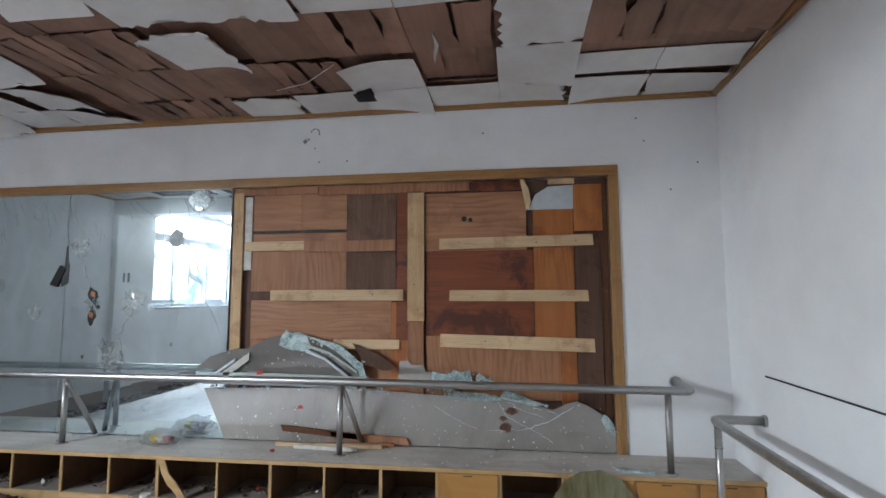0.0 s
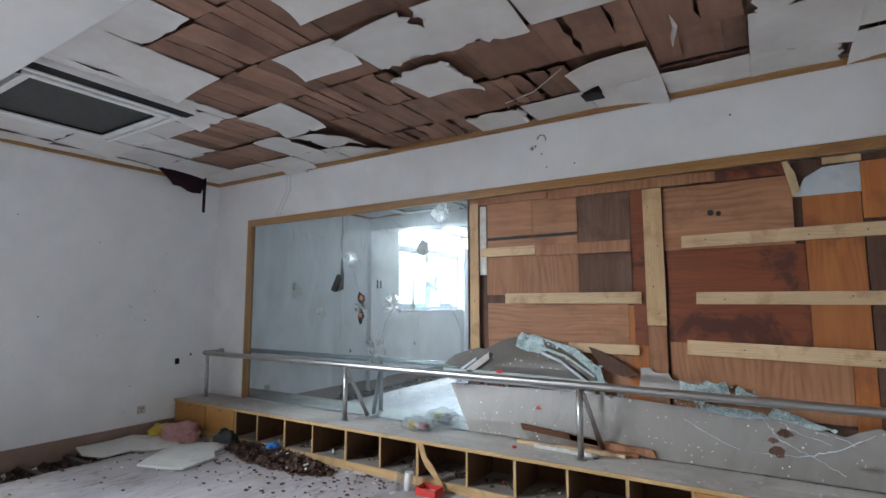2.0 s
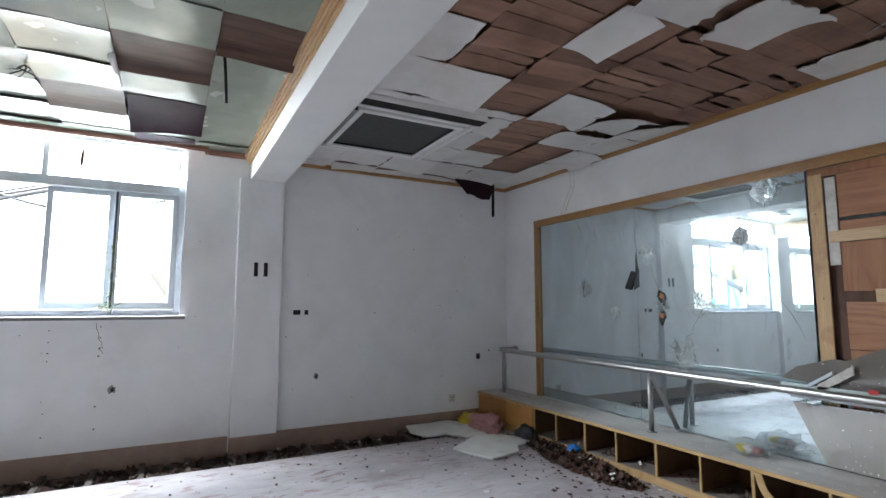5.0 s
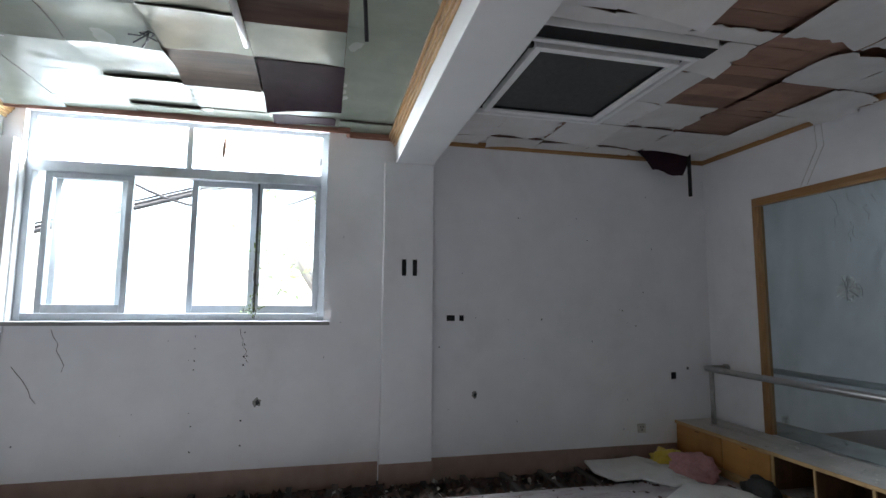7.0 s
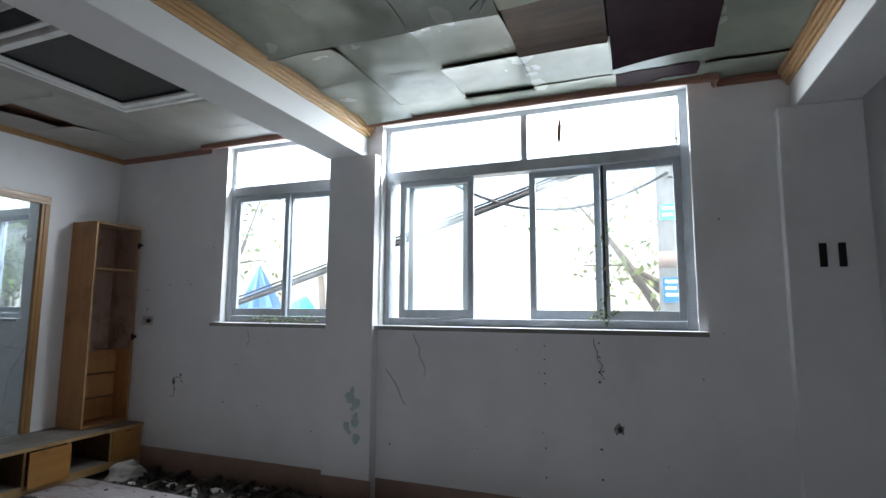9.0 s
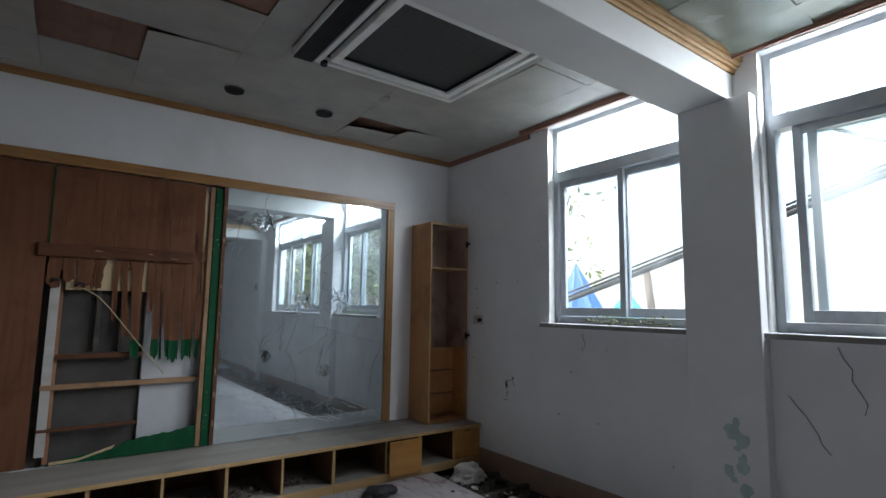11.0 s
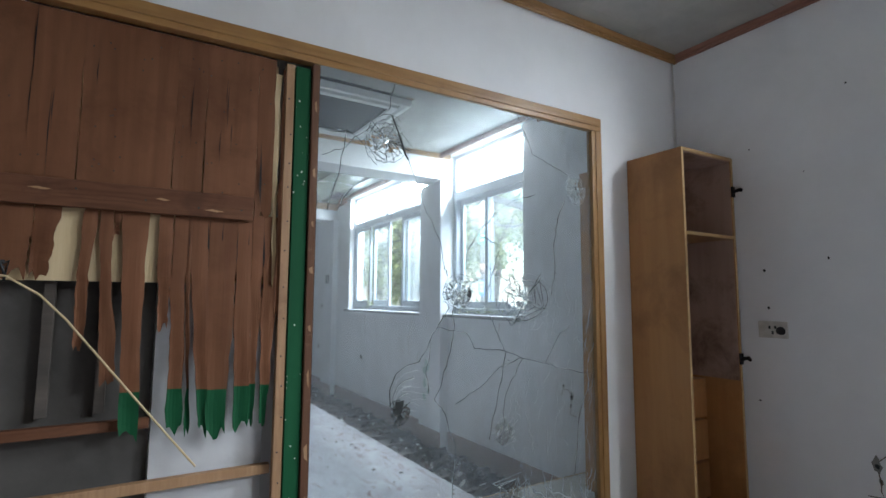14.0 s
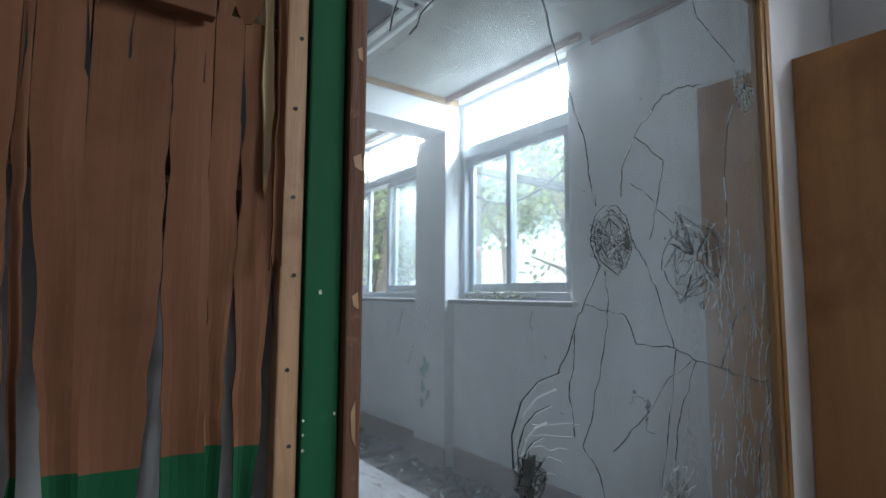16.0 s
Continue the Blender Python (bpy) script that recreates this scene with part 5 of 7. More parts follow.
plate(b2, [(-0.02, 0.0), (-0.05, 0.22), (0.03, 0.33), (0.13, 0.385), (0.26, 0.40), (0.38, 0.35), (0.46, 0.24), (0.50, 0.0)], 3.385, 3.391)
bmesh.ops.rotate(b2, verts=b2.verts, cent=(0, 3.385, 0), matrix=Matrix.Rotation(-0.14, 3, "X"))
whole("leaning_shard", b2, surface("streaked mirror shard", (0.10, 0.085, 0.03), (0.27, 0.26, 0.16), 26, (1, 1, 0.05), (0.1, 0.3), 0.05, metal=0.5), "rounded mirror shard with yellow streaks leaning on the bench", "mirror shard", "mirror shards")

# ---- south wall: mirror, green strip, torn boards ----
rng = random.Random(23)
MS = SOUTH + 0.006
ms = empty("wall_mirror", (-4.82, SOUTH, 0.37), "tall cracked wall mirror smeared with grime", "mirror")
part("mirror_sheet", boxes((-5.592, -4.073, SOUTH, MS, 0.364, 2.424)), mirror_south, ms)
light, dark = bmesh.new(), bmesh.new()
MF = MS + 0.0005
def oval(bm, cx, cz, rx, rz, a0, a1, w, tilt=0.0, n=14):
    """A curved crack along part of an oval."""
    pts = []
    for k in range(n + 1):
        a = a0 + (a1 - a0) * k / n
        q = rng.uniform(0.95, 1.05)
        x, z = rx * q * math.cos(a), rz * q * math.sin(a)
        pts.append((cx + x * math.cos(tilt) - z * math.sin(tilt), cz + x * math.sin(tilt) + z * math.cos(tilt)))
    ribbon(bm, pts, MF, w, rng, 1)


for cx, cz, r0 in ((-4.732, 1.523, 0.075), (-4.447, 1.035, 0.05), (-5.12, 1.50, 0.115), (-5.478, 2.085, 0.075), (-4.985, 0.88, 0.06), (-5.03, 0.58, 0.07), (-4.365, 2.165, 0.105)):
    part("crushed_glass", crater(cx, cz, r0 * 0.9, rng, MF, 1), mirror_south if cx in (-5.12, -4.365) else mirror_crazed, ms, "crushed silvery glass")


def rings(bm, cx, cz, rx, rz, n, w, tilt=0.0, skip=0.25):
    """Rings of short cracks, one inside the other, each with gaps."""
    for k in range(1, n + 1):
        a = rng.uniform(0, 1)
        while a < 6.4:
            step = rng.uniform(0.5, 1.5)
            if rng.random() > skip:
                oval(bm, cx, cz, rx * k / n, rz * k / n, a, a + step, w, tilt, 5)
            a += step


# The star by the mirror's head, with one black edge.
rings(dark, -4.365, 2.165, 0.092, 0.118, 6, 0.0022, 0.35, 0.2)
rings(light, -4.362, 2.167, 0.086, 0.110, 5, 0.0014, 0.35, 0.5)
web(dark, -4.365, 2.165, 0.105, MF + 0.0012, 1, rng, 13, 3, 0.0020, 1.0)
ribbon(dark, [(-4.391, 2.275), (-4.425, 2.20), (-4.455, 2.119), (-4.472, 2.096)], MF + 0.001, 0.009, rng, 1)
# The round star in the middle.
rings(dark, -4.732, 1.523, 0.080, 0.082, 7, 0.0018, 0.0, 0.25)
rings(light, -4.735, 1.52, 0.078, 0.080, 7, 0.0013, 0.0, 0.45)
web(dark, -4.732, 1.523, 0.078, MF + 0.0012, 1, rng, 20, 2, 0.0016, 1.0)
web(light, -4.75, 1.51, 0.05, MF + 0.0014, 1, rng, 16, 4, 0.0014, 1.0)
# The small white star near the frame.
rings(light, -5.478, 2.085, 0.072, 0.088, 7, 0.0016, 0.0, 0.3)
web(light, -5.478, 2.085, 0.07, MF + 0.001, 1, rng, 16, 3, 0.0014, 1.1)
rings(dark, -5.478, 2.085, 0.07, 0.085, 4, 0.0014, 0.0, 0.5)
# The wide broken star beside it.
web(light, -5.12, 1.50, 0.15, MF + 0.0012, 1, rng, 18, 5, 0.0015, 1.15)
web(dark, -5.12, 1.50, 0.14, MF + 0.0012, 1, rng, 16, 5, 0.0020, 1.2)
oval(dark, -5.11, 1.49, 0.165, 0.10, 0, 6.283, 0.0028, -0.2, 16)
# The fan at knee height: arcs that gather at one point.
FAN = ((-4.402, 1.06), (-4.398, 1.123), (-4.425, 1.184), (-4.473, 1.217), (-4.541, 1.229))
for k, f in enumerate((1.0, 0.84, 0.68, 0.52, 0.38)):
    arc = [(-4.447 + (x + 4.447) * f, 1.03 + (z - 1.03) * f) for x, z in FAN]
    ribbon(dark if k % 2 == 0 else light, arc, MF, 0.0034 if k == 0 else 0.002, rng, 1)
    ribbon(light, [(x - 0.003, z - 0.002) for x, z in arc[1:]], MF, 0.0018, rng, 1)
for k in range(5):
    z = 1.135 - 0.022 * k
    ribbon(light, jitter_line((-4.455, z), (-4.60 + 0.02 * k, z - 0.022), rng, 4, 0.006), MF, 0.0016, rng, 1)
web(dark, -4.447, 1.03, 0.05, MF + 0.0012, 1, rng, 14, 5, 0.002, 1.2)
web(light, -4.985, 0.88, 0.075, MF, 1, rng, 14, 5, 0.0016)
web(light, -5.02, 0.60, 0.10, MF, 1, rng, 14, 5, 0.0014)
for cx, cz, r0 in ((-4.79, 1.513, 0.018), (-4.44, 1.045, 0.03), (-5.478, 2.085, 0.010)):
    b2 = bmesh.new()
    plate(b2, [(cx + r0 * math.cos(a) * rng.uniform(0.5, 1.2), cz + 1.2 * r0 * math.sin(a) * rng.uniform(0.5, 1.2)) for a in (6.283 * q / 11 for q in range(11))], MF + 0.0018, MF + 0.0024)
    part("hole", b2, crack_dark, ms, "small black hole in the glass")
LONG = [((-4.472, 2.096), (-4.554, 1.892), (-4.633, 1.756), (-4.655, 1.648), (-4.674, 1.595)), ((-4.40, 2.42), (-4.375, 2.30)), ((-4.263, 2.133), (-4.188, 2.181), (-4.127, 2.158)),
        ((-4.188, 2.181), (-4.156, 1.983), (-4.116, 1.841)), ((-4.227, 1.957), (-4.155, 1.847)), ((-4.681, 1.454), (-4.622, 1.37), (-4.583, 1.309), (-4.532, 1.224)),
        ((-4.702, 1.448), (-4.709, 1.363), (-4.691, 1.267), (-4.64, 1.11), (-4.61, 1.067), (-4.666, 0.997)), ((-4.588, 1.309), (-4.567, 1.179), (-4.583, 1.089)),
        ((-4.816, 1.528), (-4.862, 1.481), (-4.921, 1.396), (-4.992, 1.253))]
LONG += [((-4.622, 1.37), (-4.709, 1.356), (-4.774, 1.344), (-4.817, 1.273), (-4.992, 1.253), (-5.104, 1.211), (-5.245, 1.182), (-5.33, 1.153), (-5.572, 1.105)),
         ((-4.77, 1.629), (-4.777, 1.70), (-4.835, 1.794), (-4.935, 1.901), (-5.052, 1.976), (-5.196, 2.024)), ((-4.835, 1.794), (-4.967, 1.752), (-4.935, 1.648), (-4.89, 1.533)),
         ((-4.811, 1.669), (-4.896, 1.644), (-4.959, 1.605), (-5.069, 1.565)), ((-5.423, 2.155), (-5.295, 2.193), (-5.178, 2.227), (-5.08, 2.42)), ((-5.40, 2.02), (-5.344, 1.912), (-5.314, 1.781), (-5.322, 1.658), (-5.291, 1.517))]
LONG += [((-5.075, 1.213), (-4.961, 1.179), (-4.844, 1.095), (-4.718, 1.036)), ((-5.1, 1.211), (-5.02, 1.10), (-4.98, 0.98), (-4.985, 0.9)), ((-5.0, 1.25), (-4.95, 1.05), (-4.90, 0.86)),
         ((-4.666, 0.997), (-4.72, 0.85), (-4.70, 0.62), (-4.75, 0.45)), ((-5.572, 1.105), (-5.47, 0.9), (-5.43, 0.62)), ((-5.245, 1.182), (-5.34, 1.32), (-5.42, 1.36)), ((-4.30, 2.22), (-4.18, 2.10), (-4.09, 2.06))]
for k, pts in enumerate(LONG):
    for a, b in zip(pts, pts[1:]):
        line = jitter_line(a, b, rng, 5, 0.007)
        ribbon(dark, line, MF, 0.0032, rng, 1)
        if rng.random() < 0.75:
            ribbon(light, [(x + 0.0026, z + 0.001) for x, z in line[1:-1]], MF, 0.0022, rng, 1)
# Wide pale ribbons paint the glints along cracks at the mirror's foot.
for k in range(9):
    x, z = -5.5 + 0.09 * k, 0.47 + 0.05 * math.sin(k)
    ribbon(light, jitter_line((x, z), (x + 0.16, z + 0.07), rng, 4, 0.012), MF, 0.006, rng, 1)
for k in range(120):
    x, z, a = rng.uniform(-5.55, -5.0), rng.uniform(0.42, 1.5), rng.uniform(0.8, 2.2)
    ribbon(light, jitter_line((x, z), (x + 0.08 * math.cos(a), z + 0.12 * math.sin(a)), rng, 4, 0.012), MF, 0.0014, rng, 1)
tagged(part("cracks", light, crack_light, ms, "bright cracks and painted glints in the glass"), kind="stuff")
tagged(part("fissure", dark, crack_dark, ms, "dark cracks in the glass"), kind="stuff")

ms.rotation_euler.z = radians(0.6)  # the sheet has come a little away from the wall on one side

stick = whole("brown_stick", boxes((-4.070, -4.041, SOUTH - 0.01, SOUTH + 0.022, 0.364, 2.418), bevel=0.004), stick_brown, "rough dark brown edging stick beside the mirror", "stick")
whole("green_board", boxes((-4.038, -3.980, SOUTH - 0.015, SOUTH + 0.010, 0.364, 2.40), bevel=0.003), green_paint, "upright board with chipped green paint", "board")
edge_stud = whole("stud", boxes((-3.977, -3.944, SOUTH - 0.03, SOUTH + 0.004, 0.364, 2.405), bevel=0.003), tan_wood, "upright brown wooden stud with nails", "stud", "niche studs")
for k in range(9):
    z = 0.55 + 0.21 * k + rng.uniform(-0.05, 0.05)
    b2 = bmesh.new()
    w, h = rng.uniform(0.003, 0.007), rng.uniform(0.012, 0.035)
    plate(b2, [(-4.058 - w, z - h), (-4.058 + w, z - 0.6 * h), (-4.055 + w, z + 0.5 * h), (-4.058 - 0.5 * w, z + h)], SOUTH + 0.0221, SOUTH + 0.0232)
    part("chip", b2, tan_wood, stick, "pale bare chip in the brown stick")
for k in range(16):
    b2 = bmesh.new()
    x, z = -3.962 + rng.uniform(-0.006, 0.006), 0.46 + 0.12 * k + rng.uniform(-0.02, 0.02)
    tube(b2, [(x, SOUTH + 0.004, z), (x, SOUTH + 0.0056, z)], 0.0032, 8)
    part("nail", b2, crack_dark, edge_stud)
chips = bmesh.new()
for k in range(24):
    z = rng.uniform(0.45, 2.35)
    x = -3.983 if rng.random() < 0.5 else rng.uniform(-4.033, -3.984)
    w = rng.uniform(0.001, 0.004)
    plate(chips, [(x - w, z - w), (x + w * 0.7, z - w * 1.4), (x + w, z + w), (x - w * 0.6, z + w * 1.3)], SOUTH + 0.0101, SOUTH + 0.0112)
whole("paint_chips", chips, litter_pale, "pale chips in the green paint", "paint chips", kind="stuff")


def torn_sheet(x0, x1, tops, bottoms, y, t, bow, rng, rag=0.0035, hold=0.0):
    """A torn plywood strip with ragged edges: (x0, x1) at the top, tapering and bending on its way down."""
    bm = bmesh.new()
    n = 22
    (za, zb) = (tops, bottoms)
    rows = []
    e0 = e1 = 0.0
    for k in range(n + 1):
        f = k / n
        z = za + (zb - za) * f
        g = max(0.0, (f - hold) / (1 - hold))
        e0 = e0 * 0.7 + rng.uniform(-rag, rag) * (0.15 if f < hold else 1.0)
        e1 = e1 * 0.7 + rng.uniform(-rag, rag) * (0.15 if f < hold else 1.0)
        a = x0[0] + (x0[1] - x0[0]) * g + e0
        b = x1[0] + (x1[1] - x1[0]) * g + e1
        yy = y + bow * f * f
        rows.append((a, b, yy, z))
    m = 5
    front, back = [], []
    for i, (a, b, yy, z) in enumerate(rows):
        fr, bk = [], []
        for j in range(m + 1):
            u = j / m
            zz = z + (rng.uniform(-0.03, 0.02) if i == n else 0)
            warp = 0.006 * math.sin(3.1 * u + i * 0.12) * (i / n)
            fr.append(bm.verts.new((a + (b - a) * u, yy + warp + t, zz)))
            bk.append(bm.verts.new((a + (b - a) * u, yy + warp, zz)))
        front.append(fr), back.append(bk)
    for i in range(n):
        for j in range(m):
            bm.faces.new((front[i][j], front[i][j + 1], front[i + 1][j + 1], front[i + 1][j]))
            bm.faces.new((back[i][j], back[i + 1][j], back[i + 1][j + 1], back[i][j + 1]))
        for q in (0, m):
            bm.faces.new((front[i][q], front[i + 1][q], back[i + 1][q], back[i][q]))
    for j in range(m):
        bm.faces.new((front[n][j], front[n][j + 1], back[n][j + 1], back[n][j]))
        bm.faces.new((front[0][j], back[0][j], back[0][j + 1], front[0][j + 1]))
    return bm


def green_tip(bm, z):
    for f in bm.faces:
        if f.calc_center_median().z < z:
            f.material_index = 1
    return bm


# The upper sheet, split into upright boards by long tears, and the strips that hang from it.
sheet = empty("torn_plywood", (-3.45, SOUTH, 1.0), "big brown plywood sheet torn into hanging strips", "plywood")
edges_x = [-2.935, -3.303, -3.574, -3.671, -3.848, -3.91]
for k, (a, b) in enumerate(zip(edges_x, edges_x[1:])):
    part("upper_board", torn_sheet((b - 0.001, b + 0.002), (a, a - 0.002), 2.415, 1.80, SOUTH - 0.022 + 0.0015 * (k % 2), 0.006, 0.003 * (k % 2), rng, 0.0012), torn_ply, sheet)
STRIPS = ((-3.372, -3.332, -3.352, -3.326, 1.82, 1.35, 0.02, 0), (-3.410, -3.371, -3.445, -3.403, 1.80, 1.215, 0.015, 0), (-3.436, -3.412, -3.431, -3.414, 1.80, 1.695, 0.005, 0),
          (-3.516, -3.437, -3.512, -3.468, 1.80, 1.055, 0.03, 1.189), (-3.590, -3.547, -3.586, -3.554, 1.80, 1.40, 0.01, 0), (-3.634, -3.591, -3.643, -3.594, 1.80, 1.055, 0.02, 1.19),
          (-3.646, -3.635, -3.666, -3.653, 1.80, 1.05, 0.015, 1.19), (-3.702, -3.647, -3.717, -3.692, 1.80, 1.045, 0.02, 1.186), (-3.795, -3.703, -3.777, -3.717, 1.80, 1.04, 0.03, 1.186),
          (-3.847, -3.796, -3.850, -3.803, 1.80, 1.045, 0.02, 1.186), (-3.888, -3.848, -3.872, -3.853, 1.80, 1.05, 0.01, 1.186), (-3.947, -3.889, -3.910, -3.884, 1.80, 1.045, 0.03, 1.186))
part("upper_board", torn_sheet((-3.945, -3.940), (-3.595, -3.60), 1.80, 1.575, SOUTH - 0.036, 0.005, 0.0, rng, 0.004), torn_ply, sheet)
for a, b, c, d, zt, zb, bow, gz in STRIPS:
    bm = torn_sheet((a, c), (b, d), zt, zb, SOUTH - 0.026, 0.006, bow, rng, hold=0.30 if a < -3.6 else 0.0)
    part("hanging_strip", green_tip(bm, gz), [torn_ply, green_paint], sheet, "torn strip with a green painted end" if gz else "")
for a, b, c, d, z in ((-3.278, -3.21, -3.252, -3.205, 1.56), (-3.208, -3.10, -3.20, -3.12, 1.57), (-3.098, -3.02, -3.10, -3.03, 1.62), (-3.02, -2.94, -3.02, -2.94, 1.57)):
    part("hanging_strip", torn_sheet((a, c), (b, d), 1.80, z, SOUTH - 0.026, 0.006, 0.01, rng), torn_ply, sheet)
part("splinter", torn_sheet((-3.958, -3.935), (-3.938, -3.922), 2.38, 1.45, SOUTH - 0.012, 0.006, 0.035, rng), torn_ply, sheet, "long split edge of the sheet")
part("splinter", torn_sheet((-3.932, -3.928), (-3.912, -3.914), 2.36, 1.56, SOUTH - 0.02, 0.006, 0.01, rng), ply_core, sheet, "pale split edge of the sheet")
whole("core_sheet", boxes((-3.922, -3.05, SOUTH - 0.045, SOUTH - 0.038, 1.545, 2.40)), ply_core, "pale inner ply behind the torn sheet", "plywood")
cross = whole("batten", boxes((-3.842, -2.88, SOUTH - 0.012, SOUTH + 0.010, 1.775, 1.862), bevel=0.003), torn_ply_x, "brown wooden batten across the torn sheet", "batten")
for x in (-3.80, -3.66, -3.50, -3.31, -3.12, -2.95):
    b2 = bmesh.new()
    z = 1.818 + rng.uniform(-0.02, 0.02)
    tube(b2, [(x, SOUTH + 0.010, z), (x, SOUTH + 0.0115, z)], 0.0034, 8)
    part("nail", b2, crack_dark, cross)
for x, w in ((-3.71, 0.035), (-3.55, 0.022), (-3.22, 0.03)):
    b2 = bmesh.new()
    z = 1.812 + rng.uniform(-0.015, 0.015)
    plate(b2, [(x - w, z), (x - 0.3 * w, z - 0.004), (x + w, z + 0.001), (x + 0.2 * w, z + 0.006)], SOUTH + 0.0101, SOUTH + 0.0108)
    part("scar", b2, tan_wood, cross, "pale splintered scar in the batten")
whole("plywood_sheet", boxes((-2.925, -1.70, SOUTH - 0.03, SOUTH - 0.018, 0.364, 2.415)), torn_ply, "brown stained plywood sheet in the niche", "board", "boards in the niche")
whole("plywood_sheet", boxes((-1.69, -0.55, SOUTH - 0.03, SOUTH - 0.018, 0.364, 2.415)), torn_ply, "brown stained plywood sheet in the niche", "board", "boards in the niche")
whole("plywood_sheet", boxes((-0.54, 0.52, SOUTH - 0.03, SOUTH - 0.018, 0.364, 2.415)), torn_ply, "brown stained plywood sheet in the niche", "board", "boards in the niche")
whole("green_seam", boxes((-2.934, -2.926, SOUTH - 0.024, SOUTH - 0.014, 1.87, 2.40)), green_paint, "thin line of green paint between sheets", "board")
tears = bmesh.new()
for k in range(14):
    x = rng.uniform(-3.88, -3.0)
    z = rng.uniform(1.94, 2.30)
    L, w = rng.uniform(0.03, 0.16), rng.uniform(0.0004, 0.0012)
    yy = SOUTH - 0.0195 if z < 1.8 else SOUTH - 0.0138
    plate(tears, [(x, z - L), (x + w, z - L * 0.3), (x + w * 0.6 + 0.002, z), (x - 0.002, z + L), (x - w, z + L * 0.2)], yy, yy + 0.0008)
for x, z, L, w in ((-3.70, 1.68, 0.085, 0.0035), (-3.64, 1.66, 0.07, 0.0025), (-3.795, 1.66, 0.08, 0.003), (-3.89, 1.665, 0.075, 0.004), (-3.745, 1.72, 0.06, 0.0018), (-3.835, 1.69, 0.05, 0.0015), (-3.866, 1.95, 0.13, 0.004)):
    yy = SOUTH - 0.0196 if z < 1.8 else SOUTH - 0.0138
    lean = rng.uniform(-0.006, 0.006)
    plate(tears, [(x + lean, z - L), (x + w, z - 0.3 * L), (x + 0.7 * w, z + 0.2 * L), (x - lean, z + L), (x - 0.5 * w, z + 0.3 * L), (x - w, z - 0.2 * L)], yy, yy + 0.0008)
whole("splits", tears, black_void, "short dark splits in the torn plywood", "splits", kind="stuff")
# Cavity behind the tear; the niche's shade is put into its boards' colours.
whole("backing_board", boxes((-3.55, -2.60, SOUTH - 0.125, SOUTH - 0.115, 0.345, 2.42)), cavity, "board at the back of the niche, coloured dark for shade", "board")
whole("white_board", boxes((-3.92, -3.555, SOUTH - 0.10, SOUTH - 0.085, 0.364, 1.75)), grey_board, "white board inside the torn niche", "board")
whole("white_strip", boxes((-3.02, -2.965, SOUTH - 0.06, SOUTH - 0.045, 0.42, 1.62)), bench_top, "upright pale strip inside the niche", "strip")
for x0, x1, z0, z1, m in ((-3.55, -3.03, 1.065, 1.098, torn_ply_x), (-3.942, -2.96, 0.858, 0.892, tan_wood), (-3.55, -2.96, 0.58, 0.60, torn_ply_x)):
    whole("lattice_bar", boxes((x0, x1, SOUTH - 0.065, SOUTH - 0.035, z0, z1), bevel=0.002), m, "wooden lattice bar behind the boards", "batten", "niche lattice bars")
for x in (-3.27, -3.42, -3.04):
    whole("stud", boxes((x, x + 0.03, SOUTH - 0.10, SOUTH - 0.07, 0.364 if x > -3.1 else 1.12, 1.62), bevel=0.002), joist_wood if x < -3.1 else ply_mid, "thin upright stud inside the niche", "stud", "niche studs")
b2 = bmesh.new()
out = [(-3.962, 0.364), (-3.962, 0.535)] + [(-3.93 + 0.03 * k, 0.525 - 0.004 * k + rng.uniform(-0.008, 0.008)) for k in range(16)] + [(-3.42, 0.43), (-3.30, 0.42), (-3.12, 0.40), (-3.02, 0.364)]
plate(b2, out, SOUTH - 0.012, SOUTH - 0.002)
whole("green_board", b2, green_paint, "jagged lower remnant of green board", "board")
b2 = bmesh.new()
plate(b2, [(-3.05, 0.39), (-3.22, 0.395), (-3.42, 0.455), (-3.40, 0.43), (-3.2, 0.376), (-3.05, 0.37)], SOUTH - 0.001, SOUTH + 0.004)
whole("splinter", b2, ply_core, "pale splintered veneer on the green board", "splinter")
whole("cane", tube(bmesh.new(), [(-3.06, SOUTH + 0.02, 1.56), (-3.16, SOUTH + 0.02, 1.555), (-3.243, SOUTH + 0.02, 1.50), (-3.311, SOUTH + 0.02, 1.426), (-3.51, SOUTH + 0.02, 1.167), (-3.69, SOUTH + 0.015, 0.935)], 0.0035, 7), ply_core, "thin pale split cane hanging across the tear", "cane")
for a, b in ((-2.96, 1.62), (-3.10, 1.60)):
    b2 = bmesh.new()
    for k in range(4):
        tube(b2, [(a, SOUTH - 0.02, b - 0.03), (a - 0.02 * k, SOUTH - 0.01, b), (a - 0.05, SOUTH - 0.015, b - 0.02 * k)], 0.004, 5)
    whole("cable_scrap", b2, cable_m, "tangle of black cable ends in the niche", "cable", "cable scraps")
nails = bmesh.new()
for k in range(60):
    x = rng.uniform(-3.90, -2.95)
    z = rng.uniform(1.85, 2.38) if x > -3.9 else rng.uniform(0.5, 2.36)
    yy = SOUTH + 0.0045 if x < -3.9 else SOUTH - 0.0135
    tube(nails, [(x, yy, z), (x, yy + 0.0012, z)], 0.0026, 7)
whole("nail_heads", nails, crack_dark, "small rusty nail heads in the boards", "nails", kind="stuff")

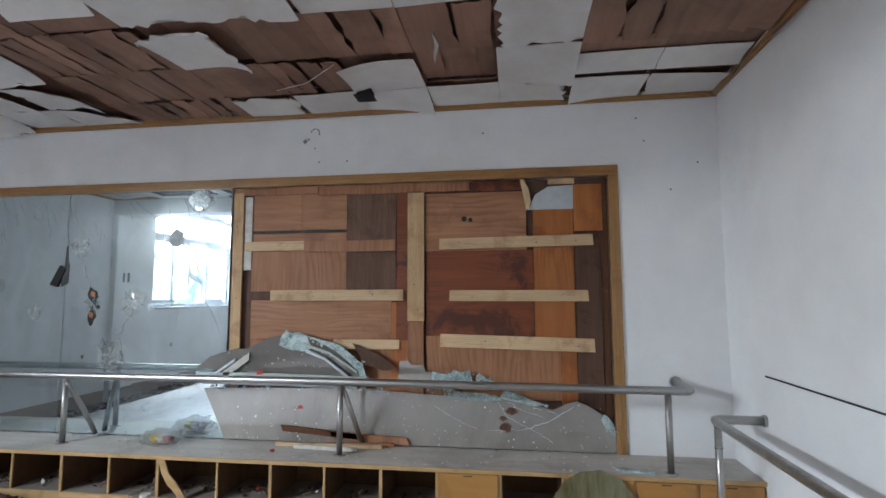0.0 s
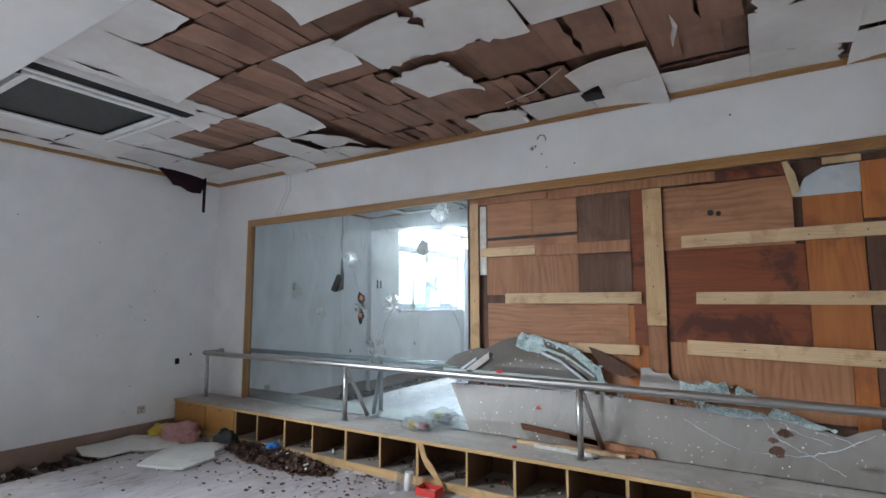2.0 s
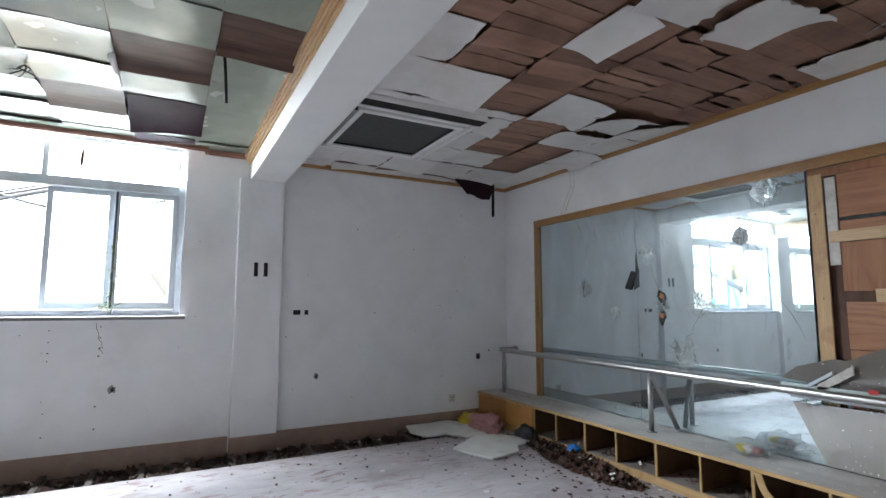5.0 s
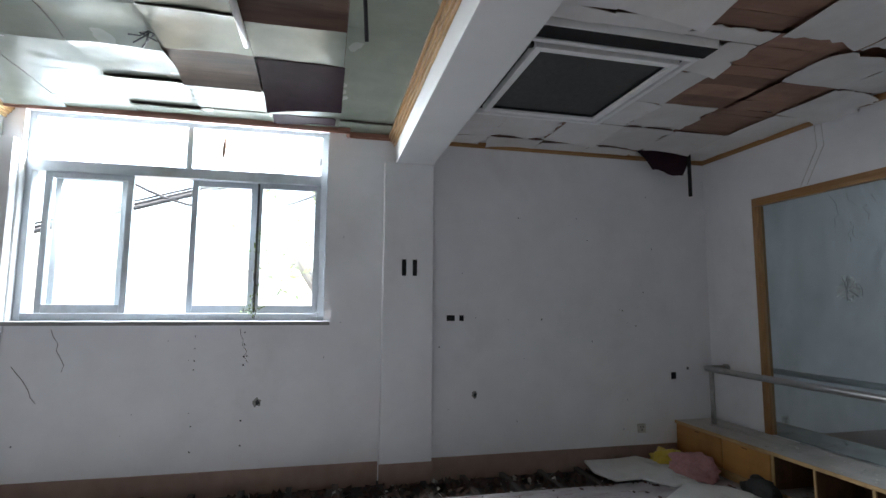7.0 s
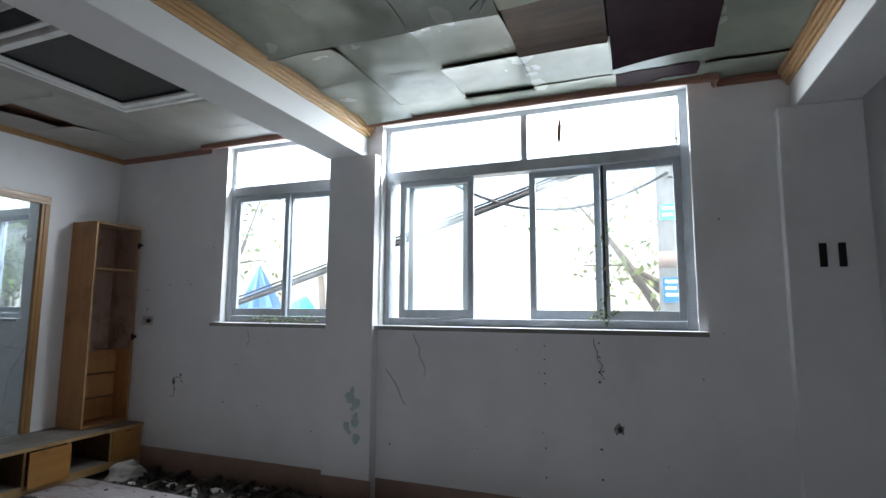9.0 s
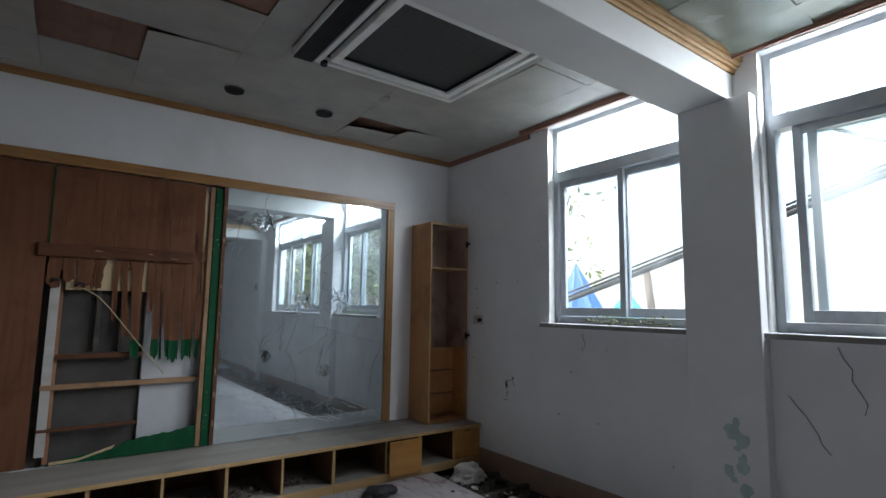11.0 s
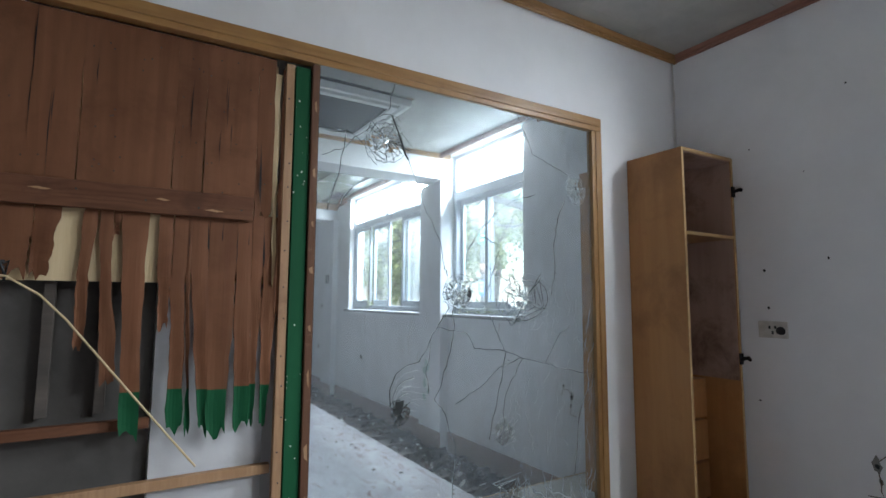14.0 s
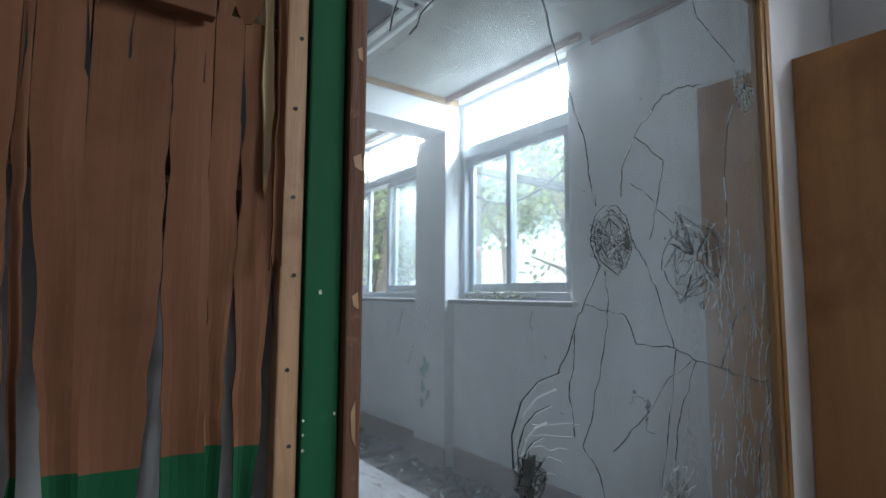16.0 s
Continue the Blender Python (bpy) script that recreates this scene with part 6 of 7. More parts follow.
# ---- shelf tower ----
tw = empty("shelf_tower", (-6.12, -5.33, TOP), "tall narrow open honey-brown shelf unit on the bench", "shelf")
x0, x1, y0, y1, z1 = -6.345, -5.885, SOUTH + 0.004, -5.152, 2.295
for a, b in ((x0, x0 + 0.016), (x1 - 0.016, x1)):
    part("side_panel", boxes((a, b, y0, y1, TOP + 0.002, z1), bevel=0.0015), honey_z, tw)
    part("edge_strip", boxes((a, b, y1, y1 + 0.003, TOP + 0.002, z1)), edge_wood, tw)
part("top_panel", boxes((x0 + 0.016, x1 - 0.016, y0, y1, z1 - 0.018, z1)), honey_z, tw)
part("edge_strip", boxes((x0 + 0.016, x1 - 0.016, y1, y1 + 0.003, z1 - 0.018, z1)), edge_wood, tw)
part("back_panel", boxes((x0 + 0.016, x1 - 0.016, y0, y0 + 0.008, TOP + 0.03, z1 - 0.018)), tower_inside, tw)
part("lining", boxes((x0 + 0.0165, x0 + 0.019, y0 + 0.009, y1 - 0.004, 1.062, 1.834), (x0 + 0.0165, x0 + 0.019, y0 + 0.009, y1 - 0.004, 1.853, z1 - 0.0225)), tower_inside, tw, "dusty grey-brown lining")
part("lining", boxes((x0 + 0.019, x1 - 0.0165, y0 + 0.009, y1 - 0.004, z1 - 0.022, z1 - 0.0185)), tower_inside, tw, "dusty grey-brown lining")
part("base_panel", boxes((x0 + 0.016, x1 - 0.016, y0, y1, TOP + 0.004, TOP + 0.022)), honey_z, tw)
sf = part("shelf_board", boxes((x0 + 0.016, x1 - 0.016, y0 + 0.008, y1 - 0.004, 1.835, 1.852)), honey_z, tw)
part("edge_strip", boxes((x0 + 0.016, x1 - 0.016, y1 - 0.004, y1, 1.835, 1.852)), edge_wood, sf)
for za, zb in ((0.40, 0.60), (0.605, 0.83), (0.835, 1.06)):
    part("drawer_front", boxes((x0 + 0.018, x1 - 0.018, y0 + 0.012, y1 - 0.20, za, zb - 0.010), bevel=0.004), honey_z, tw)
for z in (1.85,):
    part("shelf_cleat", boxes((x0 + 0.016, x1 - 0.05, y0 + 0.008, y0 + 0.05, z - 0.012, z)), honey_z, tw)
for z in (2.10, 1.18):
    h = part("hinge", boxes((x0 + 0.004, x0 + 0.03, y1 + 0.004, y1 + 0.016, z - 0.03, z + 0.03), bevel=0.003), black_void, tw, "broken black door hinge")
    part("hinge_arm", tube(bmesh.new(), [(x0 + 0.02, y1 + 0.012, z), (x0 + 0.015, y1 + 0.05, z + 0.008), (x0 + 0.03, y1 + 0.062, z)], 0.010, 8), black_void, tw)
whole("wire", tube(bmesh.new(), [(-6.33, SOUTH + 0.01, 2.30), (-6.33, SOUTH + 0.012, 2.5), (-6.338, SOUTH + 0.012, 2.8), (-6.335, SOUTH + 0.01, 3.0)], 0.005, 6), plastic_white, "thin white wire down the corner", "wire")


# ---- fittings on the walls ----
def wall_box(name, y, z, w, h, label, face=plastic_white, dark=True):
    """A socket on the west wall with its plate, rockers and holes."""
    o = empty(name, (WEST, y, z - h / 2), label, "socket")
    part("plate", boxes((WEST + 0.001, WEST + 0.012, y - w / 2, y + w / 2, z - h / 2, z + h / 2), bevel=0.003), face, o)
    for dy, dz in ((-0.014, 0.012), (0.014, 0.012), (0, -0.016)):
        part("pin_hole", boxes((WEST + 0.012, WEST + 0.0135, y + dy - 0.005, y + dy + 0.005, z + dz - 0.008, z + dz + 0.008)), crack_dark, o)
    return o


wall_box("wall_socket", 3.075, 0.298, 0.086, 0.086, "dusty grey-white double wall socket", litter_pale)
wall_box("wall_socket", -4.985, 1.345, 0.142, 0.086, "white double wall socket with a burnt plug", litter_pale)
b2 = tube(bmesh.new(), [(WEST + 0.013, -4.945, 1.345), (WEST + 0.035, -4.935, 1.342), (WEST + 0.05, -4.922, 1.336)], [0.018, 0.022, 0.016], 9)
whole("plug", b2, black_void, "burnt black plug hanging in the socket", "plug")
for y0, z0, w, h, x in ((0.665, 1.745, 0.040, 0.145, -6.265), (0.762, 1.745, 0.040, 0.145, -6.265), (1.10, 1.342, 0.078, 0.052, WEST), (1.222, 1.342, 0.040, 0.052, WEST), (3.435, 0.76, 0.055, 0.068, WEST), (3.62, 0.85, 0.022, 0.026, WEST)):
    whole("wall_hole", boxes((x + 0.0005, x + 0.003, y0, y0 + w, z0, z0 + h), bevel=0.001), black_void, "dark empty fitting hole in the wall", "wall hole", "holes in the west wall")


def blotch(bm, y, z, r, rng, x, n=11, stretch=1.0):
    plate(bm, [(y + r * math.cos(a) * rng.uniform(0.5, 1.2), z + stretch * r * math.sin(a) * rng.uniform(0.5, 1.2)) for a in (6.283 * k / n for k in range(n))], x + 0.0006, x + 0.0016, "x")


rng = random.Random(31)
for y, z, r, st in ((-0.515, 0.67, 0.045, 1.0), (1.37, 0.67, 0.035, 0.9), (-4.585, 0.765, 0.022, 1.9), (-4.50, 0.835, 0.016, 1.0), (-4.575, 0.70, 0.010, 1.6)):
    b2 = bmesh.new()
    blotch(b2, y, z, r, rng, WEST, stretch=st)
    b3 = whole("plaster_damage", b2, concrete, "broken grey patch in the plaster", "wall damage", "plaster damage")
    b2 = bmesh.new()
    blotch(b2, y, z, r * 0.5, rng, WEST + 0.0012)
    part("dark_core", b2, crack_dark, b3)
specks = bmesh.new()
for k in range(90):
    y, z = rng.uniform(-5.2, 3.3), rng.uniform(0.25, 2.8)
    if any(a - 0.08 < y < b + 0.08 for a, b in WIN) and z > 1.2 or -2.9 < y < -2.3 or 0.45 < y < 1.0:
        continue
    blotch(specks, y, z, rng.uniform(0.003, 0.008), rng, WEST, 6)
for z in (1.22, 1.12, 1.02, 0.95, 0.5, 0.3):
    blotch(specks, -1.02, z, 0.007, rng, WEST, 6)
    blotch(specks, -0.64, z + 0.03, 0.009, rng, WEST, 6)
whole("wall_specks", specks, crack_dark, "scattered nail holes in the plaster", "nail holes", kind="stuff")
b2 = bmesh.new()
for a, b in (((-2.05, 1.28), (-1.95, 0.95)), ((-0.67, 1.28), (-0.62, 1.0)), ((-2.30, 1.0), (-2.12, 0.72)), ((-3.7, 1.27), (-3.72, 1.12))):
    pts = [(WEST + 0.003, a[0] + (b[0] - a[0]) * k / 6 + rng.uniform(-0.02, 0.02), a[1] + (b[1] - a[1]) * k / 6) for k in range(7)]
    tube(b2, pts, 0.0022, 5)
for loop in (((-4.575, 0.79), (-4.55, 0.815), (-4.51, 0.812), (-4.488, 0.80), (-4.495, 0.78), (-4.47, 0.765)), ((-4.58, 0.73), (-4.572, 0.70), (-4.576, 0.66), (-4.566, 0.635), (-4.60, 0.63), (-4.625, 0.628))):
    tube(b2, [(WEST + 0.004, y, z) for y, z in loop], 0.0022, 5)
whole("dead_tendrils", b2, bark, "dry creeper tendrils on the wall under the sill", "creeper", kind="stuff")
b2 = bmesh.new()
for k in range(9):
    blotch(b2, -2.56 + rng.uniform(-0.05, 0.05), 0.45 + 0.045 * k, rng.uniform(0.015, 0.05), rng, -6.265 + 0.0004 * k, 9, 1.2)
whole("green_stain", b2, surface("worn mint paint", (0.36, 0.52, 0.46), (0.55, 0.64, 0.60), 15, rough=(0.7, 0.9), bump=0.1), "worn mint-green paint on the pillar", "paint stain")


def north_mark(x, z, r, rng, name="plaster_damage"):
    b2 = bmesh.new()
    plate(b2, [(x + r * math.cos(a) * rng.uniform(0.5, 1.2), z + r * math.sin(a) * rng.uniform(0.5, 1.2)) for a in (6.283 * k / 10 for k in range(10))], NORTH - 0.0016, NORTH - 0.0006)
    return whole(name, b2, concrete, "broken patch in the plaster", "wall damage", "plaster damage")


north_mark(-1.985, 2.80, 0.022, rng)
north_mark(-1.955, 2.815, 0.012, rng)
b2 = bmesh.new()
tube(b2, [(-1.90 + 0.038 * math.cos(a), NORTH - 0.002, 2.865 + 0.040 * math.sin(a)) for a in (0.3 * k - 0.4 for k in range(12))], [0.002 + 0.004 * ((k * 5) % 3) / 2 for k in range(12)], 5)
whole("plaster_ring", b2, concrete, "ring mark of a removed fitting", "wall damage")
specks = bmesh.new()
for x, z in ((-1.86, 2.62), (-1.62, 2.62), (0.67, 2.86), (0.72, 2.68), (-0.5, 2.8), (0.9, 2.3), (1.1, 2.5), (-1.9, 2.74)):
    plate(specks, [(x - 0.006, z - 0.005), (x + 0.006, z - 0.006), (x + 0.005, z + 0.006), (x - 0.005, z + 0.005)], NORTH - 0.0014, NORTH - 0.0005)
whole("wall_specks", specks, crack_dark, "small holes in the plaster", "nail holes", kind="stuff")
for x in (-5.0, -5.06):
    whole("wire", tube(bmesh.new(), [(x, NORTH - 0.008, 2.99), (x + 0.02, NORTH - 0.02, 2.8), (x - 0.08, NORTH - 0.025, 2.62), (x - 0.15, NORTH - 0.02, 2.505)], 0.0025, 5), litter_pale, "thin loose wire hanging from the ceiling", "wire", "loose wires")

# ---- things on the ceiling ----
whole("hanging_rod", tube(bmesh.new(), [(-6.075, 3.525, 3.04), (-6.075, 3.525, 2.58)], 0.018, 8), black_void, "black metal rod hanging from the ceiling", "rod")
b2 = bmesh.new()
fa, fb, fc, fd = (Vector(q) for q in ((-6.14, 2.96, 3.035), (-6.03, 3.52, 3.035), (-6.27, 3.60, 2.83), (-6.29, 3.26, 2.89)))
fg = [[fa.lerp(fb, i / 6).lerp(fd.lerp(fc, i / 6), (j / 6)) + Vector((0.02 * math.sin(3.1 * j / 6), 0, 0.015 * math.sin(i * 1.3) * j / 6)) for j in range(7)] for i in range(7)]
lo = [[b2.verts.new(p) for p in row] for row in fg]
hi = [[b2.verts.new(p + Vector((0.004, 0, 0.004))) for p in row] for row in fg]
for i in range(6):
    for j in range(6):
        b2.faces.new((lo[i][j], lo[i + 1][j], lo[i + 1][j + 1], lo[i][j + 1]))
        b2.faces.new((hi[i][j], hi[i][j + 1], hi[i + 1][j + 1], hi[i + 1][j]))
for i in range(6):
    for q in (0, 6):
        b2.faces.new((lo[i][q], lo[i + 1][q], hi[i + 1][q], hi[i][q]))
        b2.faces.new((lo[q][i], lo[q][i + 1], hi[q][i + 1], hi[q][i]))
whole("hanging_flap", b2, [flap_purple, ply_umber], "dark flap of board drooping from the ceiling", "board")
whole("hanging_rod", tube(bmesh.new(), [(-4.02, 0.13, 3.04), (-4.05, 0.145, 2.9), (-4.11, 0.16, 2.74)], 0.010, 8), black_void, "bent black rod hanging from the ceiling", "rod")
whole("lamp_tube", tube(bmesh.new(), [(-4.30, -0.49, 2.99), (-4.75, -0.48, 2.97)], 0.02, 10), plastic_white, "loose white fluorescent tube under the ceiling", "lamp tube")
b2 = bmesh.new()
for k in range(5):
    tube(b2, [(-4.83, -1.02, 3.03), (-4.83 + rng.uniform(-0.06, 0.06), -1.02 + rng.uniform(-0.05, 0.05), 2.99), (-4.83 + rng.uniform(-0.09, 0.09), -1.02 + rng.uniform(-0.09, 0.09), 2.96)], 0.005, 5)
whole("cable_knot", b2, cable_m, "small tangle of black wire on the ceiling", "cable")
for x, y in ((-3.94, -4.92), (-4.65, -4.94)):
    o = empty("downlight", (x, y, 3.02), "empty round downlight hole in the ceiling", "downlight", "downlights")
    part("rim", tube(bmesh.new(), [(x, y, 3.022), (x, y, 3.034)], [0.066, 0.072], 20, cap=False), dark_mesh, o)
    part("well", tube(bmesh.new(), [(x, y, 3.018), (x, y, 3.026)], 0.064, 20), black_void, o)
o = empty("ceiling_hole", (-1.36, 3.52, 3.0), "black open junction box in the ceiling", "junction box")
part("flange", boxes((-1.40, -1.26, 3.385, 3.525, 2.952, 2.958), bevel=0.001), black_void, o)
part("box", boxes((-1.385, -1.275, 3.40, 3.51, 2.958, 3.06), bevel=0.006), black_void, o)
whole("paper_curl", tube(bmesh.new(), [(-0.72, 2.75, 3.03), (-0.70, 2.80, 2.98), (-0.72, 2.86, 2.95), (-0.73, 2.93, 2.93)], [0.002, 0.014, 0.012, 0.002], 6), litter_pale, "curled white paper strip hanging from the ceiling", "paper")
for pts in (((-1.98, 3.38, 3.02), (-1.7, 3.25, 3.0), (-1.42, 3.04, 3.02)),):
    whole("wire", tube(bmesh.new(), pts, 0.004, 5), litter_pale, "thin pale wire along the ceiling", "wire", "loose wires")

# ---- things on the benches and the floor ----
bag = bmesh.new()
bmesh.ops.create_icosphere(bag, subdivisions=3, radius=1.0)
r3 = random.Random(9)
for v in bag.verts:
    n = noise.noise(v.co * 2.1) * 0.45 + noise.noise(v.co * 5) * 0.2
    v.co = Vector((v.co.x * 0.16, v.co.y * 0.10, max(v.co.z, -0.6) * 0.07)) * (1 + n)
lo = min(v.co.z for v in bag.verts)
bmesh.ops.translate(bag, verts=bag.verts, vec=(-3.02, 3.72, TOP + 0.002 - lo))
bg = whole("plastic_bag", bag, bag_film, "crumpled clear plastic bag of rubbish on the bench", "bag")
for dx, dz, m, r in ((-0.05, 0.03, yellow_pack, 0.05), (0.05, 0.025, pink_cloth, 0.045), (0.0, 0.03, foam_board, 0.05)):
    b2 = bmesh.new()
    bmesh.ops.create_icosphere(b2, subdivisions=2, radius=r)
    for v in b2.verts:
        v.co *= 1 + 0.4 * noise.noise(v.co * 30)
        v.co.z *= 0.6
    bmesh.ops.translate(b2, verts=b2.verts, vec=(-3.02 + dx, 3.72, TOP + 0.035 + dz * 0.4))
    part("contents", b2, m, bg)
for x0, x1, ya, yb, rot, m, lab in ((-2.12, -1.28, 3.80, 3.83, 0.02, pine_x, "splintered pine batten lying on the bench"), (-1.95, -1.45, 3.73, 3.755, -0.05, litter_pale, "pale wooden strip lying on the bench"), (-1.75, -1.2, 3.845, 3.88, 0.08, ply_mid, "brown wooden strip lying on the bench")):
    b2 = boxes((x0, x1, ya, yb, TOP + 0.002, TOP + 0.03), bevel=0.003)
    bmesh.ops.rotate(b2, verts=b2.verts, cent=((x0 + x1) / 2, (ya + yb) / 2, TOP), matrix=Matrix.Rotation(rot, 3, "Z"))
    whole("loose_strip", b2, m, lab, "wood strip", "loose strips on the bench")
for x, y, a in ((-5.95, 3.72, 0.3), (-5.80, 3.78, -0.4)):
    b2 = boxes((x - 0.14, x + 0.14, y - 0.05, y + 0.05, TOP + 0.002, TOP + 0.012), bevel=0.002)
    bmesh.ops.rotate(b2, verts=b2.verts, cent=(x, y, TOP), matrix=Matrix.Rotation(a, 3, "Z"))
    whole("cardboard_scrap", b2, bench_top, "brown cardboard scrap lying on the bench", "cardboard", "cardboard scraps")
whole("cap", tube(bmesh.new(), [(-2.08, 3.66, TOP + 0.001), (-2.08, 3.66, TOP + 0.016)], 0.018, 12), red_paint, "small red bottle cap on the bench", "cap")
b2 = bmesh.new()
rng = random.Random(77)
for k in range(170):
    x, y = rng.uniform(-5.4, 1.0), rng.uniform(3.5, 3.9)
    r = rng.uniform(0.004, 0.02)
    plate(b2, [(x + r * math.cos(a) * rng.uniform(0.5, 1.1), y + r * math.sin(a) * rng.uniform(0.5, 1.1)) for a in (0, 1.3, 2.7, 4.1, 5.3)], TOP + 0.0015, TOP + rng.uniform(0.003, 0.008), "z")
whole("bench_crumbs", b2, litter_pale, "glass crumbs and plaster chips on the bench", "debris", kind="stuff")
b2 = bmesh.new()
plate(b2, [(0.36, 3.60), (0.62, 3.56), (0.60, 3.50), (0.40, 3.52)], TOP + 0.002, TOP + 0.012, "z")
whole("glass_shard", b2, teal_glass, "broken piece of greenish glass on the bench", "glass shard")

SHEET_A = [(-6.30, 2.42), (-6.28, 2.75), (-6.33, 2.98), (-6.05, 3.16), (-5.62, 3.10), (-5.60, 2.86), (-5.82, 2.70), (-5.80, 2.45), (-6.02, 2.36)]
SHEET_B = [(-5.30, 2.50), (-5.66, 3.02), (-5.48, 3.26), (-5.17, 3.42), (-5.08, 3.12), (-4.90, 3.02), (-4.82, 2.66), (-5.02, 2.58)]
for out, z, a in ((SHEET_A, 0.008, 0.03), (SHEET_B, 0.006, 0.0)):
    b2 = bmesh.new()
    plate(b2, out, z, z + 0.022, "z")
    bmesh.ops.bevel(b2, geom=list(b2.edges), offset=0.004, segments=1, affect="EDGES")
    bmesh.ops.rotate(b2, verts=b2.verts, cent=(-5.6, 2.8, z), matrix=Matrix.Rotation(a, 3, "Y"))
    whole("broken_board", b2, foam_board, "broken white foam board lying on the floor", "board", "broken boards on the floor")


def heap(name, cx, cy, rx, ry, h, n, mats, label, size=(0.02, 0.055), seed=1, z0=0.002):
    """A drift of small curled leaves and scraps: a low mound of bent flakes."""
    rg = random.Random(seed)
    bm = bmesh.new()
    for k in range(n):
        a, q = rg.uniform(0, 6.283), math.sqrt(rg.random())
        x, y = cx + rx * q * math.cos(a), cy + ry * q * math.sin(a)
        z = z0 + h * (1 - q * q) * rg.uniform(0.1, 1.0)
        L = rg.uniform(*size)
        rot = Euler((rg.uniform(-0.9, 0.9), rg.uniform(-0.9, 0.9), rg.uniform(0, 6.28))).to_matrix()
        pts = [(-L, 0, 0), (-0.3 * L, 0.45 * L, 0.12 * L), (0.5 * L, 0.35 * L, 0.05 * L), (L, 0, 0.2 * L), (0.4 * L, -0.4 * L, 0.1 * L), (-0.4 * L, -0.4 * L, 0)]
        vs = []
        for p in pts:
            w = rot @ Vector(p) + Vector((x, y, z))
            w.z = max(w.z, z0)
            vs.append(bm.verts.new(w))
        m = rg.choices(range(len(mats)), weights=[1] + [0.08] * (len(mats) - 1))[0]
        for f in ((vs[0], vs[1], vs[5]), (vs[1], vs[2], vs[4], vs[5]), (vs[2], vs[3], vs[4])):
            bm.faces.new(f).material_index = m
    return whole(name, bm, mats, label, "leaves", kind="stuff")


heap("leaf_pile", -4.25, 3.27, 0.62, 0.17, 0.10, 1500, [leaf_litter, litter_pale], "drift of dead brown leaves against the bench", (0.02, 0.05), 2)
heap("leaf_pile", -4.90, 3.42, 0.36, 0.18, 0.06, 500, [leaf_litter, litter_pale], "drift of dead brown leaves against the bench", (0.02, 0.05), 3)
heap("floor_litter", -6.06, 0.7, 0.26, 2.8, 0.05, 1300, [leaf_litter, subfloor, litter_pale], "black damp rubbish along the wall", (0.015, 0.06), 4, -0.058)
heap("floor_litter", -6.06, -3.6, 0.26, 1.4, 0.06, 800, [subfloor, leaf_litter, litter_pale], "black damp rubbish along the wall", (0.015, 0.06), 5, -0.058)
for k in range(22):
    y = -4.7 + 0.37 * k
    whole("floor_joist", boxes((-6.34, -5.81, y, y + 0.05, -0.06, -0.015), bevel=0.003), joist_wood, "dark exposed floor joist", "joist", "exposed floor joists")
b2 = bmesh.new()
for k in range(420):
    x, y = rng.uniform(-5.7, 0.9), rng.uniform(-4.8, 3.4)
    r = rng.uniform(0.003, 0.016) if rng.random() < 0.93 else rng.uniform(0.02, 0.04)
    plate(b2, [(x + r * math.cos(a) * rng.uniform(0.5, 1.1), y + r * math.sin(a) * rng.uniform(0.5, 1.1)) for a in (0, 1.3, 2.7, 4.1, 5.3)], 0.001, rng.uniform(0.003, 0.009), "z")
whole("floor_crumbs", b2, litter_pale, "plaster crumbs scattered on the floor", "debris", kind="stuff")


def crumple(name, at, size, mat, label, cat, seed, amp=0.35):
    bm = bmesh.new()
    bmesh.ops.create_icosphere(bm, subdivisions=4, radius=1.0)
    for v in bm.verts:
        q = v.co.copy()
        n = noise.noise(q * 1.7 + Vector((seed, 0, 0))) + 0.5 * noise.noise(q * 4.3 + Vector((0, seed, 0))) + 0.22 * noise.noise(q * 9)
        v.co = Vector((q.x * size[0], q.y * size[1], max(q.z, -0.35) * size[2])) * (1 + amp * n)
    for f in bm.faces:
        f.smooth = True
    lo = min(v.co.z for v in bm.verts)
    bmesh.ops.translate(bm, verts=bm.verts, vec=(at[0], at[1], at[2] - lo))
    return whole(name, bm, mat, label, cat)


crumple("sack", (-5.86, 3.24, 0.002), (0.26, 0.17, 0.13), pink_cloth, "crumpled faded pink sack on the floor", "sack", 3)
crumple("food_packet", (-6.16, 3.22, -0.055), (0.19, 0.15, 0.13), yellow_pack, "crumpled yellow food packet on the floor", "packet", 8)
crumple("dark_bag", (-5.28, 3.40, 0.002), (0.16, 0.07, 0.10), cable_m, "black bin bag lying by the bench", "bag", 5)
crumple("rag", (-5.15, -4.72, 0.002), (0.15, 0.09, 0.045), cable_m, "black rag lying on the floor", "rag", 6)
crumple("sack", (-6.02, -4.72, -0.055), (0.17, 0.12, 0.10), bench_top, "crumpled dusty grey-brown sack on the floor", "sack", 12)
crumple("scrap", (-4.55, 3.40, 0.06), (0.07, 0.05, 0.04), sign_blue, "small blue plastic scrap on the leaves", "scrap", 15)
o = empty("small_box", (-2.66, 3.34, 0.0), "small open red and white cardboard box", "box")
for q in ((-2.75, -2.57, 3.28, 3.285), (-2.75, -2.57, 3.395, 3.40), (-2.75, -2.745, 3.285, 3.395), (-2.575, -2.57, 3.285, 3.395)):
    part("wall", boxes((*q, 0.002, 0.06)), red_paint, o)
part("base", boxes((-2.745, -2.575, 3.285, 3.395, 0.002, 0.02)), foam_board, o, "white inner base")
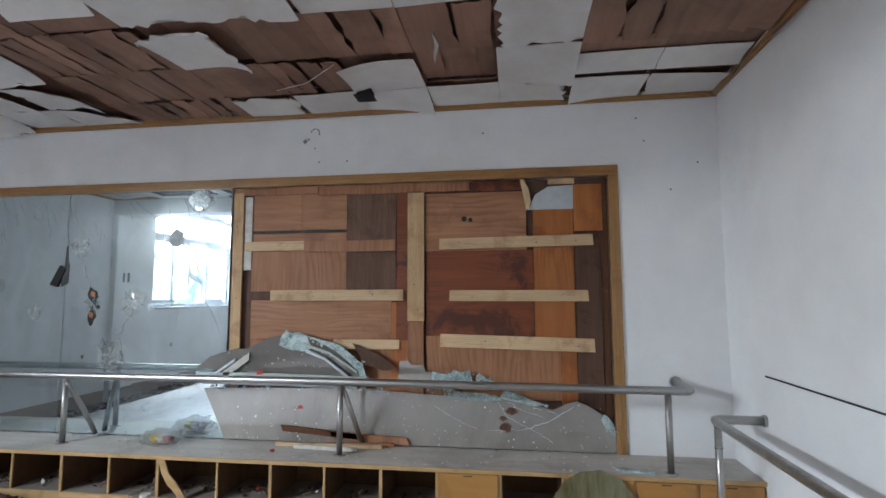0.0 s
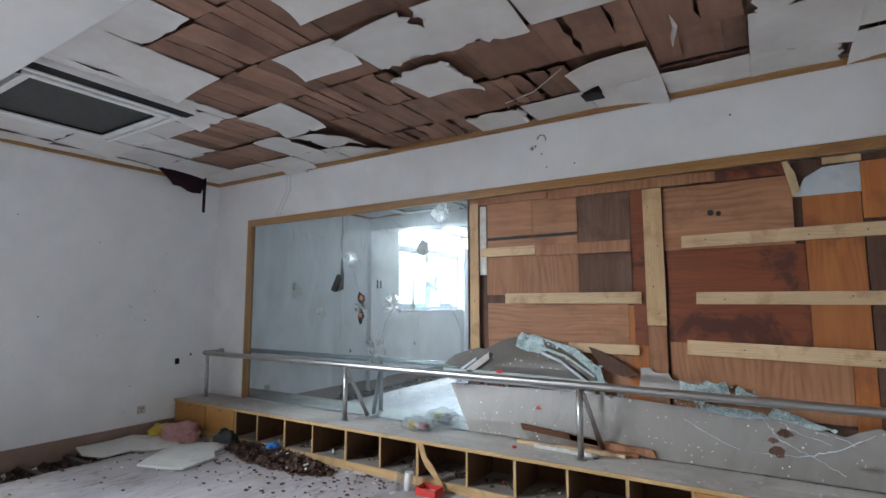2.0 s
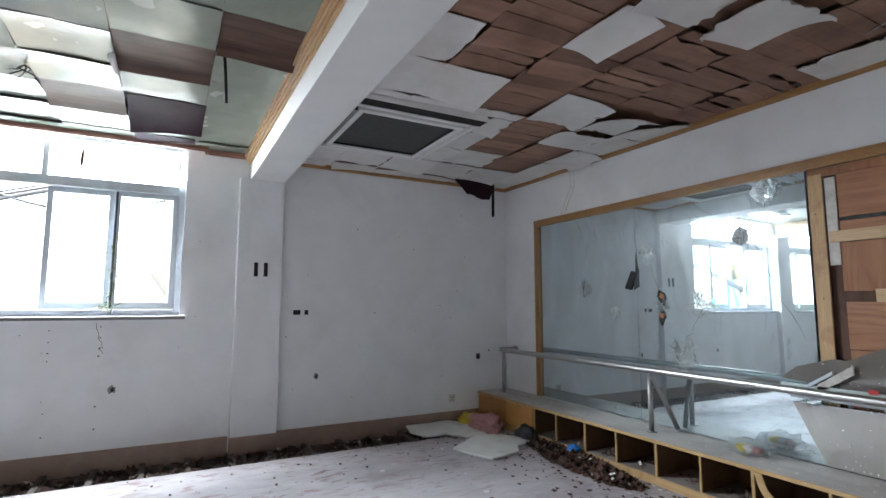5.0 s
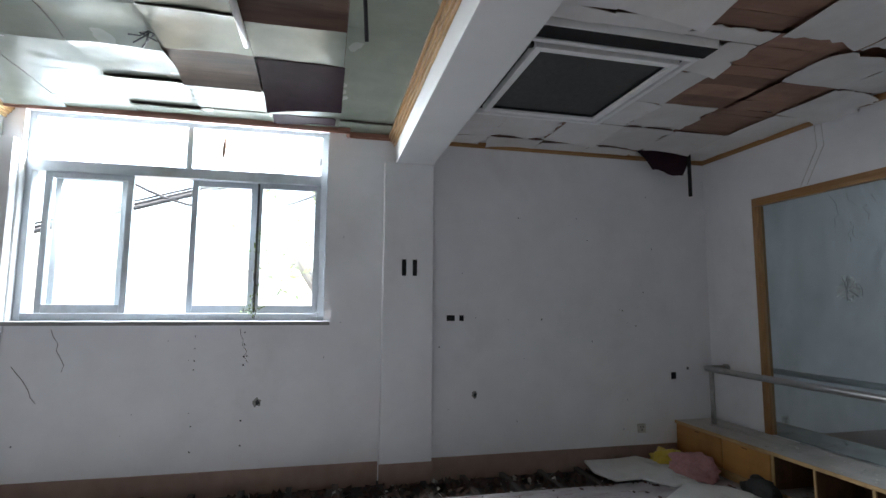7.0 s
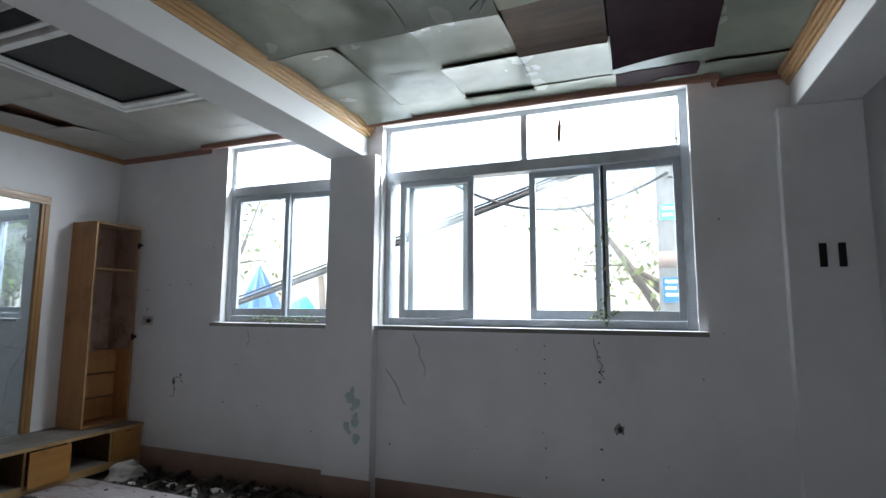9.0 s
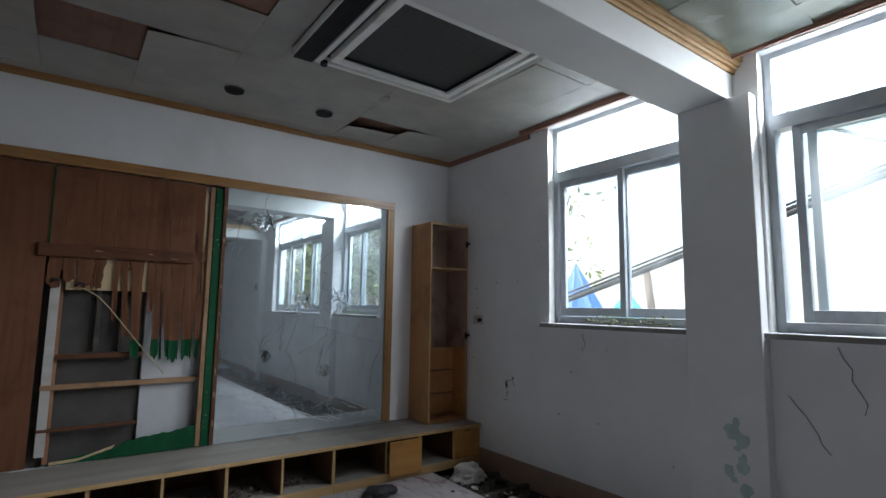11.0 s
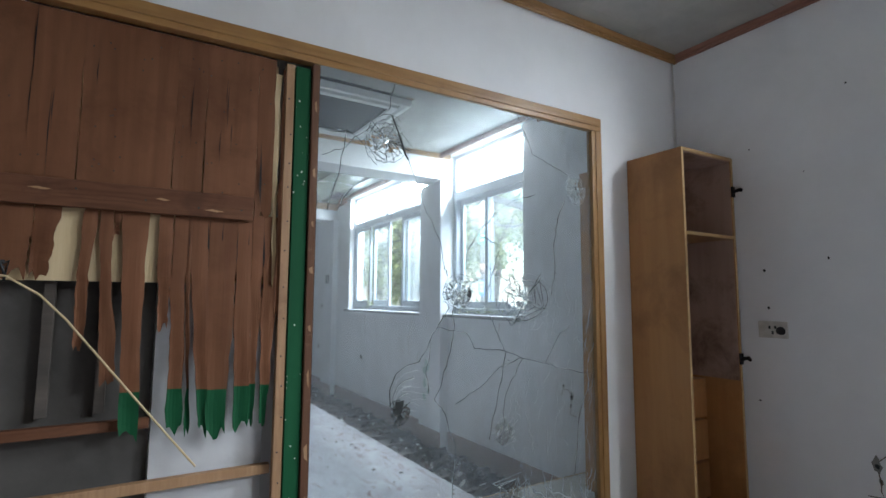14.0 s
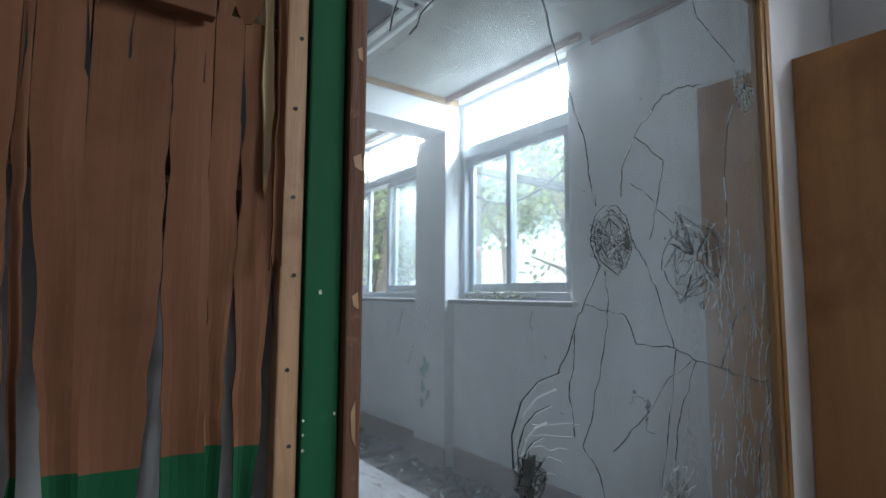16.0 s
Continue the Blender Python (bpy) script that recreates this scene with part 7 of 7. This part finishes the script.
for x, y, a, L in ((-2.92, 3.30, 1.2, 0.16), (-2.86, 3.33, 1.5, 0.14)):
    whole("plastic_cup", tube(bmesh.new(), [(x, y, 0.0), (x + 0.01, y + 0.005, L)], [0.028, 0.036], 12), bag_film if x < -2.9 else foam_board, "crushed pale plastic cup on the floor", "cup", "plastic cups")

rng = random.Random(91)
for k, x in enumerate((-5.06, -4.68, -4.28, -3.87, -3.46, -3.06, -2.64, -2.2, -1.8, -1.4, -1.0, -0.2)):
    heap("cubby_litter", x, 3.66, 0.13, 0.12, 0.02, 12 + 7 * (k % 4), [leaf_litter, litter_pale, red_paint] if k % 3 == 1 else [leaf_litter, litter_pale], "scraps and dead leaves inside a bench cubby", (0.012, 0.035), 200 + k, 0.07)
for k, x in enumerate((-4.65, -4.25, -3.86, -3.46)):
    heap("cubby_litter", x, -5.15, 0.13, 0.12, 0.03, 20, [leaf_litter, litter_pale], "scraps and dead leaves inside a bench cubby", (0.012, 0.035), 300 + k, 0.07)
whole("dry_pod", tube(bmesh.new(), [(-6.41, -0.88, 2.97), (-6.41, -0.88, 2.93), (-6.41, -0.885, 2.86), (-6.41, -0.89, 2.78), (-6.41, -0.89, 2.73)], [0.002, 0.004, 0.018, 0.014, 0.002], 7), stick_brown, "dry brown seed pod hanging in the window", "pod")

# ---- outside ----
bm = bmesh.new()
N = 40
gv = [[bm.verts.new((-6.62 - 300 * (i / N) ** 2.2, -300 + 600 * j / N, -0.5 + 4.0 * (i / N) ** 2.2 * 6)) for j in range(N + 1)] for i in range(N + 1)]
for i in range(N):
    for j in range(N):
        bm.faces.new((gv[i][j], gv[i + 1][j], gv[i + 1][j + 1], gv[i][j + 1]))
whole("ground", bm, ground_m, "dry pale rising ground outside", "ground", kind=s)

pole = empty("utility_pole", (-9.0, 0.0, -0.5), "grey concrete utility pole with metal signs", "utility pole")
part("shaft", tube(bmesh.new(), [(-9.0, 0.0, -0.7), (-9.0, 0.0, 3.5), (-9.0, 0.0, 8.0)], [0.14, 0.125, 0.10], 16), pole_m, pole)
for z0, z1, m, w in ((2.50, 2.68, sign_green, 0.10), (1.56, 1.84, sign_blue, 0.10)):
    g = part("sign", boxes((-8.868, -8.862, -w, w, z0, z1), bevel=0.001), m, pole)
    for k in range(3):
        zz = z1 - 0.045 - 0.075 * k
        if zz > z0 + 0.02:
            part("lettering_bar", boxes((-8.8615, -8.8605, -w * 0.75, w * (0.7 - 0.3 * (k % 2)), zz - 0.018, zz + 0.018)), plastic_white, g)
part("band", tube(bmesh.new(), [(-9.0, 0.0, 1.95), (-9.0, 0.0, 2.14)], 0.136, 16), base_brown, pole)


def hang(a, b, sag, n=14):
    a, b = Vector(a), Vector(b)
    return [a.lerp(b, k / n) - Vector((0, 0, sag * 4 * (k / n) * (1 - k / n))) for k in range(n + 1)]


for a, b, sag, r in (((-8.5, -9.0, 0.62), (-8.6, 0.0, 3.38), 0.06, 0.032), ((-8.5, -9.0, 0.66), (-8.6, 0.0, 3.42), 0.05, 0.016), ((-8.5, -9.0, 0.72), (-8.6, 0.0, 3.45), 0.05, 0.014), ((-8.4, -3.0, 3.4), (-8.85, 0.0, 3.05), 0.55, 0.018), ((-8.85, 0.0, 3.2), (-9.5, 9.0, 3.5), 0.4, 0.02), ((-8.85, 0.0, 3.45), (-9.5, 9.0, 4.0), 0.3, 0.015), ((-8.85, 0.0, 3.0), (-9.5, 9.0, 2.9), 0.3, 0.012)):
    whole("cable", tube(bmesh.new(), hang(a, b, sag), r, 7), cable_m, "sagging black overhead cable", "cable", "overhead cables")

tp = bmesh.new()
apex = tp.verts.new((-10.0, -6.75, 2.25))
rim = [tp.verts.new((-10.0 + 1.0 * math.cos(a) * (1 + 0.2 * math.sin(5 * a)), -6.55 + 0.92 * math.sin(a) * (1 + 0.15 * math.sin(7 * a)), 0.2)) for a in (6.283 * k / 28 for k in range(28))]
for k in range(28):
    tp.faces.new((apex, rim[k], rim[(k + 1) % 28]))
whole("tarpaulin", tp, tarp_m, "blue tarpaulin draped into a tall cone", "tarpaulin")
crumple("turquoise_bundle", (-9.6, -5.50, 0.98), (0.26, 0.24, 0.46), teal_m, "turquoise plastic bundle outside", "bundle", 21, 0.2)
crumple("earth_mound", (-10.2, -5.9, -0.6), (1.4, 1.9, 1.2), ground_m, "low earth mound under the bundles", "mound", 22, 0.15)
whole("timber_prop", tube(bmesh.new(), [(-9.7, -5.05, -0.5), (-9.7, -5.15, 1.2), (-9.75, -5.28, 2.05)], [0.06, 0.055, 0.05], 8), bark, "weathered brown timber prop outside", "timber", "timber props")
whole("garden_wall", boxes((-11.2, -10.9, -5.6, -4.9, -0.6, 1.85), bevel=0.02), render_m, "pale rendered garden wall outside", "wall")


def tree(x, y, z, h, crown, seed, leaves=2600):
    """A tapered trunk with forking limbs and a ragged crown of small leaves."""
    rg = random.Random(seed)
    t = empty("tree", (x, y, z), "leafy tree in bright sun outside the windows", "tree", "trees outside")
    bm = bmesh.new()
    top = Vector((x + rg.uniform(-0.4, 0.4), y + rg.uniform(-0.4, 0.4), z + h * 0.55))
    tube(bm, [(x, y, z - 0.3), (x + 0.1, y - 0.05, z + h * 0.25), top], [0.18, 0.13, 0.09], 9)
    part("trunk", bm, bark, t)
    tips = []
    for k in range(9):
        a = rg.uniform(0, 6.283)
        start = Vector((x, y, z + h * rg.uniform(0.25, 0.55)))
        end = Vector((x + crown * math.cos(a) * rg.uniform(0.5, 1.0), y + crown * math.sin(a) * rg.uniform(0.5, 1.0), z + h * rg.uniform(0.45, 1.0)))
        mid = start.lerp(end, 0.5) + Vector((rg.uniform(-0.2, 0.2), rg.uniform(-0.2, 0.2), 0.25))
        b2 = bmesh.new()
        tube(b2, [start, mid, end], [0.07, 0.045, 0.015], 6)
        part("limb", b2, bark, t)
        tips += [start.lerp(end, 0.6), mid, end, end + Vector((rg.uniform(-0.5, 0.5), rg.uniform(-0.5, 0.5), rg.uniform(-0.4, 0.4)))]
    bm = bmesh.new()
    for k in range(leaves):
        c = rg.choice(tips)
        p = c + Vector((rg.gauss(0, 0.42), rg.gauss(0, 0.42), rg.gauss(0, 0.34)))
        L = rg.uniform(0.05, 0.12)
        rot = Euler((rg.uniform(-1.2, 1.2), rg.uniform(-1.2, 1.2), rg.uniform(0, 6.28))).to_matrix()
        vs = [bm.verts.new(p + rot @ Vector(q)) for q in ((-L, 0, 0), (0, 0.45 * L, 0.1 * L), (L, 0, 0), (0, -0.45 * L, 0.1 * L))]
        bm.faces.new(vs)
    part("crown", bm, leaves_m, t, "ragged yellow-green foliage")
    return t


for k, (x, y, h, c) in enumerate(((-12.6, 0.2, 5.0, 1.8), (-13.0, 5.0, 6.5, 2.4), (-10.8, 5.6, 5.0, 1.8), (-12.5, 8.5, 6.0, 2.3), (-11.8, -9.8, 6.4, 1.6), (-15.0, 11.5, 7.5, 3.0), (-11.2, 9.8, 4.6, 1.9), (-17.0, 4.5, 8.0, 3.0),
                                  (-9.6, 3.9, 6.0, 1.7), (-9.3, 7.2, 6.5, 2.0), (-10.2, 12.6, 7.5, 2.6), (-13.5, 14.0, 9.0, 3.0), (-17.5, 15.5, 10.0, 3.4), (-19.0, 9.5, 10.0, 3.2), (-14.0, 20.0, 11.0, 3.6), (-21.0, 21.0, 13.0, 4.0))):
    tree(x, y, -0.5, h, c, 40 + k, {0: 520, 4: 650}.get(k, 3200 if k < 8 else 8000))


def creeper(y0, y1, z, x, n, seed, label):
    rg = random.Random(seed)
    o = empty("creeper", (x, (y0 + y1) / 2, z), label, "creeper", "window creepers")
    st = bmesh.new()
    tube(st, [(x - 0.05 + 0.03 * math.sin(k), y0 + (y1 - y0) * k / 9, z + 0.012 + 0.02 * abs(math.sin(2.3 * k))) for k in range(10)], 0.003, 5)
    part("stem", st, bark, o)
    lv = bmesh.new()
    for k in range(n):
        p = Vector((x + rg.uniform(-0.08, 0.03), rg.uniform(y0, y1), z + rg.uniform(0.006, 0.07)))
        L = rg.uniform(0.008, 0.02)
        rot = Euler((rg.uniform(-1, 1), rg.uniform(-1, 1), rg.uniform(0, 6.28))).to_matrix()
        lv.faces.new([lv.verts.new(p + rot @ Vector(q)) for q in ((-L, 0, 0), (0, 0.6 * L, 0.2 * L), (L, 0, 0), (0, -0.6 * L, 0.2 * L))])
    part("foliage", lv, leaves_m, o)


creeper(-3.75, -3.0, SILL, -6.33, 60, 61, "yellow-green creeper straggling over the window sill")
creeper(-0.70, -0.50, SILL + 0.06, -6.44, 45, 62, "green creeper shoots growing in at the window")
st = bmesh.new()
tube(st, [(-6.425 + 0.01 * math.sin(k), -0.585 + 0.02 * math.sin(1.7 * k), SILL + 0.02 + 0.055 * k) for k in range(9)], 0.004, 5)
whole("dry_creeper", st, bark, "dry creeper stem climbing the window frame", "creeper")
# Added dark strip that paints the shaded edge of the sash.
whole("window_seal", boxes((-6.441, -6.436, -0.598, -0.580, SILL + 0.07, 2.54), bevel=0.001), dark_mesh, "dark strip painting the shade on the window sash", "seal")
lv = bmesh.new()
rg = random.Random(63)
for k in range(70):
    z = SILL + 0.03 + 0.75 * rg.random() ** 1.6
    p = Vector((-6.425 + rg.uniform(-0.006, 0.02), -0.59 + rg.gauss(0, 0.03), z))
    L = rg.uniform(0.006, 0.016)
    rot = Euler((rg.uniform(-1, 1), rg.uniform(0.6, 2.2), rg.uniform(0, 6.28))).to_matrix()
    lv.faces.new([lv.verts.new(p + rot @ Vector(q)) for q in ((-L, 0, 0), (0, 0.6 * L, 0.2 * L), (L, 0, 0), (0, -0.6 * L, 0.2 * L))])
whole("creeper_leaves", lv, leaves_m, "green creeper leaves climbing the window sash", "creeper", kind="stuff")
# Dirt and scraps strewn over the floor near the west wall.
rg = random.Random(91)
for mat_s, n, lab in ((leaf_litter, 70, "dark dirt crumbs strewn over the floor"), (litter_pale, 55, "pale plaster crumbs strewn over the floor")):
    b2 = bmesh.new()
    for k in range(n):
        x, y, r = -5.85 + abs(rg.gauss(0, 0.55)), rg.uniform(-4.6, 3.4), rg.uniform(0.004, 0.018)
        a0 = rg.uniform(0, 6.28)
        plate(b2, [(x + r * math.cos(a0 + a) * rg.uniform(0.5, 1.7), y + r * math.sin(a0 + a) * rg.uniform(0.4, 1.0)) for a in (0, 1.3, 2.6, 4.0, 5.2)], 0.0015, 0.002 + rg.uniform(0.002, 0.007), "z")
    whole("floor_crumbs", b2, mat_s, lab, "debris", kind="stuff")
for mat_s, n, lab in ((leaf_litter, 330, "dead leaf crumbs scattered before the bench"), (litter_pale, 90, "plaster crumbs scattered before the bench")):
    b2 = bmesh.new()
    for k in range(n):
        x, y, r = -6.0 + 3.0 * rg.random() ** 1.3, 3.44 - abs(rg.gauss(0, 0.45)), rg.uniform(0.005, 0.022)
        a0, x = rg.uniform(0, 6.28), max(x, -5.78)
        plate(b2, [(x + r * math.cos(a0 + a) * rg.uniform(0.5, 1.7), y + r * math.sin(a0 + a) * rg.uniform(0.4, 1.0)) for a in (0, 1.3, 2.6, 4.0, 5.2)], 0.0018, 0.003 + rg.uniform(0.002, 0.008), "z")
    whole("floor_crumbs", b2, mat_s, lab, "debris", kind="stuff")
